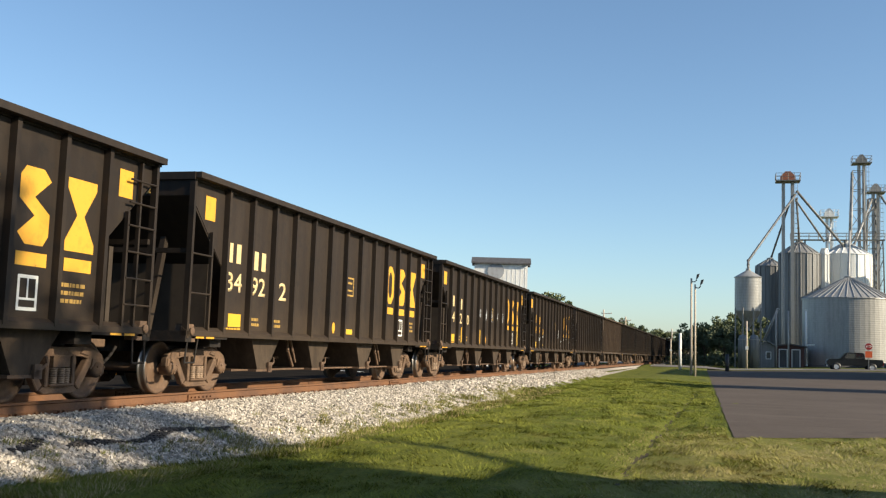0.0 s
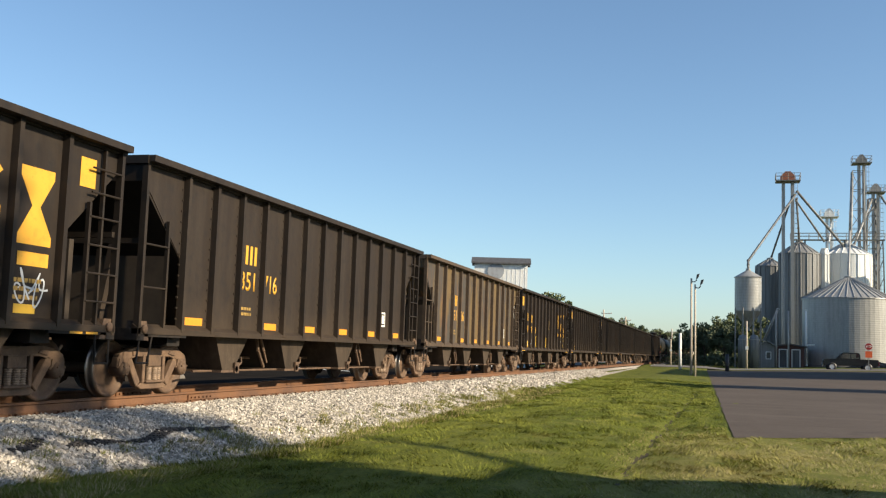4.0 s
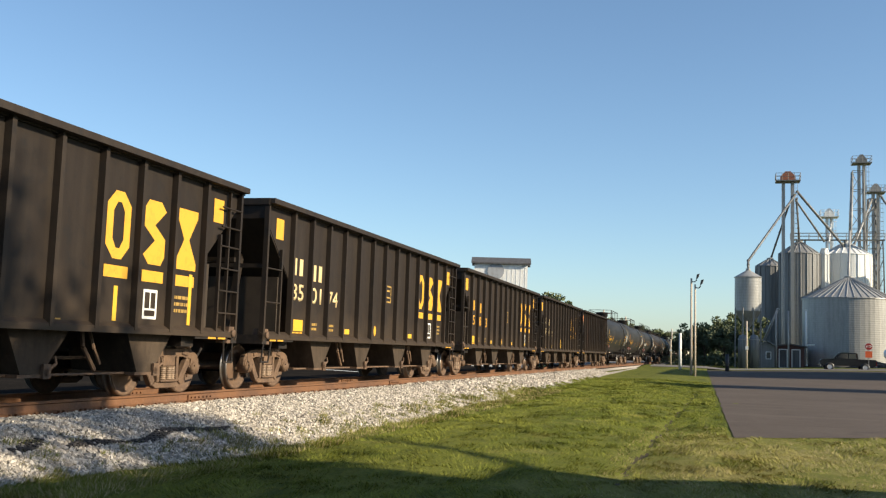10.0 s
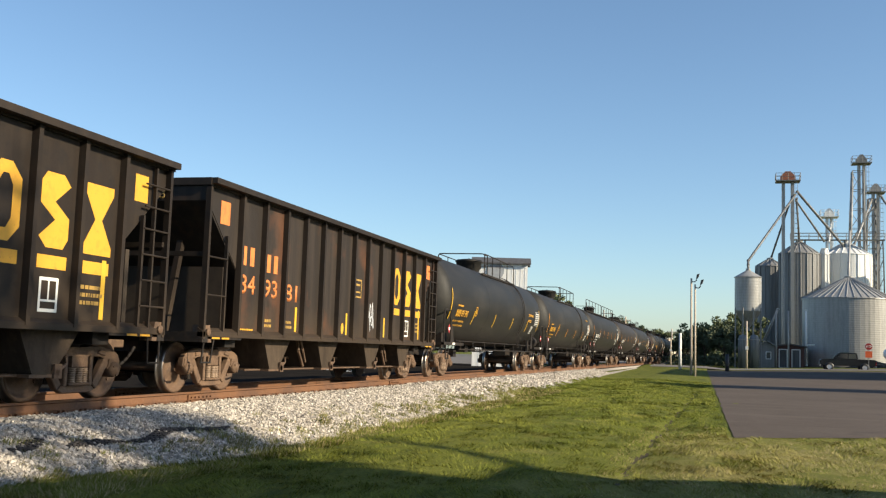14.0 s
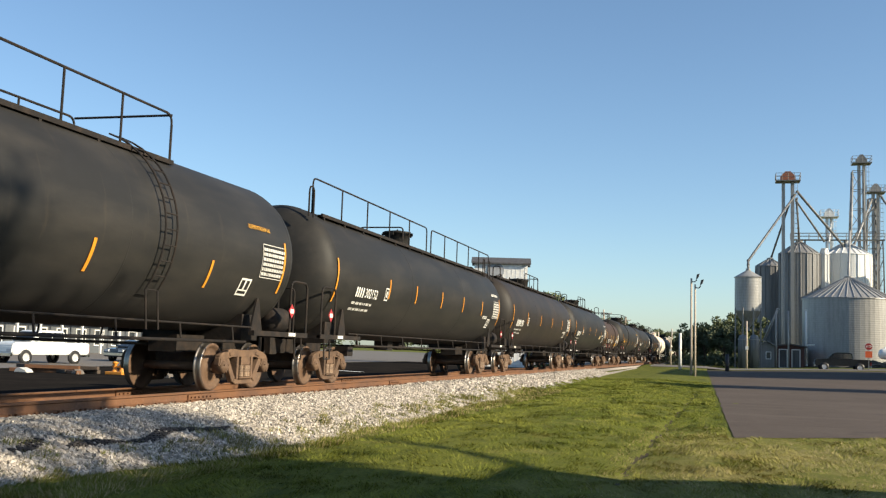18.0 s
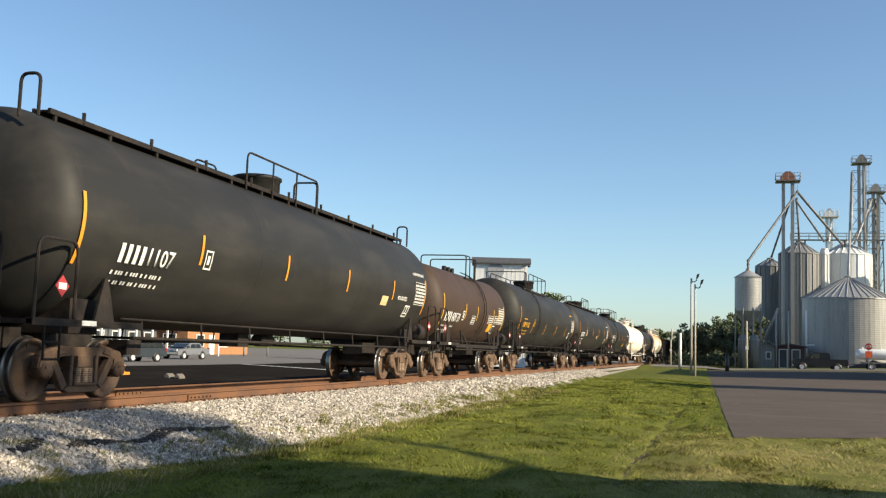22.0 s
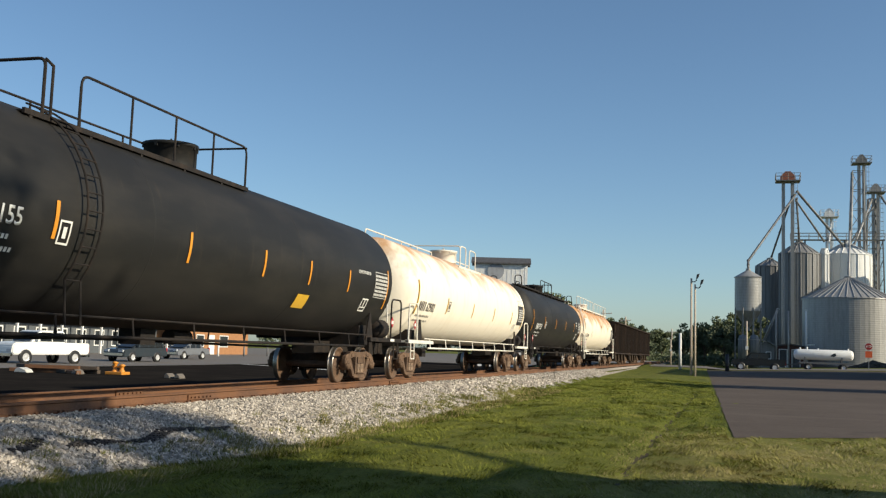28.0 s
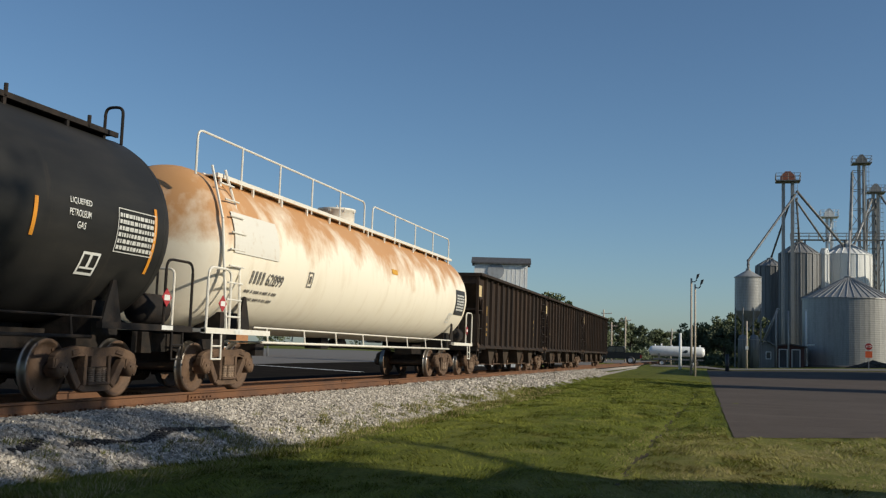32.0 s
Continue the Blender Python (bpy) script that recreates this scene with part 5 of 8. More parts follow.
def sheet(name, x0, x1, y0, y1, nx, ny, lift_by, mat, label, category, edge=0.0, seed=0, splay=0.0, near=0.0):
    """A thin slab that follows the ground."""
    bm = bmesh.new()
    grid = []
    for i in range(nx + 1):
        row = []
        for j in range(ny + 1):
            y = y0 + (y1 + splay * i / nx - y0) * j / ny
            xs = x0 + near * max(0.0, y1 - y)
            x = xs + (x1 - xs) * i / nx
            if edge and (i in (0, nx) or j in (0, ny)):
                x += edge * noise.noise((x * 1.3 + seed, y * 1.3, 0))
                y += edge * noise.noise((x * 1.3, y * 1.3 + seed, 5))
            row.append(bm.verts.new((x, y, ground_z(x, y) + lift_by)))
        grid.append(row)
    for i in range(nx):
        for j in range(ny):
            bm.faces.new((grid[i][j], grid[i + 1][j], grid[i + 1][j + 1], grid[i][j + 1])).smooth = True
    return solid(name, bm, mat, label, category, kind="structure")


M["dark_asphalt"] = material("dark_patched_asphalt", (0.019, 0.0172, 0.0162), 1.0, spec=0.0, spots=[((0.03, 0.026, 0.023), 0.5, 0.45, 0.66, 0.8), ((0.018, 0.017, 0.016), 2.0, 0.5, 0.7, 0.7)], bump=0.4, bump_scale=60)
sheet("parking_lot", 21.2, 108, -60, -10.5, 60, 80, 0.012, M["asphalt"], "worn grey asphalt parking lot beside the track", "parking lot", 0.08, 3, 1.5, 0.68)
sheet("road", 110.5, 121.5, -120, -3.0, 10, 60, 0.045, M["road"], "sun-bleached county road that crosses the track", "road", 0.2, 9)
sheet("road", 110.5, 121.5, 3.0, 60, 10, 40, 0.045, M["road"], "sun-bleached county road beyond the track", "road", 0.2, 19)
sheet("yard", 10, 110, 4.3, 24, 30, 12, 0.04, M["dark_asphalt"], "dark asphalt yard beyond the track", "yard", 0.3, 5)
sheet("yard", 10, 110, 24.4, 90, 30, 20, 0.045, M["road"], "pale concrete parking yard beyond the track", "yard", 0.3, 6)

sheet("yard", 122, 330, 5.0, 110, 30, 20, 0.045, M["road"], "pale gravel yard beyond the county road", "yard", 0.3, 8)

# the ballast bed and the stones that lie on it
bm = bmesh.new()
prof = [(-4.3, -0.75), (-3.3, -0.50), (-1.75, -0.215), (-1.3, -0.205), (1.3, -0.205), (1.8, -0.22), (4.4, -0.87)]
def toe(x):
    """How far out the ballast spreads, as a share of its full width."""
    return 0.84 + 0.16 * smooth(9, 13, x) - 0.06 * smooth(18, 30, x) - 0.20 * smooth(28, 95, x)


bx = [-60, -20] + [i * 1.0 for i in range(0, 120)] + [120, 160, 240, 400, 700, 1400]
grid = [[bm.verts.new((x, (y * toe(x) if j < 3 else y) + (0.35 * noise.noise((x * 0.35, 0, y)) if j in (0,) else 0), z + (0.0036 * (max(22, min(118, x)) - 22) * (0.9 if j == 0 else 0.5 if j == 1 else 0) if j < 2 else 0))) for j, (y, z) in enumerate(prof)] for x in bx]
for i in range(len(bx) - 1):
    for j in range(len(prof) - 1):
        f = bm.faces.new((grid[i][j], grid[i + 1][j], grid[i + 1][j + 1], grid[i][j + 1]))
        f.smooth, f.material_index = True, int(j >= 3)
M["dirty_bed"] = material("oil_dark_dirty_ballast", (0.060, 0.047, 0.037), 0.95, spec=0.1, spots=[((0.03, 0.024, 0.02), 6.0, 0.45, 0.65, 0.8), ((0.13, 0.105, 0.085), 18.0, 0.56, 0.72, 0.6)], bump=1.0, bump_scale=22)
ballast = solid("ballast_bed", bm, [M["ballast_bed"], M["dirty_bed"]], "pale crushed limestone ballast under the track", "ballast", kind="structure")


def ballast_z(y):
    for (a, za), (b, zb) in zip(prof, prof[1:]):
        if a <= y <= b:
            return za + (zb - za) * (y - a) / (b - a)
    return -0.8


def scatter_stones(name, n, xa, xb, ya, yb, size, mat, seed, label):
    rg = np.random.default_rng(seed)
    x = xa + (xb - xa) * rg.random(n) ** 1.5
    y0 = ya + (yb - ya) * rg.random(n)
    y = np.where(y0 < -1.75, y0 * np.array([toe(t) for t in x]), y0)
    s = size * (0.55 + 0.9 * rg.random(n))
    cube = np.array([(-1, -1, -1), (1, -1, -1), (1, 1, -1), (-1, 1, -1), (-1, -1, 1), (1, -1, 1), (1, 1, 1), (-1, 1, 1)], float)
    q = rg.normal(size=(n, 4))
    q /= np.linalg.norm(q, axis=1)[:, None]
    w, a, b, c = q.T
    R = np.stack([1 - 2 * (b * b + c * c), 2 * (a * b - c * w), 2 * (a * c + b * w), 2 * (a * b + c * w), 1 - 2 * (a * a + c * c), 2 * (b * c - a * w), 2 * (a * c - b * w), 2 * (b * c + a * w), 1 - 2 * (a * a + b * b)], -1).reshape(n, 3, 3)
    v = cube[None] * (0.55 + 0.5 * rg.random((n, 8, 1))) * (0.6 + 0.5 * rg.random((n, 1, 3))) * s[:, None, None]
    v = np.einsum("nij,nkj->nki", R, v)
    z = np.array([ballast_z(t) for t in y0]) + 0.0036 * np.clip(x - 22, 0, 96) * np.where(y0 < -3.3, 0.9, np.where(y0 < -1.75, 0.3, 0.0)) + 0.25 * s
    v += np.stack([x, y, z], -1)[:, None, :]
    quads = np.array([(0, 3, 2, 1), (4, 5, 6, 7), (0, 1, 5, 4), (1, 2, 6, 5), (2, 3, 7, 6), (3, 0, 4, 7)])
    f = (quads[None] + 8 * np.arange(n)[:, None, None]).reshape(-1, 4)
    ob = new(name, raw_mesh(name, v.reshape(-1, 3).tolist(), f.tolist(), mat))
    return tagged(ob, label, "gravel", kind="stuff")


M["stone"] = material("limestone_chips", (0.46, 0.415, 0.36), 0.9, spots=[((0.42, 0.37, 0.31), 5.0, 0.45, 0.65, 0.7)], bump=0.3, bump_scale=60)
isl = M["stone"].node_tree
geo, ramp = isl.nodes.new("ShaderNodeNewGeometry"), isl.nodes.new("ShaderNodeMapRange")
hue = isl.nodes.new("ShaderNodeHueSaturation")
ramp.inputs["To Min"].default_value, ramp.inputs["To Max"].default_value = 0.45, 1.3
isl.links.new(geo.outputs["Random Per Island"], ramp.inputs["Value"])
isl.links.new(ramp.outputs[0], hue.inputs["Value"])
isl.links.new(isl.nodes["Principled BSDF"].inputs["Base Color"].links[0].from_socket, hue.inputs["Color"])
isl.links.new(hue.outputs[0], isl.nodes["Principled BSDF"].inputs["Base Color"])
scatter_stones("ballast_stones", 52000, 6, 34, -3.75, -0.86, 0.024, M["stone"], 4, "loose pale limestone chips beside the rail")
scatter_stones("ballast_stones", 9000, 30, 75, -3.3, -0.86, 0.042, M["stone"], 5, "loose pale limestone chips along the rail")
M["dark_stone"] = material("oil_darkened_stones", (0.035, 0.03, 0.03), 0.8, spots=[((0.08, 0.07, 0.06), 6.0, 0.5, 0.7, 0.6)], bump=0.3, bump_scale=60)
scatter_stones("ballast_stones", 5000, 6, 40, -0.6, 0.6, 0.036, M["dark_stone"], 6, "oil-dark stones between the rails")

# rails, joint bars and ties
track = thing("railway_track", "rust-red steel rails on weathered timber ties", "railway track", kind="structure")
RAIL = [(-0.075, -0.18), (0.075, -0.18), (0.075, -0.168), (0.014, -0.145), (0.010, -0.05), (0.036, -0.035), (0.036, -0.006), (0.028, 0.0), (-0.028, 0.0), (-0.036, -0.006), (-0.036, -0.035), (-0.010, -0.05), (-0.014, -0.145), (-0.075, -0.168)]
for s in (-1, 1):
    bm = bmesh.new()
    for x0, x1 in ((-60, 17.2), (17.21, 29.0), (29.01, 60), (60.01, 1400)):
        prism(bm, [(s * 0.755 + a, b) for a, b in RAIL], x0, x1, "x")
    bm.normal_update()
    for f in bm.faces:
        if f.normal.z > 0.9 and f.calc_center_median().z > -0.01:
            f.material_index = 1
    part("rail", bm, [M["rail"], M["rail_top"]], track)
    for x in (17.2, 29.0, 60.0):
        bm = bmesh.new()
        for d in (-1, 1):
            box(bm, x - 0.45, x + 0.45, s * 0.755 + d * 0.028 - 0.016, s * 0.755 + d * 0.028 + 0.016, -0.145, -0.055)
            for k in (-0.36, -0.22, -0.08, 0.08, 0.22, 0.36):
                rod(bm, (x + k, s * 0.755 + d * 0.04, -0.10), (x + k, s * 0.755 + d * 0.075, -0.10), 0.018, 6)
        part("joint_bar", bm, M["rail"], track)
bm = bmesh.new()
box(bm, -0.115, 0.115, -1.3, 1.3, -0.36, -0.195)
bmesh.ops.bevel(bm, geom=bm.edges[:], offset=0.012, segments=1, affect="EDGES")
tie_mesh = mesh_of("tie", bm, M["tie"])
bm = bmesh.new()
box(bm, -0.09, 0.09, -0.17, 0.17, -0.196, -0.178)
for a in (-0.06, 0.06):
    for b in (-0.10, 0.10):
        box(bm, a - 0.012, a + 0.012, b - 0.02, b + 0.02, -0.18, -0.145)
plate_mesh = mesh_of("tie_plate", bm, M["rail"])
for i in range(150):
    x = -4 + i * 0.53
    t = part("tie", tie_mesh, None, track)
    t.location = (x, random.uniform(-0.06, 0.06), random.uniform(-0.012, 0.004))
    t.rotation_euler = (0, 0, random.uniform(-0.02, 0.02))
    if x < 45:
        for s in (-1, 1):
            p = part("tie_plate", plate_mesh, None, track)
            p.location = (x, s * 0.755, 0)


def dirt_patch(x, y, lx, ly, seed):
    """A spill of dark stones on the ballast."""
    rg = random.Random(seed)
    bm = bmesh.new()
    for i in range(int(520 * lx)):
        a, q = rg.uniform(0, 6.283), rg.random() ** 0.6
        px, py = x + lx * q * math.cos(a), y + ly * q * math.sin(a) + 0.12 * math.sin((x + lx * q * math.cos(a)) * 3)
        s = rg.uniform(0.010, 0.026)
        z = ballast_z(max(-4.2, min(-1.3, py / toe(px)))) + 0.02 + s * 0.5
        box(bm, px - s, px + s, py - s * rg.uniform(0.6, 1.2), py + s, z - 2 * s, z + s * rg.uniform(0.3, 0.9))
    tagged(new("dark_gravel_spill", mesh_of("dark_gravel_spill", bm, M["dark_stone"])), "dark oily stones spilled on pale ballast", "gravel", kind="stuff")


dirt_patch(13.0, -2.72, 1.5, 0.085, 1)
dirt_patch(11.2, -2.68, 0.45, 0.09, 2)
dirt_patch(10.3, -2.3, 0.4, 0.10, 3)


# ---- grass blades ----
def bed_z(x, y):
    """The surface of the ballast where it spreads over the verge."""
    u = y / toe(x)
    if u < -4.3:
        return -9.0
    return ballast_z(u) + 0.0036 * (max(22.0, min(118.0, x)) - 22.0) * (0.9 if u < -3.3 else 0.5)


def blades(name, n, xa, xb, ya, yb, height, mats, seed, label, keep):
    rg = np.random.default_rng(seed)
    x = xa + (xb - xa) * rg.random(n) ** 1.4
    y = ya + (yb - ya) * rg.random(n)
    ok = np.array([keep(a, b) for a, b in zip(x, y)])
    x, y = x[ok], y[ok]
    n = len(x)
    z = np.array([max(ground_z(a, b), bed_z(a, b)) for a, b in zip(x, y)]) - 0.008
    clump = np.array([noise.noise((a * 2.6, b * 4.2, 0)) + 0.6 * noise.noise((a * 0.7, b * 1.1, 5)) for a, b in zip(x, y)])
    swirl = np.array([noise.noise((a * 0.5, b * 0.9, 8)) for a, b in zip(x, y)])
    ang, lean = rg.random(n) * 6.283, rg.normal(size=(n, 2)) * 0.03 + 0.05 * np.stack([np.cos(6 * swirl), np.sin(6 * swirl)], -1)
    h, w = height * (0.45 + 0.8 * rg.random(n)) * np.clip(1.0 + 1.3 * clump, 0.35, 2.2), (0.004 + 0.005 * rg.random(n)) * np.maximum(1.0, x / 15)
    dx, dy = np.cos(ang) * w, np.sin(ang) * w
    v = np.stack([np.stack([x - dx, y - dy, z], -1), np.stack([x + dx, y + dy, z], -1), np.stack([x + lean[:, 0], y + lean[:, 1], z + h], -1)], 1)
    me = raw_mesh(name, v.reshape(-1, 3).tolist(), (np.arange(n)[:, None] * 3 + np.arange(3)).tolist(), mats)
    me.polygons.foreach_set("material_index", rg.integers(0, len(mats), n).astype(np.int32))
    return tagged(new(name, me), label, "grass", kind="stuff")


M["blade"] = grass_material("green_grass_blades", 0.85, 0.8, 0)
M["blade_light"] = grass_material("pale_grass_blades", 1.2, 0.8, 0)
M["blade_dry"] = material("straw_coloured_grass_blades", (0.36, 0.29, 0.14), 0.8, spots=[((0.2, 0.17, 0.07), 1.0, 0.45, 0.65, 0.8)])


def on_grass(x, y):
    edge = -3.45 * toe(x) + 0.5 * noise.noise((x * 0.7, y * 0.7, 1)) + 0.35 * noise.noise((x * 2.6, y * 2.6, 2))
    if abs(y - crack_y(x)) < 0.03 * crack_open(x):
        return False
    if y < -10.4 + 0.017 * (x - 21) and x > 21.15 + 0.68 * max(0.0, -10.5 - y):
        return False
    return y < edge


blades("grass_blades", 260000, 7.5, 62, -11.5, -2.0, 0.040, [M["blade"], M["blade_light"], M["blade"]], 1, "short mown green grass", on_grass)
blades("dry_grass_blades", 90000, 9.0, 24, -16.5, -8.6, 0.034, [M["blade"], M["blade_light"], M["blade_dry"]], 2, "short dry mown grass", on_grass)
blades("weeds", 80000, 8.0, 40, -4.4, -2.0, 0.07, [M["blade"], M["blade"], M["blade_dry"]], 3, "weeds along the edge of the ballast", lambda x, y: noise.noise((x * 1.5, y * 2.0, 4)) + 0.6 * noise.noise((x * 4, y * 4, 6)) + 0.8 * (-3.05 + 0.45 * (1 - smooth(10.5, 13.5, x)) + 0.45 * smooth(20, 34, x) - y) > 0.02)


# ---- grain elevator ----
M["galv"] = material("galvanised_corrugated_steel", (0.30, 0.296, 0.288), 0.42, 0.1, spec=0.5, spots=[((0.21, 0.208, 0.203), 0.8, 0.45, 0.65, 0.7, (3, 3, 0.3)), ((0.36, 0.354, 0.345), 3.0, 0.5, 0.7, 0.5)], jitter=0.1)
M["galv_dark"] = material("weathered_dark_steel", (0.22, 0.218, 0.215), 0.55, 0.0, spec=0.4, spots=[((0.15, 0.15, 0.15), 0.7, 0.45, 0.65, 0.8, (3, 3, 0.3)), ((0.24, 0.2, 0.16), 3.0, 0.6, 0.75, 0.5)], jitter=0.1)
M["white_steel"] = material("white_painted_steel", (0.72, 0.72, 0.70), 0.5, spots=[((0.5, 0.48, 0.44), 1.5, 0.5, 0.7, 0.5, (3, 3, 0.3))])
M["feed_blue"] = material("dull_blue_grey_steel", (0.16, 0.17, 0.18), 0.6, 0.2, spots=[((0.05, 0.055, 0.06), 0.9, 0.45, 0.65, 0.8, (3, 3, 0.3))])
M["frame_steel"] = material("grey_frame_steel", (0.15, 0.15, 0.15), 0.55, 0.2, spots=[((0.09, 0.08, 0.07), 2.0, 0.5, 0.7, 0.6)])


def bin_at(x, y, r, eave, apex, mat, label, rings=None, ribs=0, roof_ribs=36, z0=None, stiff=0):
    """A round corrugated bin: a wall in courses, a ribbed cone roof with a cap, stiffeners."""
    z0 = ground_z(x, y) if z0 is None else z0
    b = thing("grain_bin", label, "grain bin", "bins of the grain elevator")
    b.location = (x, y, z0)
    n = rings or max(4, int(eave / 1.12))
    bm = bmesh.new()
    pr = []
    for k in range(n):
        za, zb = eave * k / n, eave * (k + 1) / n
        for q in range(8):
            pr.append((r + 0.004 * (1 if q % 2 else -1), za + (zb - za) * q / 8))
    pr.append((r, eave))
    lathe(bm, pr, "z", 56, smooth=False)
    part("bin_wall", bm, mat, b)
    bm = bmesh.new()
    lathe(bm, [(r + 0.12, eave - 0.06), (r + 0.10, eave + 0.02), (0.55, apex - 0.3), (0.55, apex), (0.0, apex + 0.12)], "z", 56, smooth=False)
    part("bin_roof", bm, mat, b)
    for i in range(roof_ribs):
        a = 2 * math.pi * i / roof_ribs
        bm = bmesh.new()
        rod(bm, ((r + 0.1) * math.cos(a), (r + 0.1) * math.sin(a), eave + 0.05), (0.55 * math.cos(a), 0.55 * math.sin(a), apex - 0.26), 0.07, 4)
        part("roof_rib", bm, mat, b)
    for i in range(stiff):
        a = 2 * math.pi * i / stiff
        bm = bmesh.new()
        c, s = math.cos(a), math.sin(a)
        rod(bm, ((r + 0.06) * c, (r + 0.06) * s, 0), ((r + 0.06) * c, (r + 0.06) * s, eave), 0.075, 4)
        part("stiffener", bm, mat, b)
    bm = bmesh.new()
    lathe(bm, [(r + 0.25, -0.6), (r + 0.25, 0.15), (r, 0.15)], "z", 40)
    part("bin_base", bm, M["road"], b)
    return b


bin_at(150, -27.6, 6.1, 9.3, 12.6, M["galv"], "wide galvanised corrugated grain bin with a ribbed cone roof", roof_ribs=40)
bin_at(172, -22.7, 3.15, 18.0, 20.2, M["galv_dark"], "tall weathered steel grain bin", stiff=20, roof_ribs=20)
bin_at(181, -18.6, 2.35, 16.9, 18.4, M["galv_dark"], "tall dark grain bin behind the others", stiff=16, roof_ribs=16)
bin_at(172.5, -26.6, 0.6, 18.0, 18.9, M["white_steel"], "slim white storage tube", stiff=8, roof_ribs=8)
bin_at(178, -30.5, 3.95, 18.2, 20.6, M["white_steel"], "tall pale grain bin with upright stiffeners", stiff=18, roof_ribs=24)

# two unseen bins, added to shade the lower bin walls and the sheds
bin_at(169, -46.5, 5.2, 19.5, 22.5, M["galv"], "large galvanised bin out of view, added to shade the tall bins", roof_ribs=24)
bin_at(134.5, -43.5, 6.5, 18.0, 21.0, M["galv"], "large galvanised bin out of view, added to shade the hopper bin and sheds", roof_ribs=24)

# raised hopper bin on legs over a loading shed
hb = thing("hopper_bin", "small galvanised hopper bin raised on steel legs", "grain bin", "bins of the grain elevator")
hb.location = (135, -13.77, ground_z(135, -13.77))
hz = -ground_z(135, -13.77)
bm = bmesh.new()
pr = []
for k in range(24):
    pr.append((1.66 + 0.004 * (1 if k % 2 else -1), hz + 7.1 + 4.4 * k / 24))
lathe(bm, pr + [(1.68, hz + 11.5)], "z", 40, smooth=False)
part("bin_wall", bm, M["galv"], hb)
bm = bmesh.new()
lathe(bm, [(1.8, hz + 11.45), (0.3, hz + 12.35), (0.3, hz + 12.6), (0.0, hz + 12.65)], "z", 40, smooth=False)
part("bin_roof", bm, M["galv"], hb)
bm = bmesh.new()
lathe(bm, [(1.66, hz + 7.1), (0.3, hz + 5.0), (0.3, hz + 4.6)], "z", 40, smooth=False)
part("hopper_cone", bm, M["galv_dark"], hb)
for i in range(8):
    a = math.pi * (i + 0.5) / 4
    bm = bmesh.new()
    rod(bm, (1.68 * math.cos(a), 1.68 * math.sin(a), 0), (1.68 * math.cos(a), 1.68 * math.sin(a), hz + 7.5), 0.09, 6)
    part("leg", bm, M["galv_dark"], hb)
for k in range(2):
    b2 = thing("feed_tank", "small blue-grey feed tank under the raised bin", "tank", "bins of the grain elevator")
    b2.location = (133.2, -13.15 - 1.35 * k, ground_z(133, -13.5))
    bm = bmesh.new()
    lathe(bm, [(0.0, 0.0), (0.62, 0.0), (0.62, 3.6), (0.45, 4.1), (0.0, 4.25)], "z", 20)
    part("tank_body", bm, M["feed_blue"], b2)
    bm = bmesh.new()
    lathe(bm, [(0.64, 3.55), (0.66, 3.6), (0.64, 3.65)], "z", 20)
    part("band", bm, M["galv_dark"], b2)


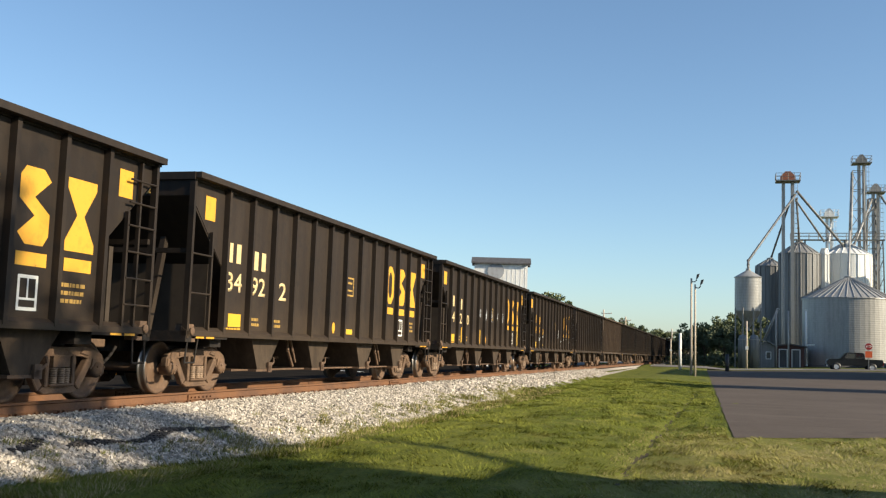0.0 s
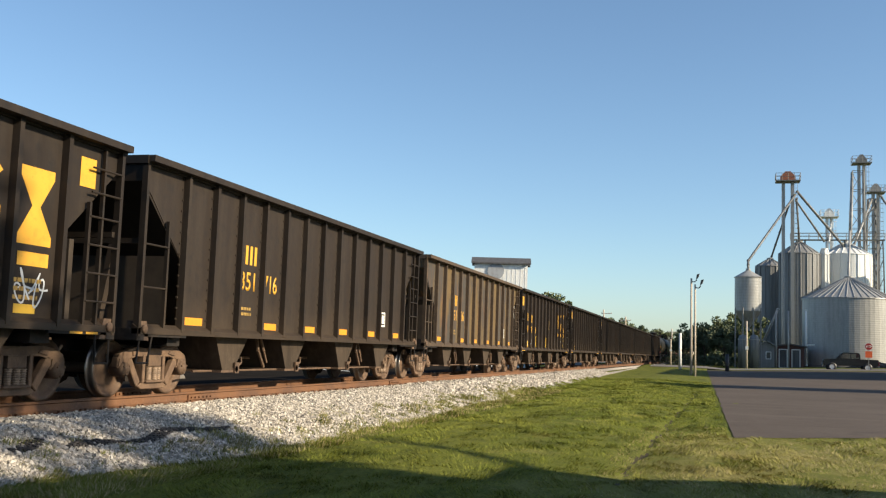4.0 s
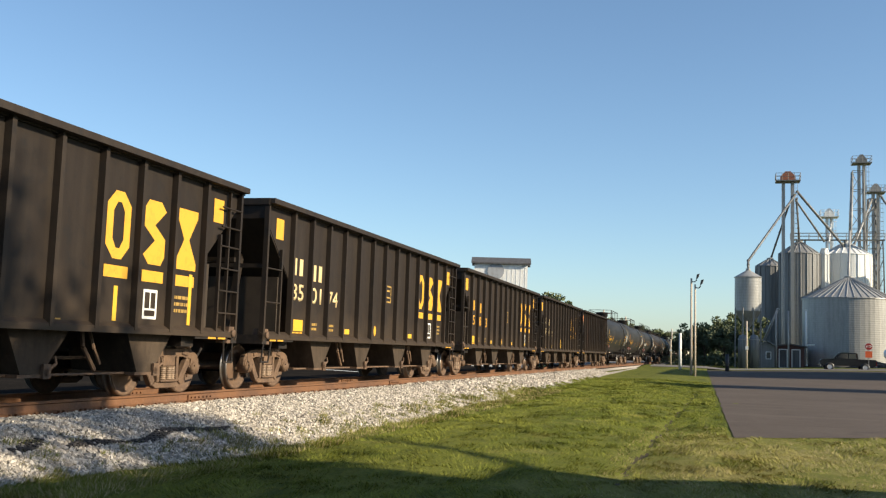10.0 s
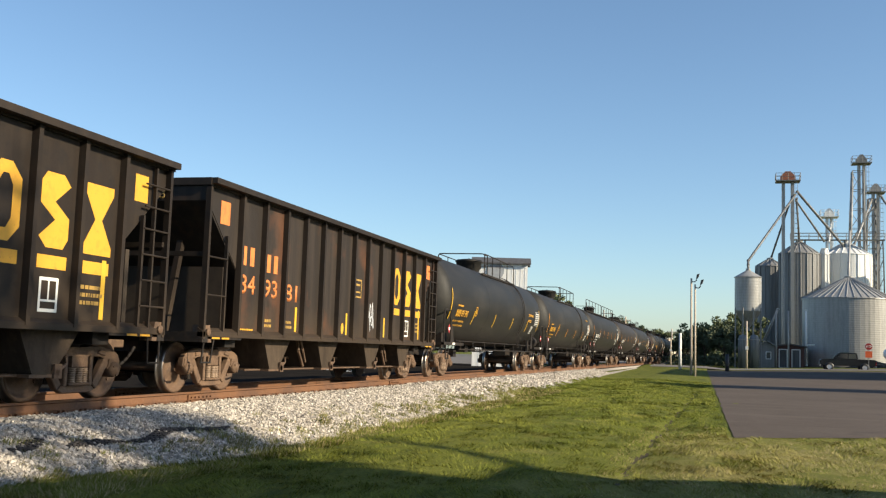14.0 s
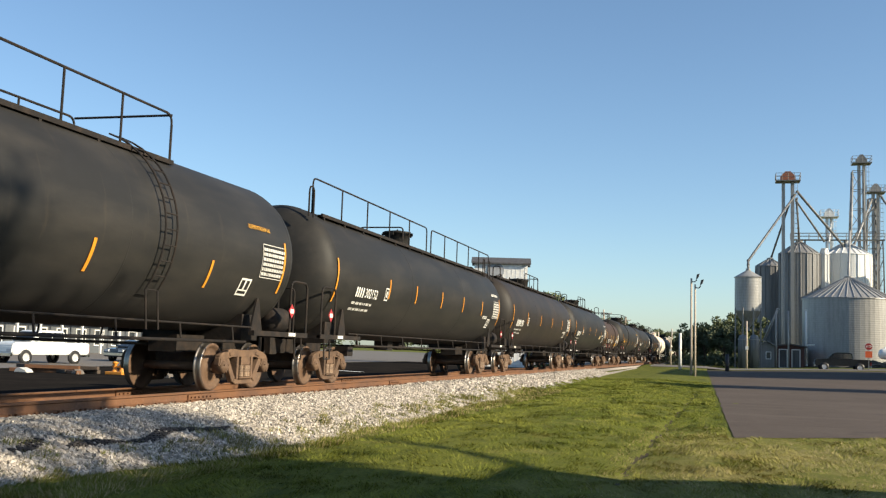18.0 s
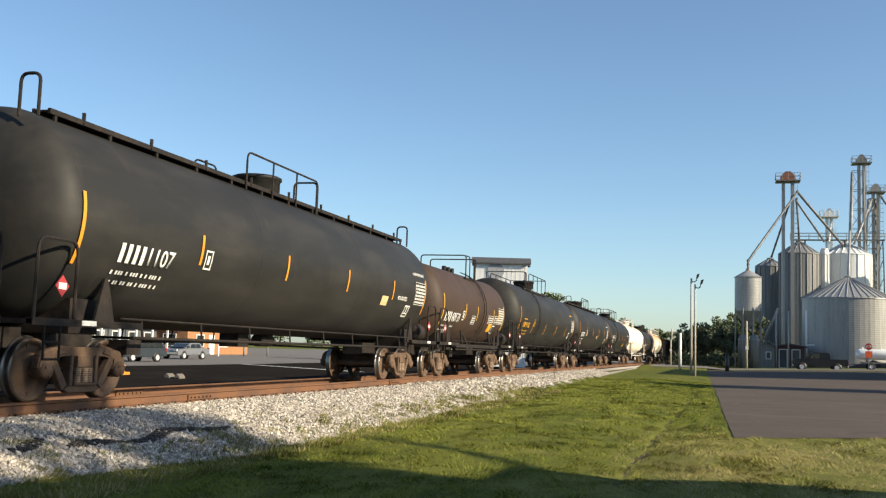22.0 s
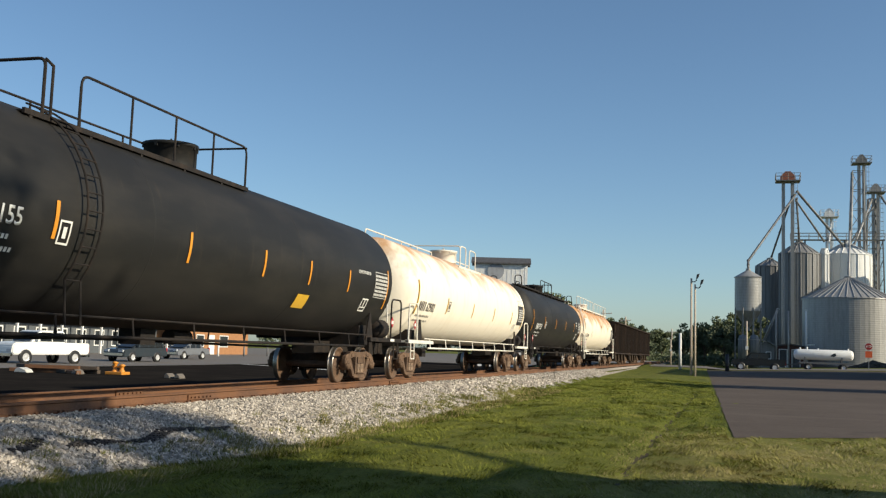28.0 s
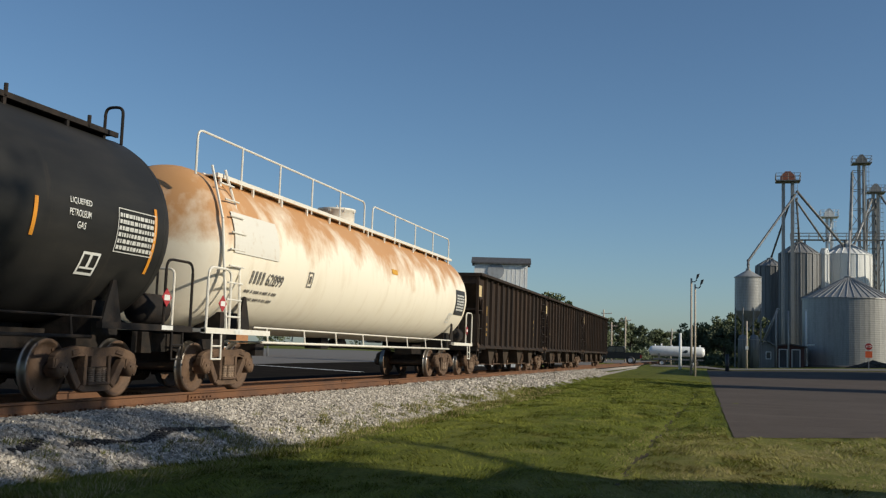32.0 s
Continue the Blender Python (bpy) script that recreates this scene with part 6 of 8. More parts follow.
def leg_tower(x, y, z, gap, mat, label, head, trim=None, lattice=0.0):
    """A bucket elevator: two casings, a head with a railed platform, a ladder and, if wanted, a lattice mast round it."""
    g, trim = ground_z(x, y), trim or M["frame_steel"]
    t = thing("bucket_elevator", label, "elevator", "legs of the grain elevator")
    t.location = (x, y, g)
    h = z - g
    for k in (-0.5, 0.5):
        bm = bmesh.new()
        box(bm, -0.25, 0.25, k * gap - 0.25, k * gap + 0.25, 0, h)
        for q in range(int(h / 2.4)):
            box(bm, -0.28, 0.28, k * gap - 0.28, k * gap + 0.28, 2.4 * q, 2.4 * q + 0.1)
        part("leg_casing", bm, mat, t)
    bm = bmesh.new()
    prism(bm, [(-0.5 * gap - 0.45, h), (0.5 * gap + 0.45, h), (0.5 * gap + 0.45, h + 0.7), (0.3 * gap, h + 1.5), (-0.3 * gap, h + 1.5), (-0.5 * gap - 0.45, h + 0.7)], -0.45, 0.45, "x")
    part("head_house", bm, head, t)
    bm = bmesh.new()
    w = 0.5 * gap + 1.15
    box(bm, -1.3, 1.3, -w, w, h - 0.16, h)
    part("head_platform", bm, trim, t)
    bm = bmesh.new()
    for zz in (0.55, 1.1):
        for p, q in (((-1.3, -w), (1.3, -w)), ((1.3, -w), (1.3, w)), ((1.3, w), (-1.3, w)), ((-1.3, w), (-1.3, -w))):
            rod(bm, (*p, h + zz), (*q, h + zz), 0.035, 5)
    for a in (-1.3, 0, 1.3):
        for b in (-w, -w / 2, 0, w / 2, w):
            if abs(a) == 1.3 or abs(b) == w:
                rod(bm, (a, b, h), (a, b, h + 1.1), 0.035, 5)
    part("platform_railing", bm, trim, t)
    bm = bmesh.new()
    for b in (-0.2, 0.2):
        rod(bm, (-0.45, -gap * 0.5 - 0.55 + b, 0.5), (-0.45, -gap * 0.5 - 0.55 + b, h), 0.03, 5)
    for q in range(int(h / 0.8)):
        rod(bm, (-0.45, -gap * 0.5 - 0.75, 0.8 * q + 0.6), (-0.45, -gap * 0.5 - 0.35, 0.8 * q + 0.6), 0.025, 5)
        if q % 2:
            rod(bm, (-0.9, -gap * 0.5 - 0.85, 0.8 * q + 0.6), (-0.9, -gap * 0.5 - 0.25, 0.8 * q + 0.6), 0.03, 5)
    part("caged_ladder", bm, trim, t)
    if lattice:
        bm = bmesh.new()
        c = [(-lattice, -lattice + 0.9), (lattice, -lattice + 0.9), (lattice, lattice + 0.9), (-lattice, lattice + 0.9)]
        for a, b in c:
            rod(bm, (a * 1.25, b * 1.25, 0), (a * 0.7, b * 0.7, h * 0.96), 0.09, 5)
        nq = 10
        for q in range(nq):
            k0, k1 = 1.25 - 0.55 * q / nq, 1.25 - 0.55 * (q + 1) / nq
            for i in range(4):
                p, r = c[i], c[(i + 1) % 4]
                rod(bm, (p[0] * k0, p[1] * k0, h * 0.96 * q / nq), (r[0] * k1, r[1] * k1, h * 0.96 * (q + 1) / nq), 0.05, 4)
                rod(bm, (p[0] * k1, p[1] * k1, h * 0.96 * (q + 1) / nq), (r[0] * k1, r[1] * k1, h * 0.96 * (q + 1) / nq), 0.05, 4)
        part("lattice_mast", bm, trim, t)
    return t


M["red_paint"] = material("faded_red_paint", (0.30, 0.10, 0.055), 0.6, spots=[((0.20, 0.17, 0.15), 1.6, 0.5, 0.7, 0.6)])
leg_tower(165, -20.5, 29.1, 1.35, M["galv"], "tall galvanised bucket elevator with a red head and railed platform", M["red_paint"])
leg_tower(185, -33.85, 35.5, 0.8, M["galv"], "tallest bucket elevator leg with a lattice mast", M["galv_dark"], lattice=1.3)
leg_tower(190, -36.8, 31.2, 0.8, M["galv"], "galvanised bucket elevator leg beside the bins", M["galv"], lattice=0.9)
leg_tower(190, -29.05, 26.8, 0.7, M["white_steel"], "white bucket elevator leg with a white head", M["white_steel"], M["white_steel"])


def spout(name, label, a, b, r=0.16, mat="frame_steel", flanges=True):
    bm = bmesh.new()
    rod(bm, a, b, r, 8)
    if flanges:
        a, b = Vector(a), Vector(b)
        n = max(2, int((b - a).length / 3))
        d = (b - a).normalized() * 0.08
        for i in range(n + 1):
            p = a + (b - a) * i / n
            rod(bm, p - d, p + d, r * 1.25, 8)
    return solid(name, bm, M[mat], label, "grain spout", "spouts of the grain elevator")


SP = "sloping steel grain spout between the elevator and a bin"
spout("grain_spout", SP, (165, -21.6, 26.9), (136, -13.8, 13.7))
spout("grain_spout", SP, (136, -13.8, 13.75), (135, -13.77, 12.5), 0.16)
spout("grain_spout", SP, (165, -20.6, 25.1), (178, -18.7, 18.4))
spout("grain_spout", SP, (165, -21.8, 26.3), (172, -22.7, 20.2))
spout("grain_spout", SP, (165, -21.9, 27.4), (177, -30.6, 19.4), 0.2)
spout("grain_spout", SP, (165, -21.7, 26.0), (172, -26.5, 20.4))
spout("grain_spout", SP, (185, -32.4, 33.5), (178, -31.2, 20.2), 0.2, "galv")
spout("grain_spout", SP, (190, -36.2, 30.0), (178, -31.6, 20.0), 0.2, "galv")
spout("grain_spout", SP, (190, -36.6, 29.0), (186, -31.5, 20.5), 0.16, "galv")
spout("grain_spout", SP, (190, -37.6, 30.6), (184, -41.5, 22.0), 0.2, "galv")
spout("grain_spout", SP, (190, -29.4, 25.8), (172.6, -27.3, 20.3), 0.14, "white_steel")
spout("grain_spout", SP, (160, -29.0, 20.5), (151, -27.7, 12.7), 0.16, "galv")
spout("grain_spout", SP, (143.4, -21.5, 0.4), (143.4, -21.5, 7.8), 0.13, "white_steel")
spout("grain_spout", SP, (143.4, -21.5, 3.1), (143.4, -22.5, 3.15), 0.10, "white_steel")
spout("grain_spout", "sloping unloading auger beside the sheds", (139.2, -15.9, 3.5), (138, -17.6, 7.6), 0.16, "galv")

cw = thing("catwalk", "steel catwalk with handrails over the bins", "catwalk")
cw.location = (176, -22, 21.2)
bm = bmesh.new()
box(bm, -0.5, 0.5, -14.2, 0.4, -0.25, -0.1)
part("deck", bm, M["frame_steel"], cw)
for xx in (-0.5, 0.5):
    bm = bmesh.new()
    for z in (0.45, 0.95):
        rod(bm, (xx, -14.2, z), (xx, 0.4, z), 0.04, 5)
    for i in range(11):
        rod(bm, (xx, -14.2 + 1.46 * i, -0.1), (xx, -14.2 + 1.46 * i, 0.95), 0.04, 5)
    part("handrail", bm, M["frame_steel"], cw)
for yy in (-1.5, -8.5, -13.5):
    bm = bmesh.new()
    for d in (-0.4, 0.4):
        rod(bm, (0, yy + d, -0.2), (0, yy + d * 2.2, -21.5), 0.12, 5)
    for q in range(7):
        rod(bm, (0, yy - 0.4 - 0.07 * q, -0.2 - 3 * q), (0, yy + 0.4 + 0.07 * (q + 1), -3.2 - 3 * q), 0.06, 4)
    part("support_post", bm, M["frame_steel"], cw)

# low sheds and frames at the foot of the bins
M["shed_dark"] = material("dark_corrugated_siding", (0.10, 0.10, 0.105), 0.7, 0.2, spots=[((0.06, 0.055, 0.055), 1.0, 0.45, 0.65, 0.8, (4, 4, 0.3)), ((0.17, 0.11, 0.08), 2.5, 0.6, 0.75, 0.6)])
M["pane"] = material("dark_window_glass", (0.03, 0.035, 0.04), 0.08, 0.0, spec=0.8)
M["red_brown"] = material("red_brown_siding", (0.085, 0.035, 0.027), 0.75, spots=[((0.05, 0.026, 0.02), 1.5, 0.45, 0.7, 0.7)])
M["white_siding"] = material("weathered_white_siding", (0.80, 0.79, 0.76), 0.65, spots=[((0.66, 0.65, 0.62), 0.8, 0.45, 0.68, 0.8, (4, 4, 0.4)), ((0.30, 0.27, 0.24), 2.5, 0.62, 0.78, 0.6)], bump=0.1)


def hall(name, x0, x1, y0, y1, h, rise, wall, roof, label, category, z0=None, axis="x", ribs=0.0, openings=()):
    """A gabled building: walls, two roof slopes with overhang, corrugation ribs, windows and doors as (face, u0, u1, v0, v1, kind)."""
    z0 = ground_z(0.5 * (x0 + x1), 0.5 * (y0 + y1)) if z0 is None else z0
    t = thing(name, label, category)
    t.location = (x0, y0, z0)
    lx, ly = x1 - x0, y1 - y0
    for face, p in (("north", (0, lx, ly - 0.2, ly)), ("south", (0, lx, 0, 0.2))):
        bm = bmesh.new()
        if axis == "x":
            box(bm, *p, -0.6, h)
        else:
            prism(bm, [(0, -0.6), (lx, -0.6), (lx, h), (lx / 2, h + rise), (0, h)], p[2], p[3])
        w = part("wall", bm, wall, t)
        if ribs:
            bm = bmesh.new()
            for i in range(int(lx / ribs)):
                yy = -0.02 if face == "south" else ly
                box(bm, i * ribs, i * ribs + 0.06, yy, yy + 0.02, 0, h)
            tagged(part("siding_ribs", bm, wall, w), kind="stuff")
    for xa, xb in ((0, 0.2), (lx - 0.2, lx)):
        bm = bmesh.new()
        if axis == "x":
            prism(bm, [(0.2, -0.6), (ly - 0.2, -0.6), (ly - 0.2, h), (ly / 2, h + rise), (0.2, h)], xa, xb, "x")
        else:
            box(bm, xa, xb, 0.2, ly - 0.2, -0.6, h)
        w = part("wall", bm, wall, t)
        if ribs:
            bm = bmesh.new()
            for i in range(int(ly / ribs)):
                xx = -0.02 if xa == 0 else lx
                box(bm, xx, xx + 0.02, 0.2 + i * ribs, 0.26 + i * ribs, 0, h)
            tagged(part("siding_ribs", bm, wall, w), kind="stuff")
    for s in (0, 1):
        bm = bmesh.new()
        if axis == "x":
            e, m = (-0.35, ly / 2) if s == 0 else (ly + 0.35, ly / 2)
            k = rise / (ly / 2)
            prism(bm, [(e, h - 0.35 * k + 0.02), (m, h + rise + 0.02), (m, h + rise + 0.16), (e, h - 0.35 * k + 0.16)], -0.35, lx + 0.35, "x")
        else:
            e, m = (-0.35, lx / 2) if s == 0 else (lx + 0.35, lx / 2)
            k = rise / (lx / 2)
            prism(bm, [(e, h - 0.35 * k + 0.02), (m, h + rise + 0.02), (m, h + rise + 0.16), (e, h - 0.35 * k + 0.16)], -0.35, ly + 0.35)
        part("roof", bm, roof, t)
    for face, u0, u1, v0, v1, what in openings:
        mat = M["pane"] if what == "window" else M["white_siding"] if what == "door" else M["shed_dark"]
        bm, bf = bmesh.new(), bmesh.new()
        if face == "south":
            box(bm, u0, u1, -0.03, 0.0, v0, v1)
            for a, b, c, d in ((u0 - 0.1, u1 + 0.1, v1, v1 + 0.1), (u0 - 0.1, u1 + 0.1, v0 - 0.1, v0), (u0 - 0.1, u0, v0, v1), (u1, u1 + 0.1, v0, v1)):
                box(bf, a, b, -0.07, -0.001, c, d)
        else:
            box(bm, -0.03, 0.0, u0, u1, v0, v1)
            for a, b, c, d in ((u0 - 0.1, u1 + 0.1, v1, v1 + 0.1), (u0 - 0.1, u1 + 0.1, v0 - 0.1, v0), (u0 - 0.1, u0, v0, v1), (u1, u1 + 0.1, v0, v1)):
                box(bf, -0.07, -0.001, a, b, c, d)
        w = part("window" if what == "window" else "door", bm, mat, t)
        part("frame", bf, M["white_siding"], w)
    return t


hall("scale_house", 138.5, 142, -17.2, -15.4, 2.9, 0.5, M["galv_dark"], M["galv_dark"], "small grey steel scale house with one window", "shed", axis="x", openings=(("west", 0.5, 1.0, 1.2, 2.0, "window"),))
hall("pit_shed", 140, 148, -21.0, -17.3, 2.7, 0.3, M["red_brown"], M["shed_dark"], "dark red-brown receiving shed between the bins", "shed", axis="x", openings=(("west", 0.6, 1.5, 0.0, 2.3, "gap"), ("west", 2.2, 3.1, 0.0, 2.3, "gap")))
for yy in (-17.35, -18.85):
    bm = bmesh.new()
    rod(bm, (137.4, yy, ground_z(137, yy) - 0.3), (137.4, yy, 7.4), 0.11, 8)
    solid("steel_post", bm, M["galv"], "grey steel post at the receiving shed", "post", "posts at the receiving shed")
oe = hall("old_elevator", 100, 102.6, 8.55, 13.9, 10.5, 0.5, M["white_siding"], M["shed_dark"], "old white grain elevator tower with a grey stain and dark roof", "elevator building", axis="y", ribs=0.45)
bm = bmesh.new()
prism(bm, [(11.75 + 0.85 * math.cos(i * math.pi / 9), 9.0 + 0.8 * math.sin(i * math.pi / 9) * (1.0 if i < 10 else 1.1)) for i in range(18)], 99.93, 99.97, "x")
rs = solid("round_sign", bm, material("faded_grey_sign", (0.34, 0.35, 0.37), 0.7, spots=[((0.25, 0.25, 0.26), 2.0, 0.45, 0.65, 0.8)]), "faded round grey stain-like sign on the old elevator wall", "sign")
rs.matrix_world = Matrix.Translation((100, 8.4, 0)) @ Matrix.Rotation(radians(12), 4, "Z") @ Matrix.Translation((-100, -8.4, 0))
oe.rotation_euler = (0, 0, radians(12))


# ---- poles, posts, signs ----
M["pole_wood"] = material("silvered_pole_timber", (0.52, 0.44, 0.35), 0.85, spots=[((0.34, 0.28, 0.22), 3.0, 0.45, 0.65, 0.8, (6, 6, 0.4))], bump=0.3, bump_scale=20)
M["lamp_black"] = material("black_lamp_housing", (0.02, 0.02, 0.022), 0.45)
M["lens"] = material("lamp_lens", (0.5, 0.52, 0.55), 0.1, spec=0.8)


def flood_pole(x, y, h, r, turn, label):
    z = ground_z(x, y)
    p = thing("light_pole", label, "light pole", "light poles by the lot")
    p.location = (x, y, z)
    bm = bmesh.new()
    rod(bm, (0, 0, -0.3), (0.03, 0.05, h), r, 12, r * 0.72)
    part("pole", bm, M["pole_wood"], p)
    bm = bmesh.new()
    pipe(bm, [(0, 0, h - 0.25), (-0.1, -0.22, h - 0.28), (-0.1, -0.36, h - 0.12)], 0.04)
    part("bracket", bm, M["lamp_black"], p)
    bm = bmesh.new()
    prism(bm, [(-0.30, h - 0.1), (-0.46, h + 0.05), (-0.56, h + 0.36), (-0.36, h + 0.30)], -0.28, 0.12, "x")
    part("lamp_head", bm, M["lamp_black"], p)
    bm = bmesh.new()
    prism(bm, [(-0.49, h + 0.08), (-0.465, h + 0.06), (-0.555, h + 0.33), (-0.58, h + 0.33)], -0.22, 0.06, "x")
    part("lens", bm, M["lens"], p)
    return p


flood_pole(80.0, -8.15, 7.45, 0.10, 0, "tall weathered timber light pole with a black floodlight")
flood_pole(76.3, -8.52, 6.75, 0.085, 0, "weathered timber light pole with a black floodlight")


def plain_post(name, x, y, z1, r, mat, label, category, group="", lean=0.0, arms=()):
    z = ground_z(x, y)
    p = thing(name, label, category, group)
    p.location = (x, y, z)
    bm = bmesh.new()
    rod(bm, (0, 0, -0.3), (0, lean, z1 - z), r, 10, r * 0.8)
    part("post", bm, mat, p)
    for zz, w in arms:
        bm = bmesh.new()
        box(bm, -0.08, 0.08, -w, w, zz - z - 0.08, zz - z + 0.08)
        for k in (-1, -0.5, 0.5, 1):
            rod(bm, (0, k * w * 0.95, zz - z + 0.05), (0, k * w * 0.95, zz - z + 0.3), 0.06, 6)
        part("crossarm", bm, mat, p)
    return p


plain_post("white_marker_post", 104, -6.45, 3.35, 0.16, M["white_steel"], "slim white marker post by the track", "post")
plain_post("utility_pole", 128, -4.45, 3.1, 0.10, M["pole_wood"], "grey signal post with a small white lamp", "pole")
bm = bmesh.new()
rod(bm, (127.75, -4.45, 1.75), (127.95, -4.45, 1.75), 0.16, 10)
solid("signal_lamp", bm, M["white_steel"], "small white lamp on the signal post", "lamp")
plain_post("utility_pole", 126, -13.4, 5.5, 0.11, M["pole_wood"], "slim grey utility pole with a white meter box", "pole")
bm = bmesh.new()
box(bm, 125.75, 125.9, -13.6, -13.25, 2.1, 2.5)
solid("meter_box", bm, M["white_steel"], "small white meter box on the utility pole", "box")
plain_post("bollard", 104, -11.0, 1.4, 0.22, M["lamp_black"], "short dark post at the edge of the road", "post")
for x, y, z1, ln in ((235, 15.0, 11.3, 0.7), (240, 14.2, 8.6, 0.1), (235, 10.6, 9.8, 0.0), (300, 3.0, 9.0, 0.0)):
    plain_post("utility_pole", x, y, z1, 0.2, M["pole_wood"], "tall far timber utility pole with a crossarm", "pole", "far utility poles", ln, ((z1 - 0.9, 1.2),))

ss = thing("stop_sign", "red octagonal stop sign over a square orange sign", "stop sign")
ss.location = (113.5, -25.3, ground_z(113.5, -25.3))
sz = 2.70 - ground_z(113.5, -25.3)
bm = bmesh.new()
box(bm, 0, 0.05, -0.03, 0.03, -0.3, sz + 0.35)
part("post", bm, M["galv"], ss)
bm = bmesh.new()
prism(bm, [(0.40 * math.cos(math.pi / 8 + i * math.pi / 4), sz + 0.40 * math.sin(math.pi / 8 + i * math.pi / 4)) for i in range(8)], -0.045, -0.03, "x")
part("rim", bm, M["white_steel"], ss)
bm = bmesh.new()
prism(bm, [(0.37 * math.cos(math.pi / 8 + i * math.pi / 4), sz + 0.37 * math.sin(math.pi / 8 + i * math.pi / 4)) for i in range(8)], -0.060, -0.047, "x")
oct_plate = part("plate", bm, M["red_sign"], ss, "red octagonal plate")
bm = lift(letters("STOP", 0.22, 0.56, 0.01))
for v in bm.verts:
    v.co = Vector((-0.062 - v.co.z, 0.28 - v.co.x, sz - 0.11 + v.co.y))
part("word", bm, M["white_letter"], oct_plate)
bm = bmesh.new()
box(bm, -0.05, -0.03, -0.34, 0.34, sz - 1.15, sz - 0.48)
part("lower_plate", bm, material("orange_red_plate", (0.75, 0.13, 0.04), 0.5, spots=[((0.6, 0.1, 0.03), 4.0, 0.5, 0.7, 0.5)]), ss, "orange-red square plate")

# a heap of soil behind the sign
bm = bmesh.new()
for i in range(90):
    a, q = random.uniform(0, 6.283), random.random() ** 0.7
    px, py, s = 136 + 1.6 * q * math.cos(a), -28.8 + 3.0 * q * math.sin(a), random.uniform(0.25, 0.5)
    hh = 0.9 * (1 - q) + 0.1
    gz = ground_z(px, py)
    lathe(bm, [(s * 1.5, gz - 0.3), (s, gz + hh * 0.7), (0.0, gz + hh)], "z", 7, (px, py, 0), smooth=False)
solid("soil_mound", bm, material("dark_soil", (0.05, 0.04, 0.032), 0.95, spots=[((0.09, 0.07, 0.05), 3.0, 0.45, 0.7, 0.7)], bump=0.6), "low heap of dark soil by the bin", "soil mound")


# ---- vehicles ----
M["tyre"] = material("black_tyre_rubber", (0.02, 0.02, 0.02), 0.85, spots=[((0.05, 0.045, 0.04), 6.0, 0.5, 0.7, 0.6)])
M["rim"] = material("alloy_rim", (0.62, 0.62, 0.62), 0.35, 0.4)
M["glass"] = material("tinted_car_glass", (0.02, 0.024, 0.028), 0.05, spec=0.9)
M["chrome"] = material("chrome", (0.75, 0.75, 0.75), 0.12, 1.0)
M["tail_red"] = material("red_lamp_glass", (0.5, 0.02, 0.02), 0.2)
M["car_black"] = material("black_car_lacquer", (0.010, 0.010, 0.011), 0.3, spots=[((0.03, 0.028, 0.026), 3.0, 0.5, 0.7, 0.5)])
M["car_white"] = material("white_car_lacquer", (0.78, 0.78, 0.76), 0.25, spots=[((0.6, 0.58, 0.55), 2.0, 0.5, 0.7, 0.4)])
M["car_slate"] = material("dark_slate_car_lacquer", (0.035, 0.045, 0.055), 0.2, spots=[((0.05, 0.05, 0.05), 3.0, 0.5, 0.7, 0.5)])
M["car_grey"] = material("grey_car_lacquer", (0.16, 0.17, 0.19), 0.22, spots=[((0.12, 0.12, 0.13), 3.0, 0.5, 0.7, 0.5)])


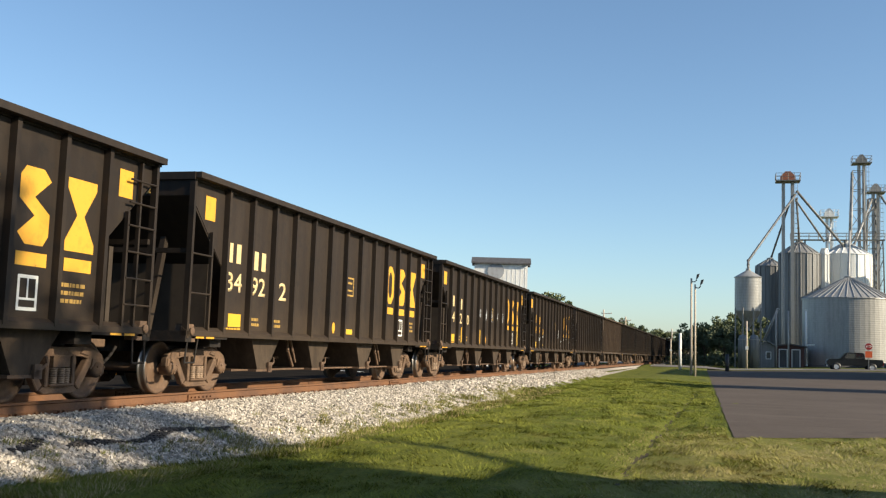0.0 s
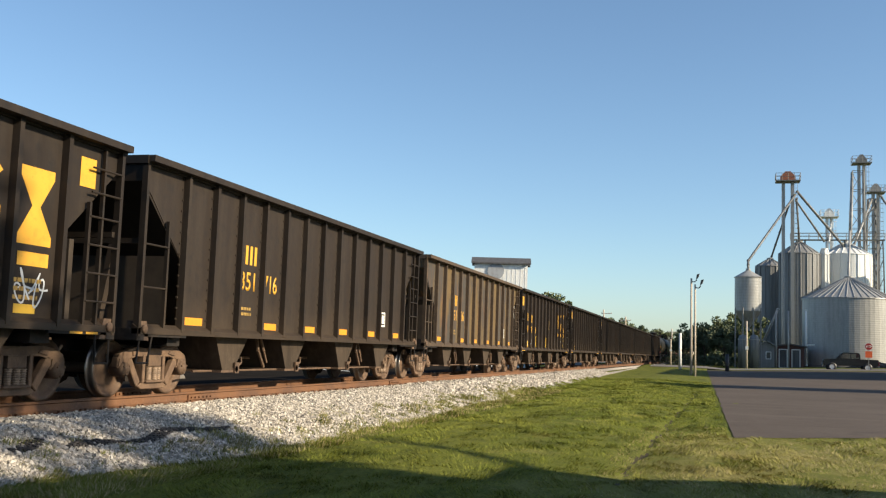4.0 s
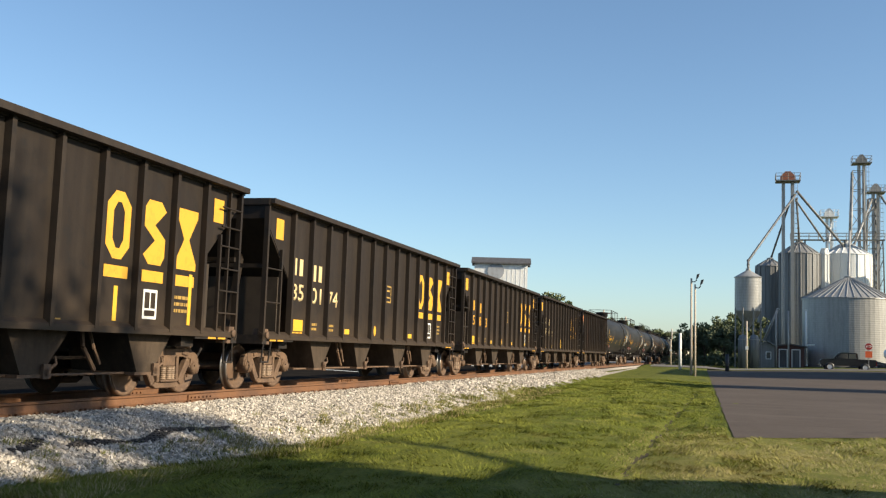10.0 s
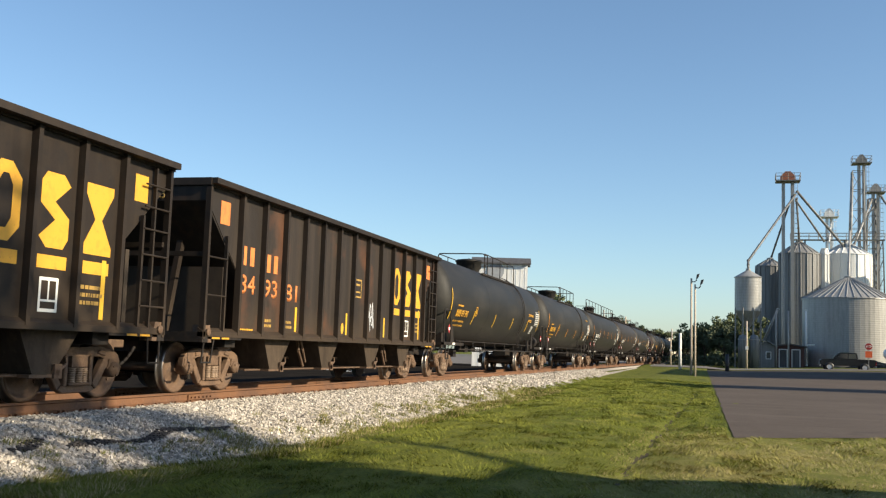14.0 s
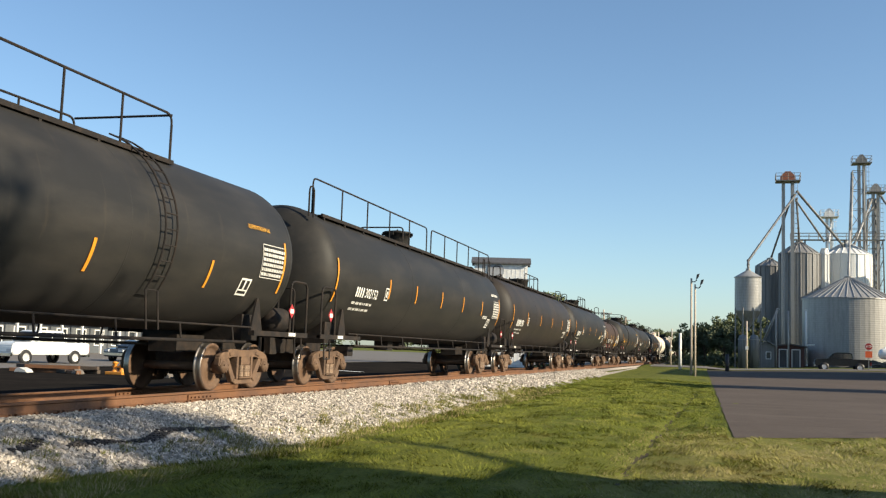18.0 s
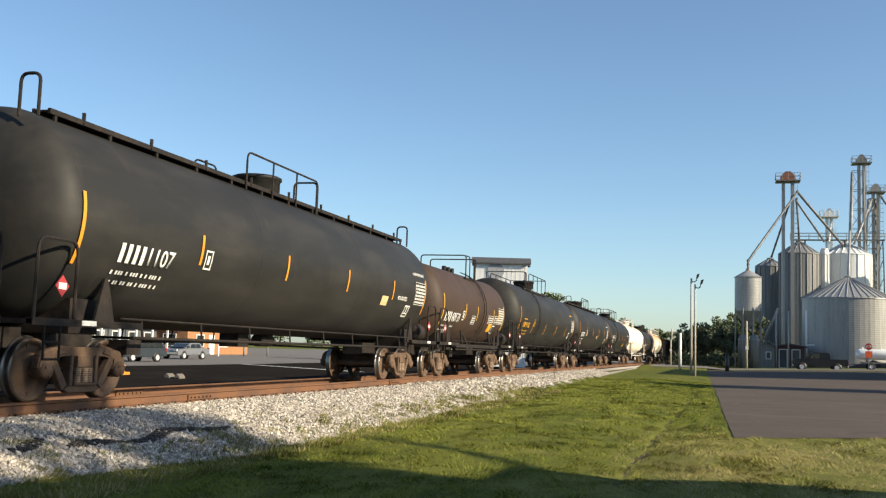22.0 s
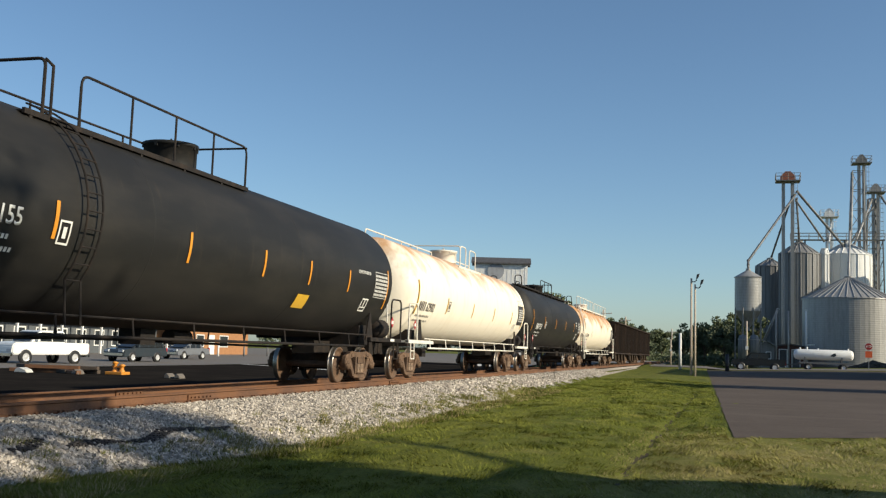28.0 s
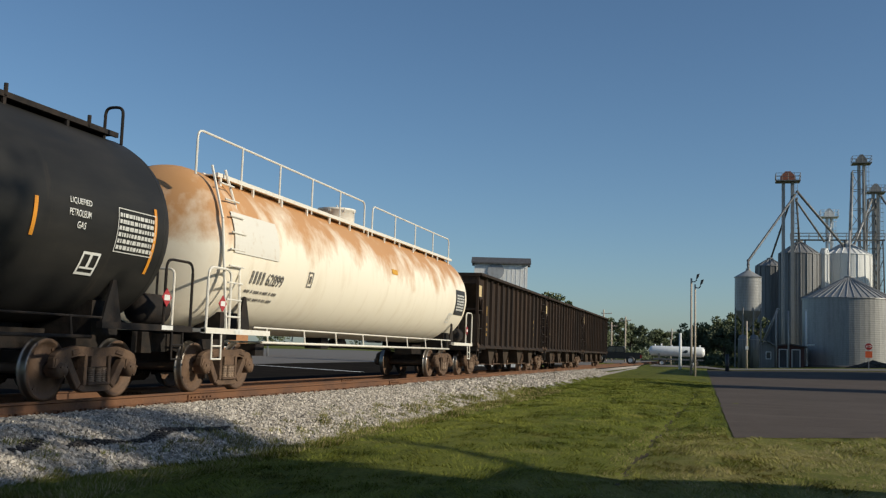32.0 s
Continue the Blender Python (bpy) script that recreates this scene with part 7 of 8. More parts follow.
def vehicle(name, kind, paint_mat, label, category, wheel=0.36):
    """A car that faces -x: lower body, cabin with windows, wheels, lamps and bumpers."""
    v = thing(name, label, category)
    L, W = (5.7, 1.98) if kind == "pickup" else (4.75, 1.84)
    body = {"pickup": [(0, 0.62), (0.02, 1.02), (0.15, 1.20), (1.45, 1.28), (L - 0.02, 1.26), (L, 0.7), (L - 0.15, 0.55), (0.1, 0.52)],
            "wagon": [(0, 0.42), (0.05, 0.75), (0.25, 0.88), (1.25, 0.98), (L - 0.15, 1.02), (L, 0.7), (L - 0.05, 0.4), (0.1, 0.32)],
            "sedan": [(0, 0.42), (0.05, 0.7), (0.25, 0.82), (1.35, 0.93), (L - 1.0, 0.98), (L - 0.1, 0.92), (L, 0.65), (L - 0.05, 0.4), (0.1, 0.32)]}[kind]
    cab = {"pickup": [(1.4, 1.26), (1.95, 1.90), (2.2, 1.97), (3.6, 1.97), (3.8, 1.88), (3.9, 1.26)],
           "wagon": [(1.15, 0.97), (1.95, 1.46), (2.3, 1.52), (4.1, 1.50), (4.3, 1.42), (4.65, 1.0)],
           "sedan": [(1.25, 0.92), (2.0, 1.38), (2.3, 1.43), (3.2, 1.42), (3.45, 1.35), (4.05, 0.97)]}[kind]
    bm = bmesh.new()
    prism(bm, body, -W / 2, W / 2)
    bmesh.ops.bevel(bm, geom=bm.edges[:], offset=0.06, segments=2, affect="EDGES")
    part("body", bm, paint_mat, v)
    bm = bmesh.new()
    prism(bm, cab, -W / 2 + 0.12, W / 2 - 0.12)
    bmesh.ops.bevel(bm, geom=bm.edges[:], offset=0.05, segments=2, affect="EDGES")
    part("cabin", bm, paint_mat, v)
    cx = sum(p[0] for p in cab) / len(cab)
    z0, z1 = cab[0][1] + 0.06, max(p[1] for p in cab) - 0.12
    for s in (-1, 1):
        n = 2 if kind != "wagon" else 3
        a, b = cab[1][0] + 0.1, cab[-2][0] - 0.1
        for i in range(n):
            u0, u1 = a + (b - a) * i / n + 0.04, a + (b - a) * (i + 1) / n - 0.04
            bm = bmesh.new()
            y = s * (W / 2 - 0.12)
            prism(bm, [(u0 - (0.35 if i == 0 else 0), z0), (u1 + (0.15 if i == n - 1 else 0), z0), (u1, z1), (u0, z1)], y - 0.015, y + 0.015)
            part("side_window", bm, M["glass"], v)
        bm = bmesh.new()
        box(bm, cab[0][0] + 0.25, cab[0][0] + 0.42, s * (W / 2 + 0.02) - 0.1, s * (W / 2 + 0.02) + 0.1, z0, z0 + 0.18)
        part("mirror", bm, paint_mat, v)
        bm = bmesh.new()
        box(bm, -0.015, 0.16, s * (W / 2 - 0.28) - 0.2, s * (W / 2 - 0.28) + 0.2, 0.68, 0.84)
        part("headlight", bm, M["lens"], v)
        bm = bmesh.new()
        box(bm, L - 0.10, L + 0.012, s * (W / 2 - 0.16) - 0.1, s * (W / 2 - 0.16) + 0.1, 0.7, 1.02)
        part("tail_light", bm, M["tail_red"], v)
        for wx in (0.95, L - 1.15):
            bm = bmesh.new()
            y0 = s * (W / 2 - 0.20)
            lathe(bm, [(wheel * 0.6, y0), (wheel * 0.95, y0), (wheel, y0 + s * 0.04), (wheel, y0 + s * 0.20), (wheel * 0.94, y0 + s * 0.25), (wheel * 0.62, y0 + s * 0.25)], "y", 24)
            w = part("wheel", bm, M["tyre"], v)
            w.location = (wx, 0, wheel)
            bm = bmesh.new()
            lathe(bm, [(wheel * 0.63, y0 + s * 0.245), (wheel * 0.5, y0 + s * 0.22), (wheel * 0.2, y0 + s * 0.25), (0.0, y0 + s * 0.255)], "y", 20)
            part("rim", bm, M["rim"], w)
            bm = bmesh.new()
            lathe(bm, [(wheel * 0.8, s * (W / 2 - 0.06)), (wheel * 1.18, s * (W / 2 - 0.06)), (wheel * 1.18, s * (W / 2 + 0.008)), (wheel * 0.8, s * (W / 2 + 0.008))], "y", 24, (wx, 0, wheel))
            part("fender_arch", bm, M["lamp_black"], v)
    bm = bmesh.new()
    prism(bm, [(cab[0][0] + 0.02, z0 + 0.01), (cab[1][0] - 0.03, z1 + 0.02), (cab[1][0] - 0.06, z1 + 0.03), (cab[0][0] - 0.02, z0 + 0.03)], -W / 2 + 0.25, W / 2 - 0.25)
    part("windscreen", bm, M["glass"], v)
    for x, n in ((-0.05, "front_bumper"), (L - 0.06, "rear_bumper")):
        bm = bmesh.new()
        box(bm, x, x + 0.12, -W / 2 + 0.06, W / 2 - 0.06, 0.42, 0.60)
        part(n, bm, M["chrome"], v)
    if kind == "pickup":
        bm = bmesh.new()
        box(bm, 3.98, L - 0.08, -W / 2 + 0.1, W / 2 - 0.1, 1.2, 1.276)
        part("bed_liner", bm, M["lamp_black"], v)
    return v


pickup = vehicle("pickup_truck", "pickup", M["car_black"], "black crew-cab pickup truck towing a white tank trailer", "pickup truck", 0.40)
nurse = thing("tank_trailer", "long white tank trailer on four small wheels, hitched to the pickup", "trailer")
bm = bmesh.new()
lathe(bm, [(0.0, -0.35), (0.3, -0.32), (0.5, -0.15), (0.58, 0.1), (0.58, 5.5), (0.5, 5.72), (0.3, 5.85), (0.0, 5.88)], "x", 28, (0, 0, 1.72))
part("tank", bm, M["car_white"], nurse)
bm = bmesh.new()
for s in (-0.45, 0.45):
    box(bm, 0.2, 5.7, s - 0.06, s + 0.06, 0.72, 0.9)
for x in (0.8, 4.6):
    prism(bm, [(-0.5, 0.9), (0.5, 0.9), (0.52, 1.45), (-0.52, 1.45)], x - 0.08, x + 0.08, "x")
pipe(bm, [(0.6, 0, 0.7), (-0.9, 0, 0.55), (-1.35, 0, 0.52)], 0.06)
part("frame", bm, M["frame_steel"], nurse)
bm = bmesh.new()
for x, h in ((0.35, 0.2), (1.05, 0.28), (2.2, 0.14), (5.3, 0.2)):
    rod(bm, (x, 0, 2.2), (x, 0, 2.28 + h), 0.09, 8)
part("valve", bm, M["white_steel"], nurse)
bm = bmesh.new()
prism(bm, [(3.4, 1.60), (3.8, 1.52), (4.05, 1.68), (3.95, 1.92), (3.7, 1.86)], -0.592, -0.575)
part("painted_patch", bm, M["car_slate"], nurse, "dark painted emblem shape")
trailer_wheels, pickup_wheels = [], [c for c in pickup.children if c.name.startswith("wheel")]
for x in (1.15, 4.75):
    for s in (-1, 1):
        bm = bmesh.new()
        y0 = s * 0.62
        lathe(bm, [(0.2, y0), (0.36, y0), (0.39, y0 + s * 0.04), (0.39, y0 + s * 0.2), (0.36, y0 + s * 0.24), (0.2, y0 + s * 0.24)], "y", 22)
        w = part("wheel", bm, M["tyre"], nurse)
        w.location = (x, 0, 0.39)
        trailer_wheels.append(w)
        bm = bmesh.new()
        lathe(bm, [(0.21, y0 + s * 0.23), (0.15, y0 + s * 0.19), (0.0, y0 + s * 0.2)], "y", 16)
        part("rim", bm, M["white_steel"], w)

for kind, mat, x, y, rz, nm, lab, cat in (("pickup", M["car_white"], 49.6, 29.9, -13, "pickup_truck", "white pickup truck parked in the yard", "pickup truck"),
                                 ("wagon", M["car_slate"], 62.1, 30.7, -8, "estate_car", "dark slate estate car parked in the yard", "car"),
                                 ("sedan", M["car_grey"], 75.7, 34.4, -6, "sedan", "grey sedan parked in the yard", "car")):
    c = vehicle(nm, kind, mat, lab, cat, 0.38 if kind == "pickup" else 0.33)
    c.location, c.rotation_euler = (x, y, ground_z(x, y) + 0.05), (0, 0, radians(rz))

# ---- buildings beyond the track ----
M["tan_wall"] = material("orange_tan_brick", (0.36, 0.175, 0.075), 0.8, spots=[((0.25, 0.12, 0.055), 2.5, 0.45, 0.65, 0.7)])
M["slate_wall"] = material("blue_grey_siding", (0.09, 0.10, 0.11), 0.7, spots=[((0.13, 0.13, 0.13), 0.8, 0.45, 0.65, 0.7)])
hall("tan_shop", 101, 116, 47, 55, 3.2, 1.2, M["tan_wall"], M["shed_dark"], "orange-tan brick shop with dark windows", "building", axis="x", openings=(("south", 2.0, 3.6, 1.0, 2.2, "window"), ("south", 7.5, 9.5, 1.0, 2.2, "window"), ("south", 5.0, 6.1, 0.0, 2.2, "door"), ("west", 1.5, 3.0, 1.0, 2.2, "window")))
hall("long_store", 62, 99.5, 50, 60, 3.4, 1.4, M["slate_wall"], M["shed_dark"], "long low slate-grey store with white columns and windows", "building", axis="x", openings=tuple(("south", 2.0 + 3.0 * i, 3.4 + 3.0 * i, 0.9, 2.3, "window") for i in range(12)))
for i in range(13):
    bm = bmesh.new()
    x = 62.2 + 3.1 * i
    g = ground_z(x, 48.6)
    box(bm, x - 0.09, x + 0.09, 48.5, 48.7, g, g + 3.3)
    solid("porch_column", bm, M["white_siding"], "white porch column of the long store", "column", "columns of the porch")
bm = bmesh.new()
box(bm, 62, 99.6, 48.3, 49.9, ground_z(80, 49) + 3.3, ground_z(80, 49) + 3.5)
solid("porch_roof", bm, M["shed_dark"], "flat dark porch roof along the long store", "roof")
for i in range(4):
    plain_post("guard_post", 91.0 + 5.6 * i, 41.0 - 0.2 * i, 0.75 if i != 1 else 0.6, 0.11, M["frame_steel"] if i != 1 else M["white_steel"], "short post at the edge of the yard", "post", "posts at the yard")
bm = bmesh.new()
bmv = [bm.verts.new((x, y, ground_z(x, y) + 0.052)) for x, y in ((68.8, 24.2), (69.2, 24.1), (62.0, 12.0), (61.4, 12.1))]
bm.faces.new(bmv)
solid("lane_line", bm, M["white_siding"], "worn white line on the dark yard", "road marking")


M["yellow_machine"] = material("orange_yellow_enamel", (0.62, 0.25, 0.03), 0.5, spots=[((0.30, 0.12, 0.03), 5.0, 0.5, 0.7, 0.7)])
stand = thing("switch_stand", "small orange-yellow switch stand on a flat base", "switch stand")
stand.location = (41.6, 16.9, ground_z(41.6, 16.9) + 0.04)
bm = bmesh.new()
box(bm, -0.35, 0.35, -0.45, 0.45, 0.0, 0.14)
bmesh.ops.bevel(bm, geom=bm.edges[:], offset=0.02, segments=1, affect="EDGES")
part("base", bm, M["yellow_machine"], stand)
for yy, hh in ((-0.22, 0.46), (0.15, 0.58)):
    bm = bmesh.new()
    lathe(bm, [(0.15, 0.14), (0.13, 0.2), (0.09, 0.24), (0.09, hh - 0.1), (0.14, hh - 0.06), (0.14, hh), (0.0, hh + 0.04)], "z", 14, (0, yy, 0))
    part("post", bm, M["yellow_machine"], stand)
bm = bmesh.new()
rod(bm, (0, -0.25, 0.34), (0, 0.3, 0.4), 0.04, 8)
part("lever", bm, M["yellow_machine"], stand)
for i in range(9):
    tx, ty = 40.5 + 0.35 * (i % 3) + random.uniform(-0.2, 0.2), 19.0 + 0.75 * (i // 3) + random.uniform(-0.2, 0.2)
    bm = bmesh.new()
    box(bm, -0.12, 0.12, -1.25, 1.25, 0, 0.17)
    bmesh.ops.bevel(bm, geom=bm.edges[:], offset=0.015, segments=1, affect="EDGES")
    ob = solid("old_tie", bm, M["tie"] if i % 3 else M["rail"], "old weathered timber tie in a low heap", "railway tie", "heap of old ties")
    ob.matrix_world = Matrix.LocRotScale((tx, ty, ground_z(tx, ty) + 0.045 + 0.175 * (i % 2)), Euler((0, random.uniform(-0.04, 0.04), random.uniform(-0.5, 0.5))), (1, 1, 1))
for i, (bx2, by2, w2) in enumerate(((39.5, 20.4, 0.36), (40.0, 17.9, 0.2), (40.3, 13.4, 0.16), (40.3, 12.9, 0.16))):
    bm = bmesh.new()
    prism(bm, [(-w2, 0), (w2, 0), (w2 * 0.8, 0.16), (w2 * 0.1, 0.24), (-w2 * 0.7, 0.14)], -0.25, 0.25, "x")
    bmesh.ops.bevel(bm, geom=bm.edges[:], offset=0.03, segments=1, affect="EDGES")
    ob = solid("broken_slab", bm, M["stencil_grey"] if i < 1 else M["road"], "broken piece of pale concrete on the dark yard", "rubble", "rubble on the yard")
    ob.location = (bx2, by2, ground_z(bx2, by2) + 0.04)

# ---- unseen halls and a bin added to throw the long shadows, beside and behind the camera ----
hall("depot", -60, 12.05, -27.0, -16.2, 3.9, 1.2, M["white_siding"], M["shed_dark"], "long low white building out of view, added to shade the grass", "building", axis="x", ribs=0.45, openings=tuple(("south", 4.0 + 6.0 * i, 5.6 + 6.0 * i, 1.0, 2.4, "window") for i in range(11)))
hall("warehouse", 74.5, 101.5, -46.0, -30.5, 11.0, 2.0, M["galv"], M["shed_dark"], "tall grey steel building out of view, added to shade the lot", "building", axis="x", ribs=0.9, openings=(("south", 4.0, 8.0, 0.0, 4.5, "door"),))
bin_at(52.3, -29.0, 2.4, 9.2, 10.6, M["galv"], "slim galvanised bin out of view, added for the thin shadow on the lot", roof_ribs=16)


# ---- trees ----
M["bark"] = material("grey_brown_bark", (0.10, 0.075, 0.055), 0.95, spots=[((0.05, 0.04, 0.03), 4.0, 0.45, 0.65, 0.8, (5, 5, 0.6))], bump=0.6, bump_scale=12)
M["leaf"] = material("green_leaves", (0.115, 0.135, 0.06), 0.75, spots=[((0.14, 0.155, 0.07), 0.5, 0.42, 0.66, 0.8), ((0.05, 0.075, 0.03), 2.0, 0.5, 0.7, 0.6)], jitter=0.15)
M["leaf_dark"] = material("dark_green_leaves", (0.085, 0.105, 0.055), 0.8, spots=[((0.11, 0.125, 0.06), 0.6, 0.42, 0.66, 0.8)], jitter=0.15)


def leaf_cloud(rg, centres, radii, n, size):
    k = rg.integers(0, len(centres), n)
    d = rg.normal(size=(n, 3))
    d /= np.linalg.norm(d, axis=1)[:, None]
    p = centres[k] + d * (radii[k] * rg.random(n) ** 0.4)[:, None] * np.array([1, 1, 0.8])
    a, b = rg.normal(size=(n, 3)), rg.normal(size=(n, 3))
    a /= np.linalg.norm(a, axis=1)[:, None]
    b -= a * (a * b).sum(1)[:, None]
    b /= np.linalg.norm(b, axis=1)[:, None]
    s = (size * (0.6 + 0.8 * rg.random(n)))[:, None]
    v = np.stack([p - a * s, p - b * s * 0.55, p + a * s, p + b * s * 0.55], 1)
    return v.reshape(-1, 3), np.arange(4 * n).reshape(-1, 4)


def tree(h, w, seed, mat, n=6200, leaf=0.2, skirt=0.16, clear=0.0):
    rg = np.random.default_rng(seed)
    t = thing("tree", "leafy green deciduous tree with an uneven crown", "tree", "trees")
    bm = bmesh.new()
    rod(bm, (0, 0, -0.3), (0.1, 0.05, h * 0.5), 0.03 * h, 10, 0.016 * h)
    tips = []
    for i in range(9):
        a, z0 = i * 2.4 + rg.random(), h * (0.22 + 0.3 * rg.random())
        tip = Vector((w * 0.38 * math.cos(a) * rg.uniform(0.5, 1.1), w * 0.38 * math.sin(a) * rg.uniform(0.5, 1.1), h * rg.uniform(0.45, 0.88)))
        pipe(bm, bent((0.05, 0.02, z0), (tip.x * 0.5, tip.y * 0.5, z0 + 0.1 * h), tip, 3), 0.008 * h, 5)
        tips.append(tip)
    part("trunk", bm, M["bark"], t)
    cen = [np.array(p) for p in tips] + [np.array((0, 0, h * 0.86))]
    for p in list(cen):
        for q in range(4):
            cen.append(p + rg.normal(size=3) * np.array([w * 0.13, w * 0.13, h * 0.09]))
    cen = np.array(cen)
    rad = rg.uniform(0.08, 0.17, len(cen)) * w
    v, f = leaf_cloud(rg, cen, rad, n, leaf)
    low = rg.random(n) < skirt
    v4 = v.reshape(n, 4, 3)
    v4[low] += (rg.normal(size=(int(low.sum()), 1, 3)) * np.array([w * 0.3, w * 0.3, 0]) + np.array([0, 0, 1]) * (h * 0.25 * rg.random((int(low.sum()), 1, 1)) - v4[low].mean(1, keepdims=True)[:, :, 2:]))
    mid = v4.mean(1)[:, 2]
    high = (mid < clear * h) & (skirt == 0)
    v4[high] += (np.array([0, 0, 1]) * (clear * h + 0.18 * h * rg.random((int(high.sum()), 1, 1)) - v4[high].mean(1, keepdims=True)[:, :, 2:]))
    v = v4.reshape(-1, 3)
    v[:, 2] = np.maximum(v[:, 2], 0.02 * h)
    part("crown", raw_mesh("crown", v.tolist(), f.tolist(), mat), None, t)
    return t


tree_a, tree_b, tree_c = tree(7.2, 6.0, 1, M["leaf"]), tree(6.2, 4.6, 2, M["leaf_dark"]), tree(8.0, 5.2, 3, M["leaf"])
spots_used = [(tree_a, 158, -11.8, 1.0), (tree_b, 152, -8.2, 0.92), (tree_c, 166, -15.0, 1.0)]
for ob, x, y, s in spots_used:
    ob.location, ob.scale = (x, y, ground_z(x, y)), (s, s, s)
for i, (src, x, y, s) in enumerate(((tree_b, 160, -5.0, 0.8), (tree_c, 172, -13.0, 0.9), (tree_b, 150, -10.9, 0.95), (tree_a, 176, -8.0, 0.95), (tree_c, 178, -4.5, 0.72), (tree_a, 190, -6.0, 0.9), (tree_b, 186, -11.0, 1.2), (tree_c, 200, -14, 1.2),
                                    (tree_a, 262, 36.0, 2.3), (tree_c, 270, 31.5, 1.75), (tree_b, 330, 17.5, 1.9), (tree_a, 320, 22.0, 1.75), (tree_c, 315, 26.5, 1.6), (tree_b, 345, 12.0, 1.6), (tree_a, 350, 8.6, 1.45), (tree_c, 420, 5.5, 1.4), (tree_a, 430, 1.0, 1.5), (tree_b, 425, -3.5, 1.5), (tree_a, 410, -9.0, 1.3))):
    c = copy_thing(src, Matrix.LocRotScale((x, y, ground_z(x, y)), Euler((0, 0, i * 1.7)), (s / src.scale[0], s / src.scale[0], s / src.scale[0])))


def shade_tree(x, y, seed):
    """A tall unseen tree, added to cast shade: a dense crown, sparse top boughs and one long limb that leans out along
    the track.
    """
    rg = np.random.default_rng(seed)
    t = thing("tree", "tall unseen tree with a long leaning limb, added to cast leafy shade", "tree", "trees")
    t.location = (x, y, ground_z(x, y))
    bm = bmesh.new()
    rod(bm, (0, 0, -0.3), (0.2, 0.1, 11.5), 0.42, 12, 0.22)
    for tip in ((-4.0, 0.5, 12.4), (-2.0, -1.5, 14.0), (1.6, 1.2, 15.4), (4.2, -0.4, 12.6), (3.0, 1.0, 14.2), (-0.6, 0.8, 15.0)):
        pipe(bm, bent((0.1, 0.05, 8.4), (tip[0] * 0.4, tip[1] * 0.4, 10.4), tip, 4), 0.11, 6)
    # limb shaped so that its shadow makes the thin wedge on the grass
    pts = bent((0.1, 0, 8.4), (5.6, 0, 8.8), (10.4, 0, 12.35), 8)
    for i, (p, q) in enumerate(zip(pts, pts[1:])):
        rod(bm, p, q, 0.34 - 0.036 * i, 8, 0.34 - 0.036 * (i + 1))
    part("trunk", bm, M["bark"], t)
    z = rg.uniform(9.6, 12.1, 170)
    dense = np.stack([-4.5 + (8.7 + (z - 10.8) * 1.63) * rg.random(170), rg.normal(0, 0.9, 170), z], -1)
    u = rg.random(110)
    thin = np.stack([-3.0 + 10.5 * u, rg.normal(0, 0.8, 110), 12.6 + (4.6 - 9.0 * np.maximum(0, u - 0.62)) * rg.random(110) ** 0.75], -1)
    parts = [leaf_cloud(rg, dense, rg.uniform(0.5, 0.85, 170), 19000, 0.25), leaf_cloud(rg, thin, rg.uniform(0.6, 1.2, 110), 3000, 0.2)]
    v = np.concatenate([p[0] for p in parts])
    part("crown", raw_mesh("crown", v.tolist(), np.arange(len(v)).reshape(-1, 4).tolist(), M["leaf"]), None, t)
    return t


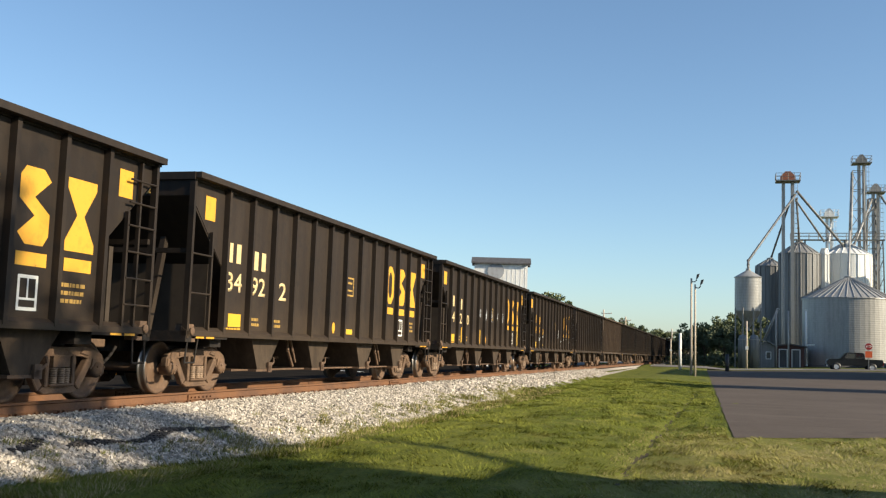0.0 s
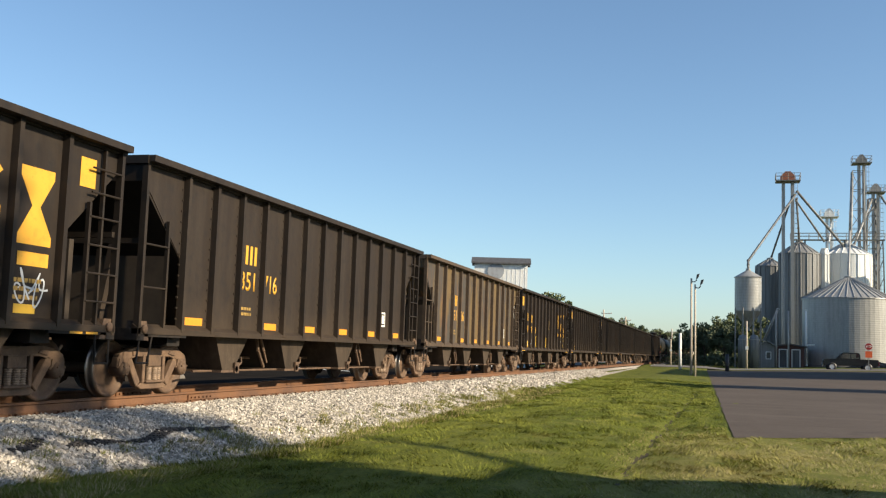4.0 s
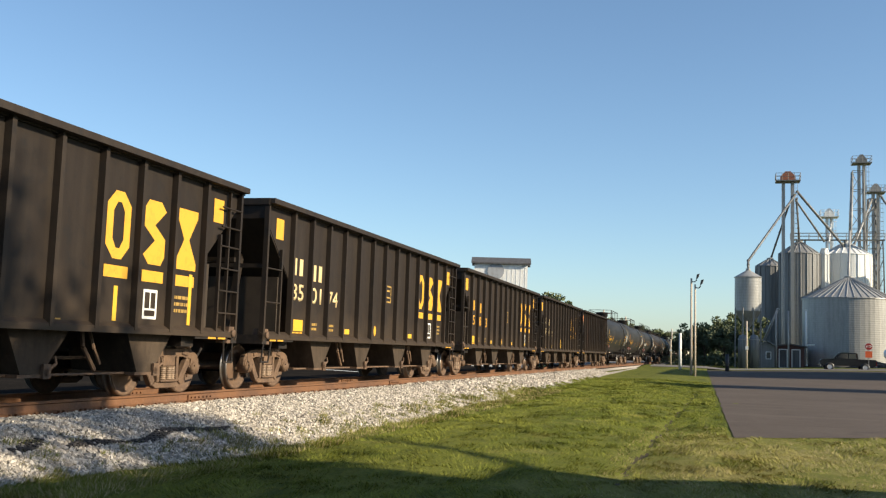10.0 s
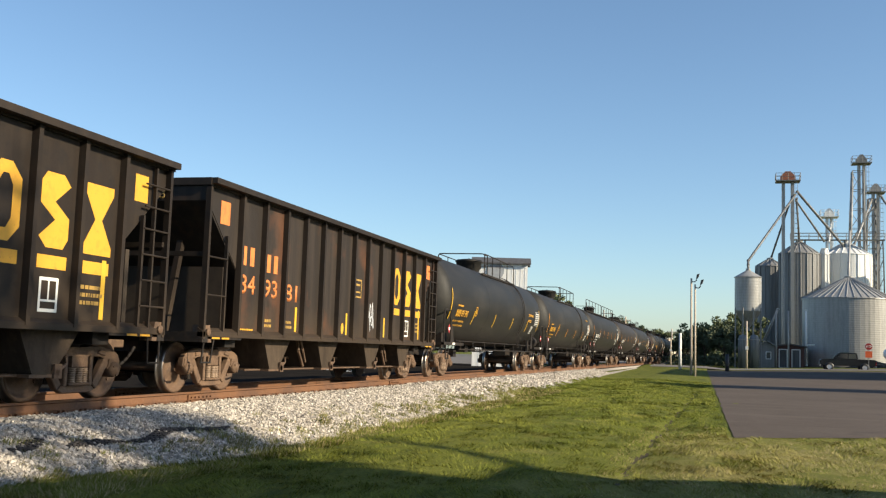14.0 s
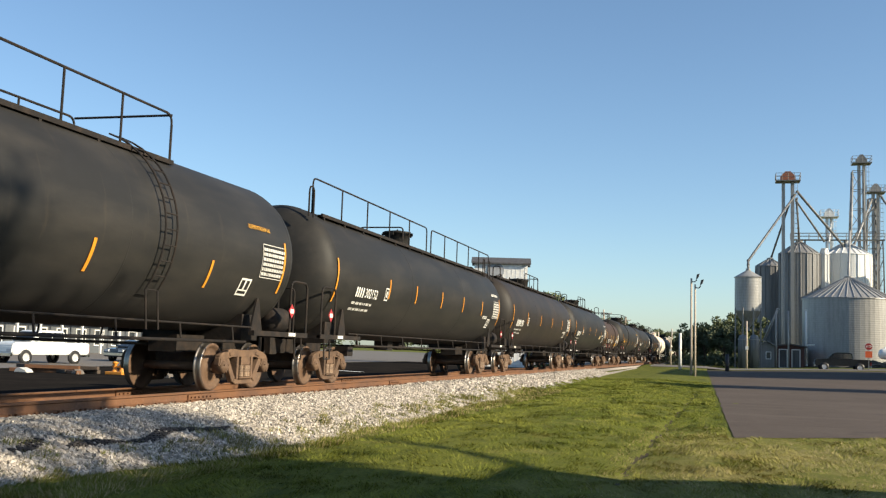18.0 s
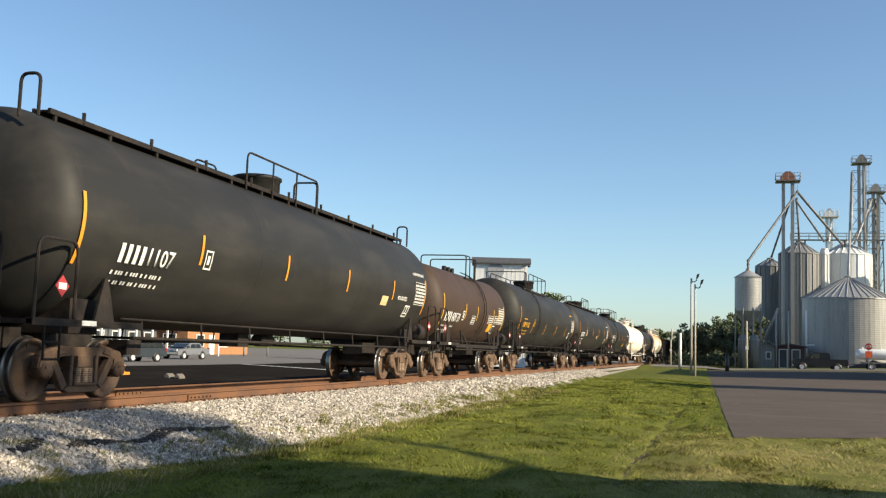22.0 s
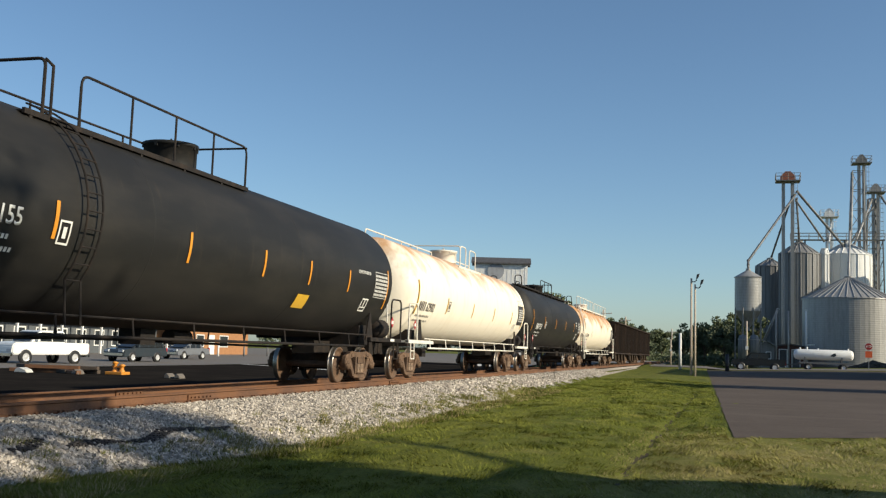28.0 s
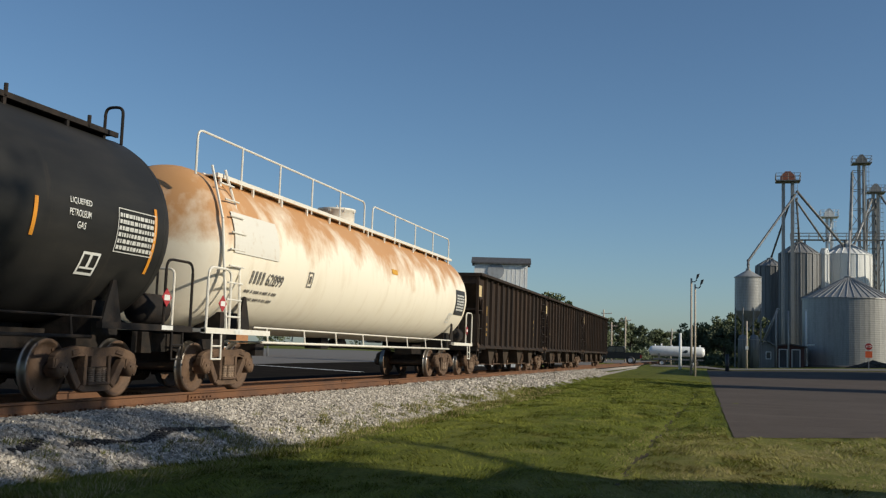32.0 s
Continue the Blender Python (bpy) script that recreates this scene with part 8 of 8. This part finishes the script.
shade_tree(3.4, -30.0, 11)
rg = np.random.default_rng(8)
cen = np.stack([rg.uniform(480, 620, 260), rg.uniform(-420, 520, 260), rg.uniform(1.5, 7.5, 260)], -1)
v, f = leaf_cloud(rg, cen, rg.uniform(3, 6.5, 260), 16000, 0.9)
v[:, 2] = np.maximum(v[:, 2], -0.4)
tagged(new("far_woods", raw_mesh("far_woods", v.tolist(), f.tolist(), M["leaf_dark"])), "dark green woods on the horizon", "woods", kind="stuff")


# ---- what moves ----
def travelled(t):
    """Metres that the train has rolled since 0 s."""
    def g(u):
        return 12.6577 * u + 0.009994 * u * u - 0.0003385 * u ** 3
    return g(t - 16.0) - g(-16.0)


HAUL = [(0.0, 0.16), (3.0, 0.48), (6.0, 0.78), (10.0, 0.84), (14.0, 0.88), (17.0, 1.2), (19.0, 1.7), (21.0, 2.9), (22.0, 3.68), (23.0, 4.5), (25.0, 6.2), (27.5, 9.3), (28.0, 10.1), (29.0, 12.9), (30.0, 16.4), (31.0, 20.6), (32.0, 25.8)]


def on_road(y, z_up=0.046):
    return pose(118.0, y, ground_z(118.0, y + 2.0) + z_up, 0, 0, -90)


def motions():
    seconds = [float(t) for t in range(33)]
    for car, front in cars:
        walk(car, [(t, pose(front - travelled(t), 0, 0)) for t in seconds])
    ticks = [k / 30 for k in range(961)]
    first = wheelsets[0]
    walk(first, [(t, pose(0, 0, 0, 0, -math.degrees(travelled(t) / WHEEL_R), 0)) for t in ticks])
    for w in wheelsets[1:]:     # all wheels roll alike
        w.rotation_mode = "QUATERNION"
        keys = w.animation_data_create()
        keys.action = first.animation_data.action
        keys.action_slot = first.animation_data.action_slot

    # the pickup pulls its trailer to the crossing
    walk(pickup, [(t, on_road(-21.7 + d)) for t, d in HAUL])
    walk(nurse, [(t, on_road(-28.6 + d)) for t, d in HAUL])
    for wheels, r in ((pickup_wheels, 0.40), (trailer_wheels, 0.39)):
        for w in wheels:
            x, y, z = w.location
            fine = []
            for (t0, d0), (t1, d1) in zip(HAUL, HAUL[1:]):
                n = max(1, int(abs(d1 - d0) / r / 1.2) + 1)
                fine += [(t0 + (t1 - t0) * k / n, d0 + (d1 - d0) * k / n) for k in range(n)]
            fine.append(HAUL[-1])
            walk(w, [(t, pose(x, y, z, 0, -math.degrees(d / r), 0)) for t, d in fine])


motions()
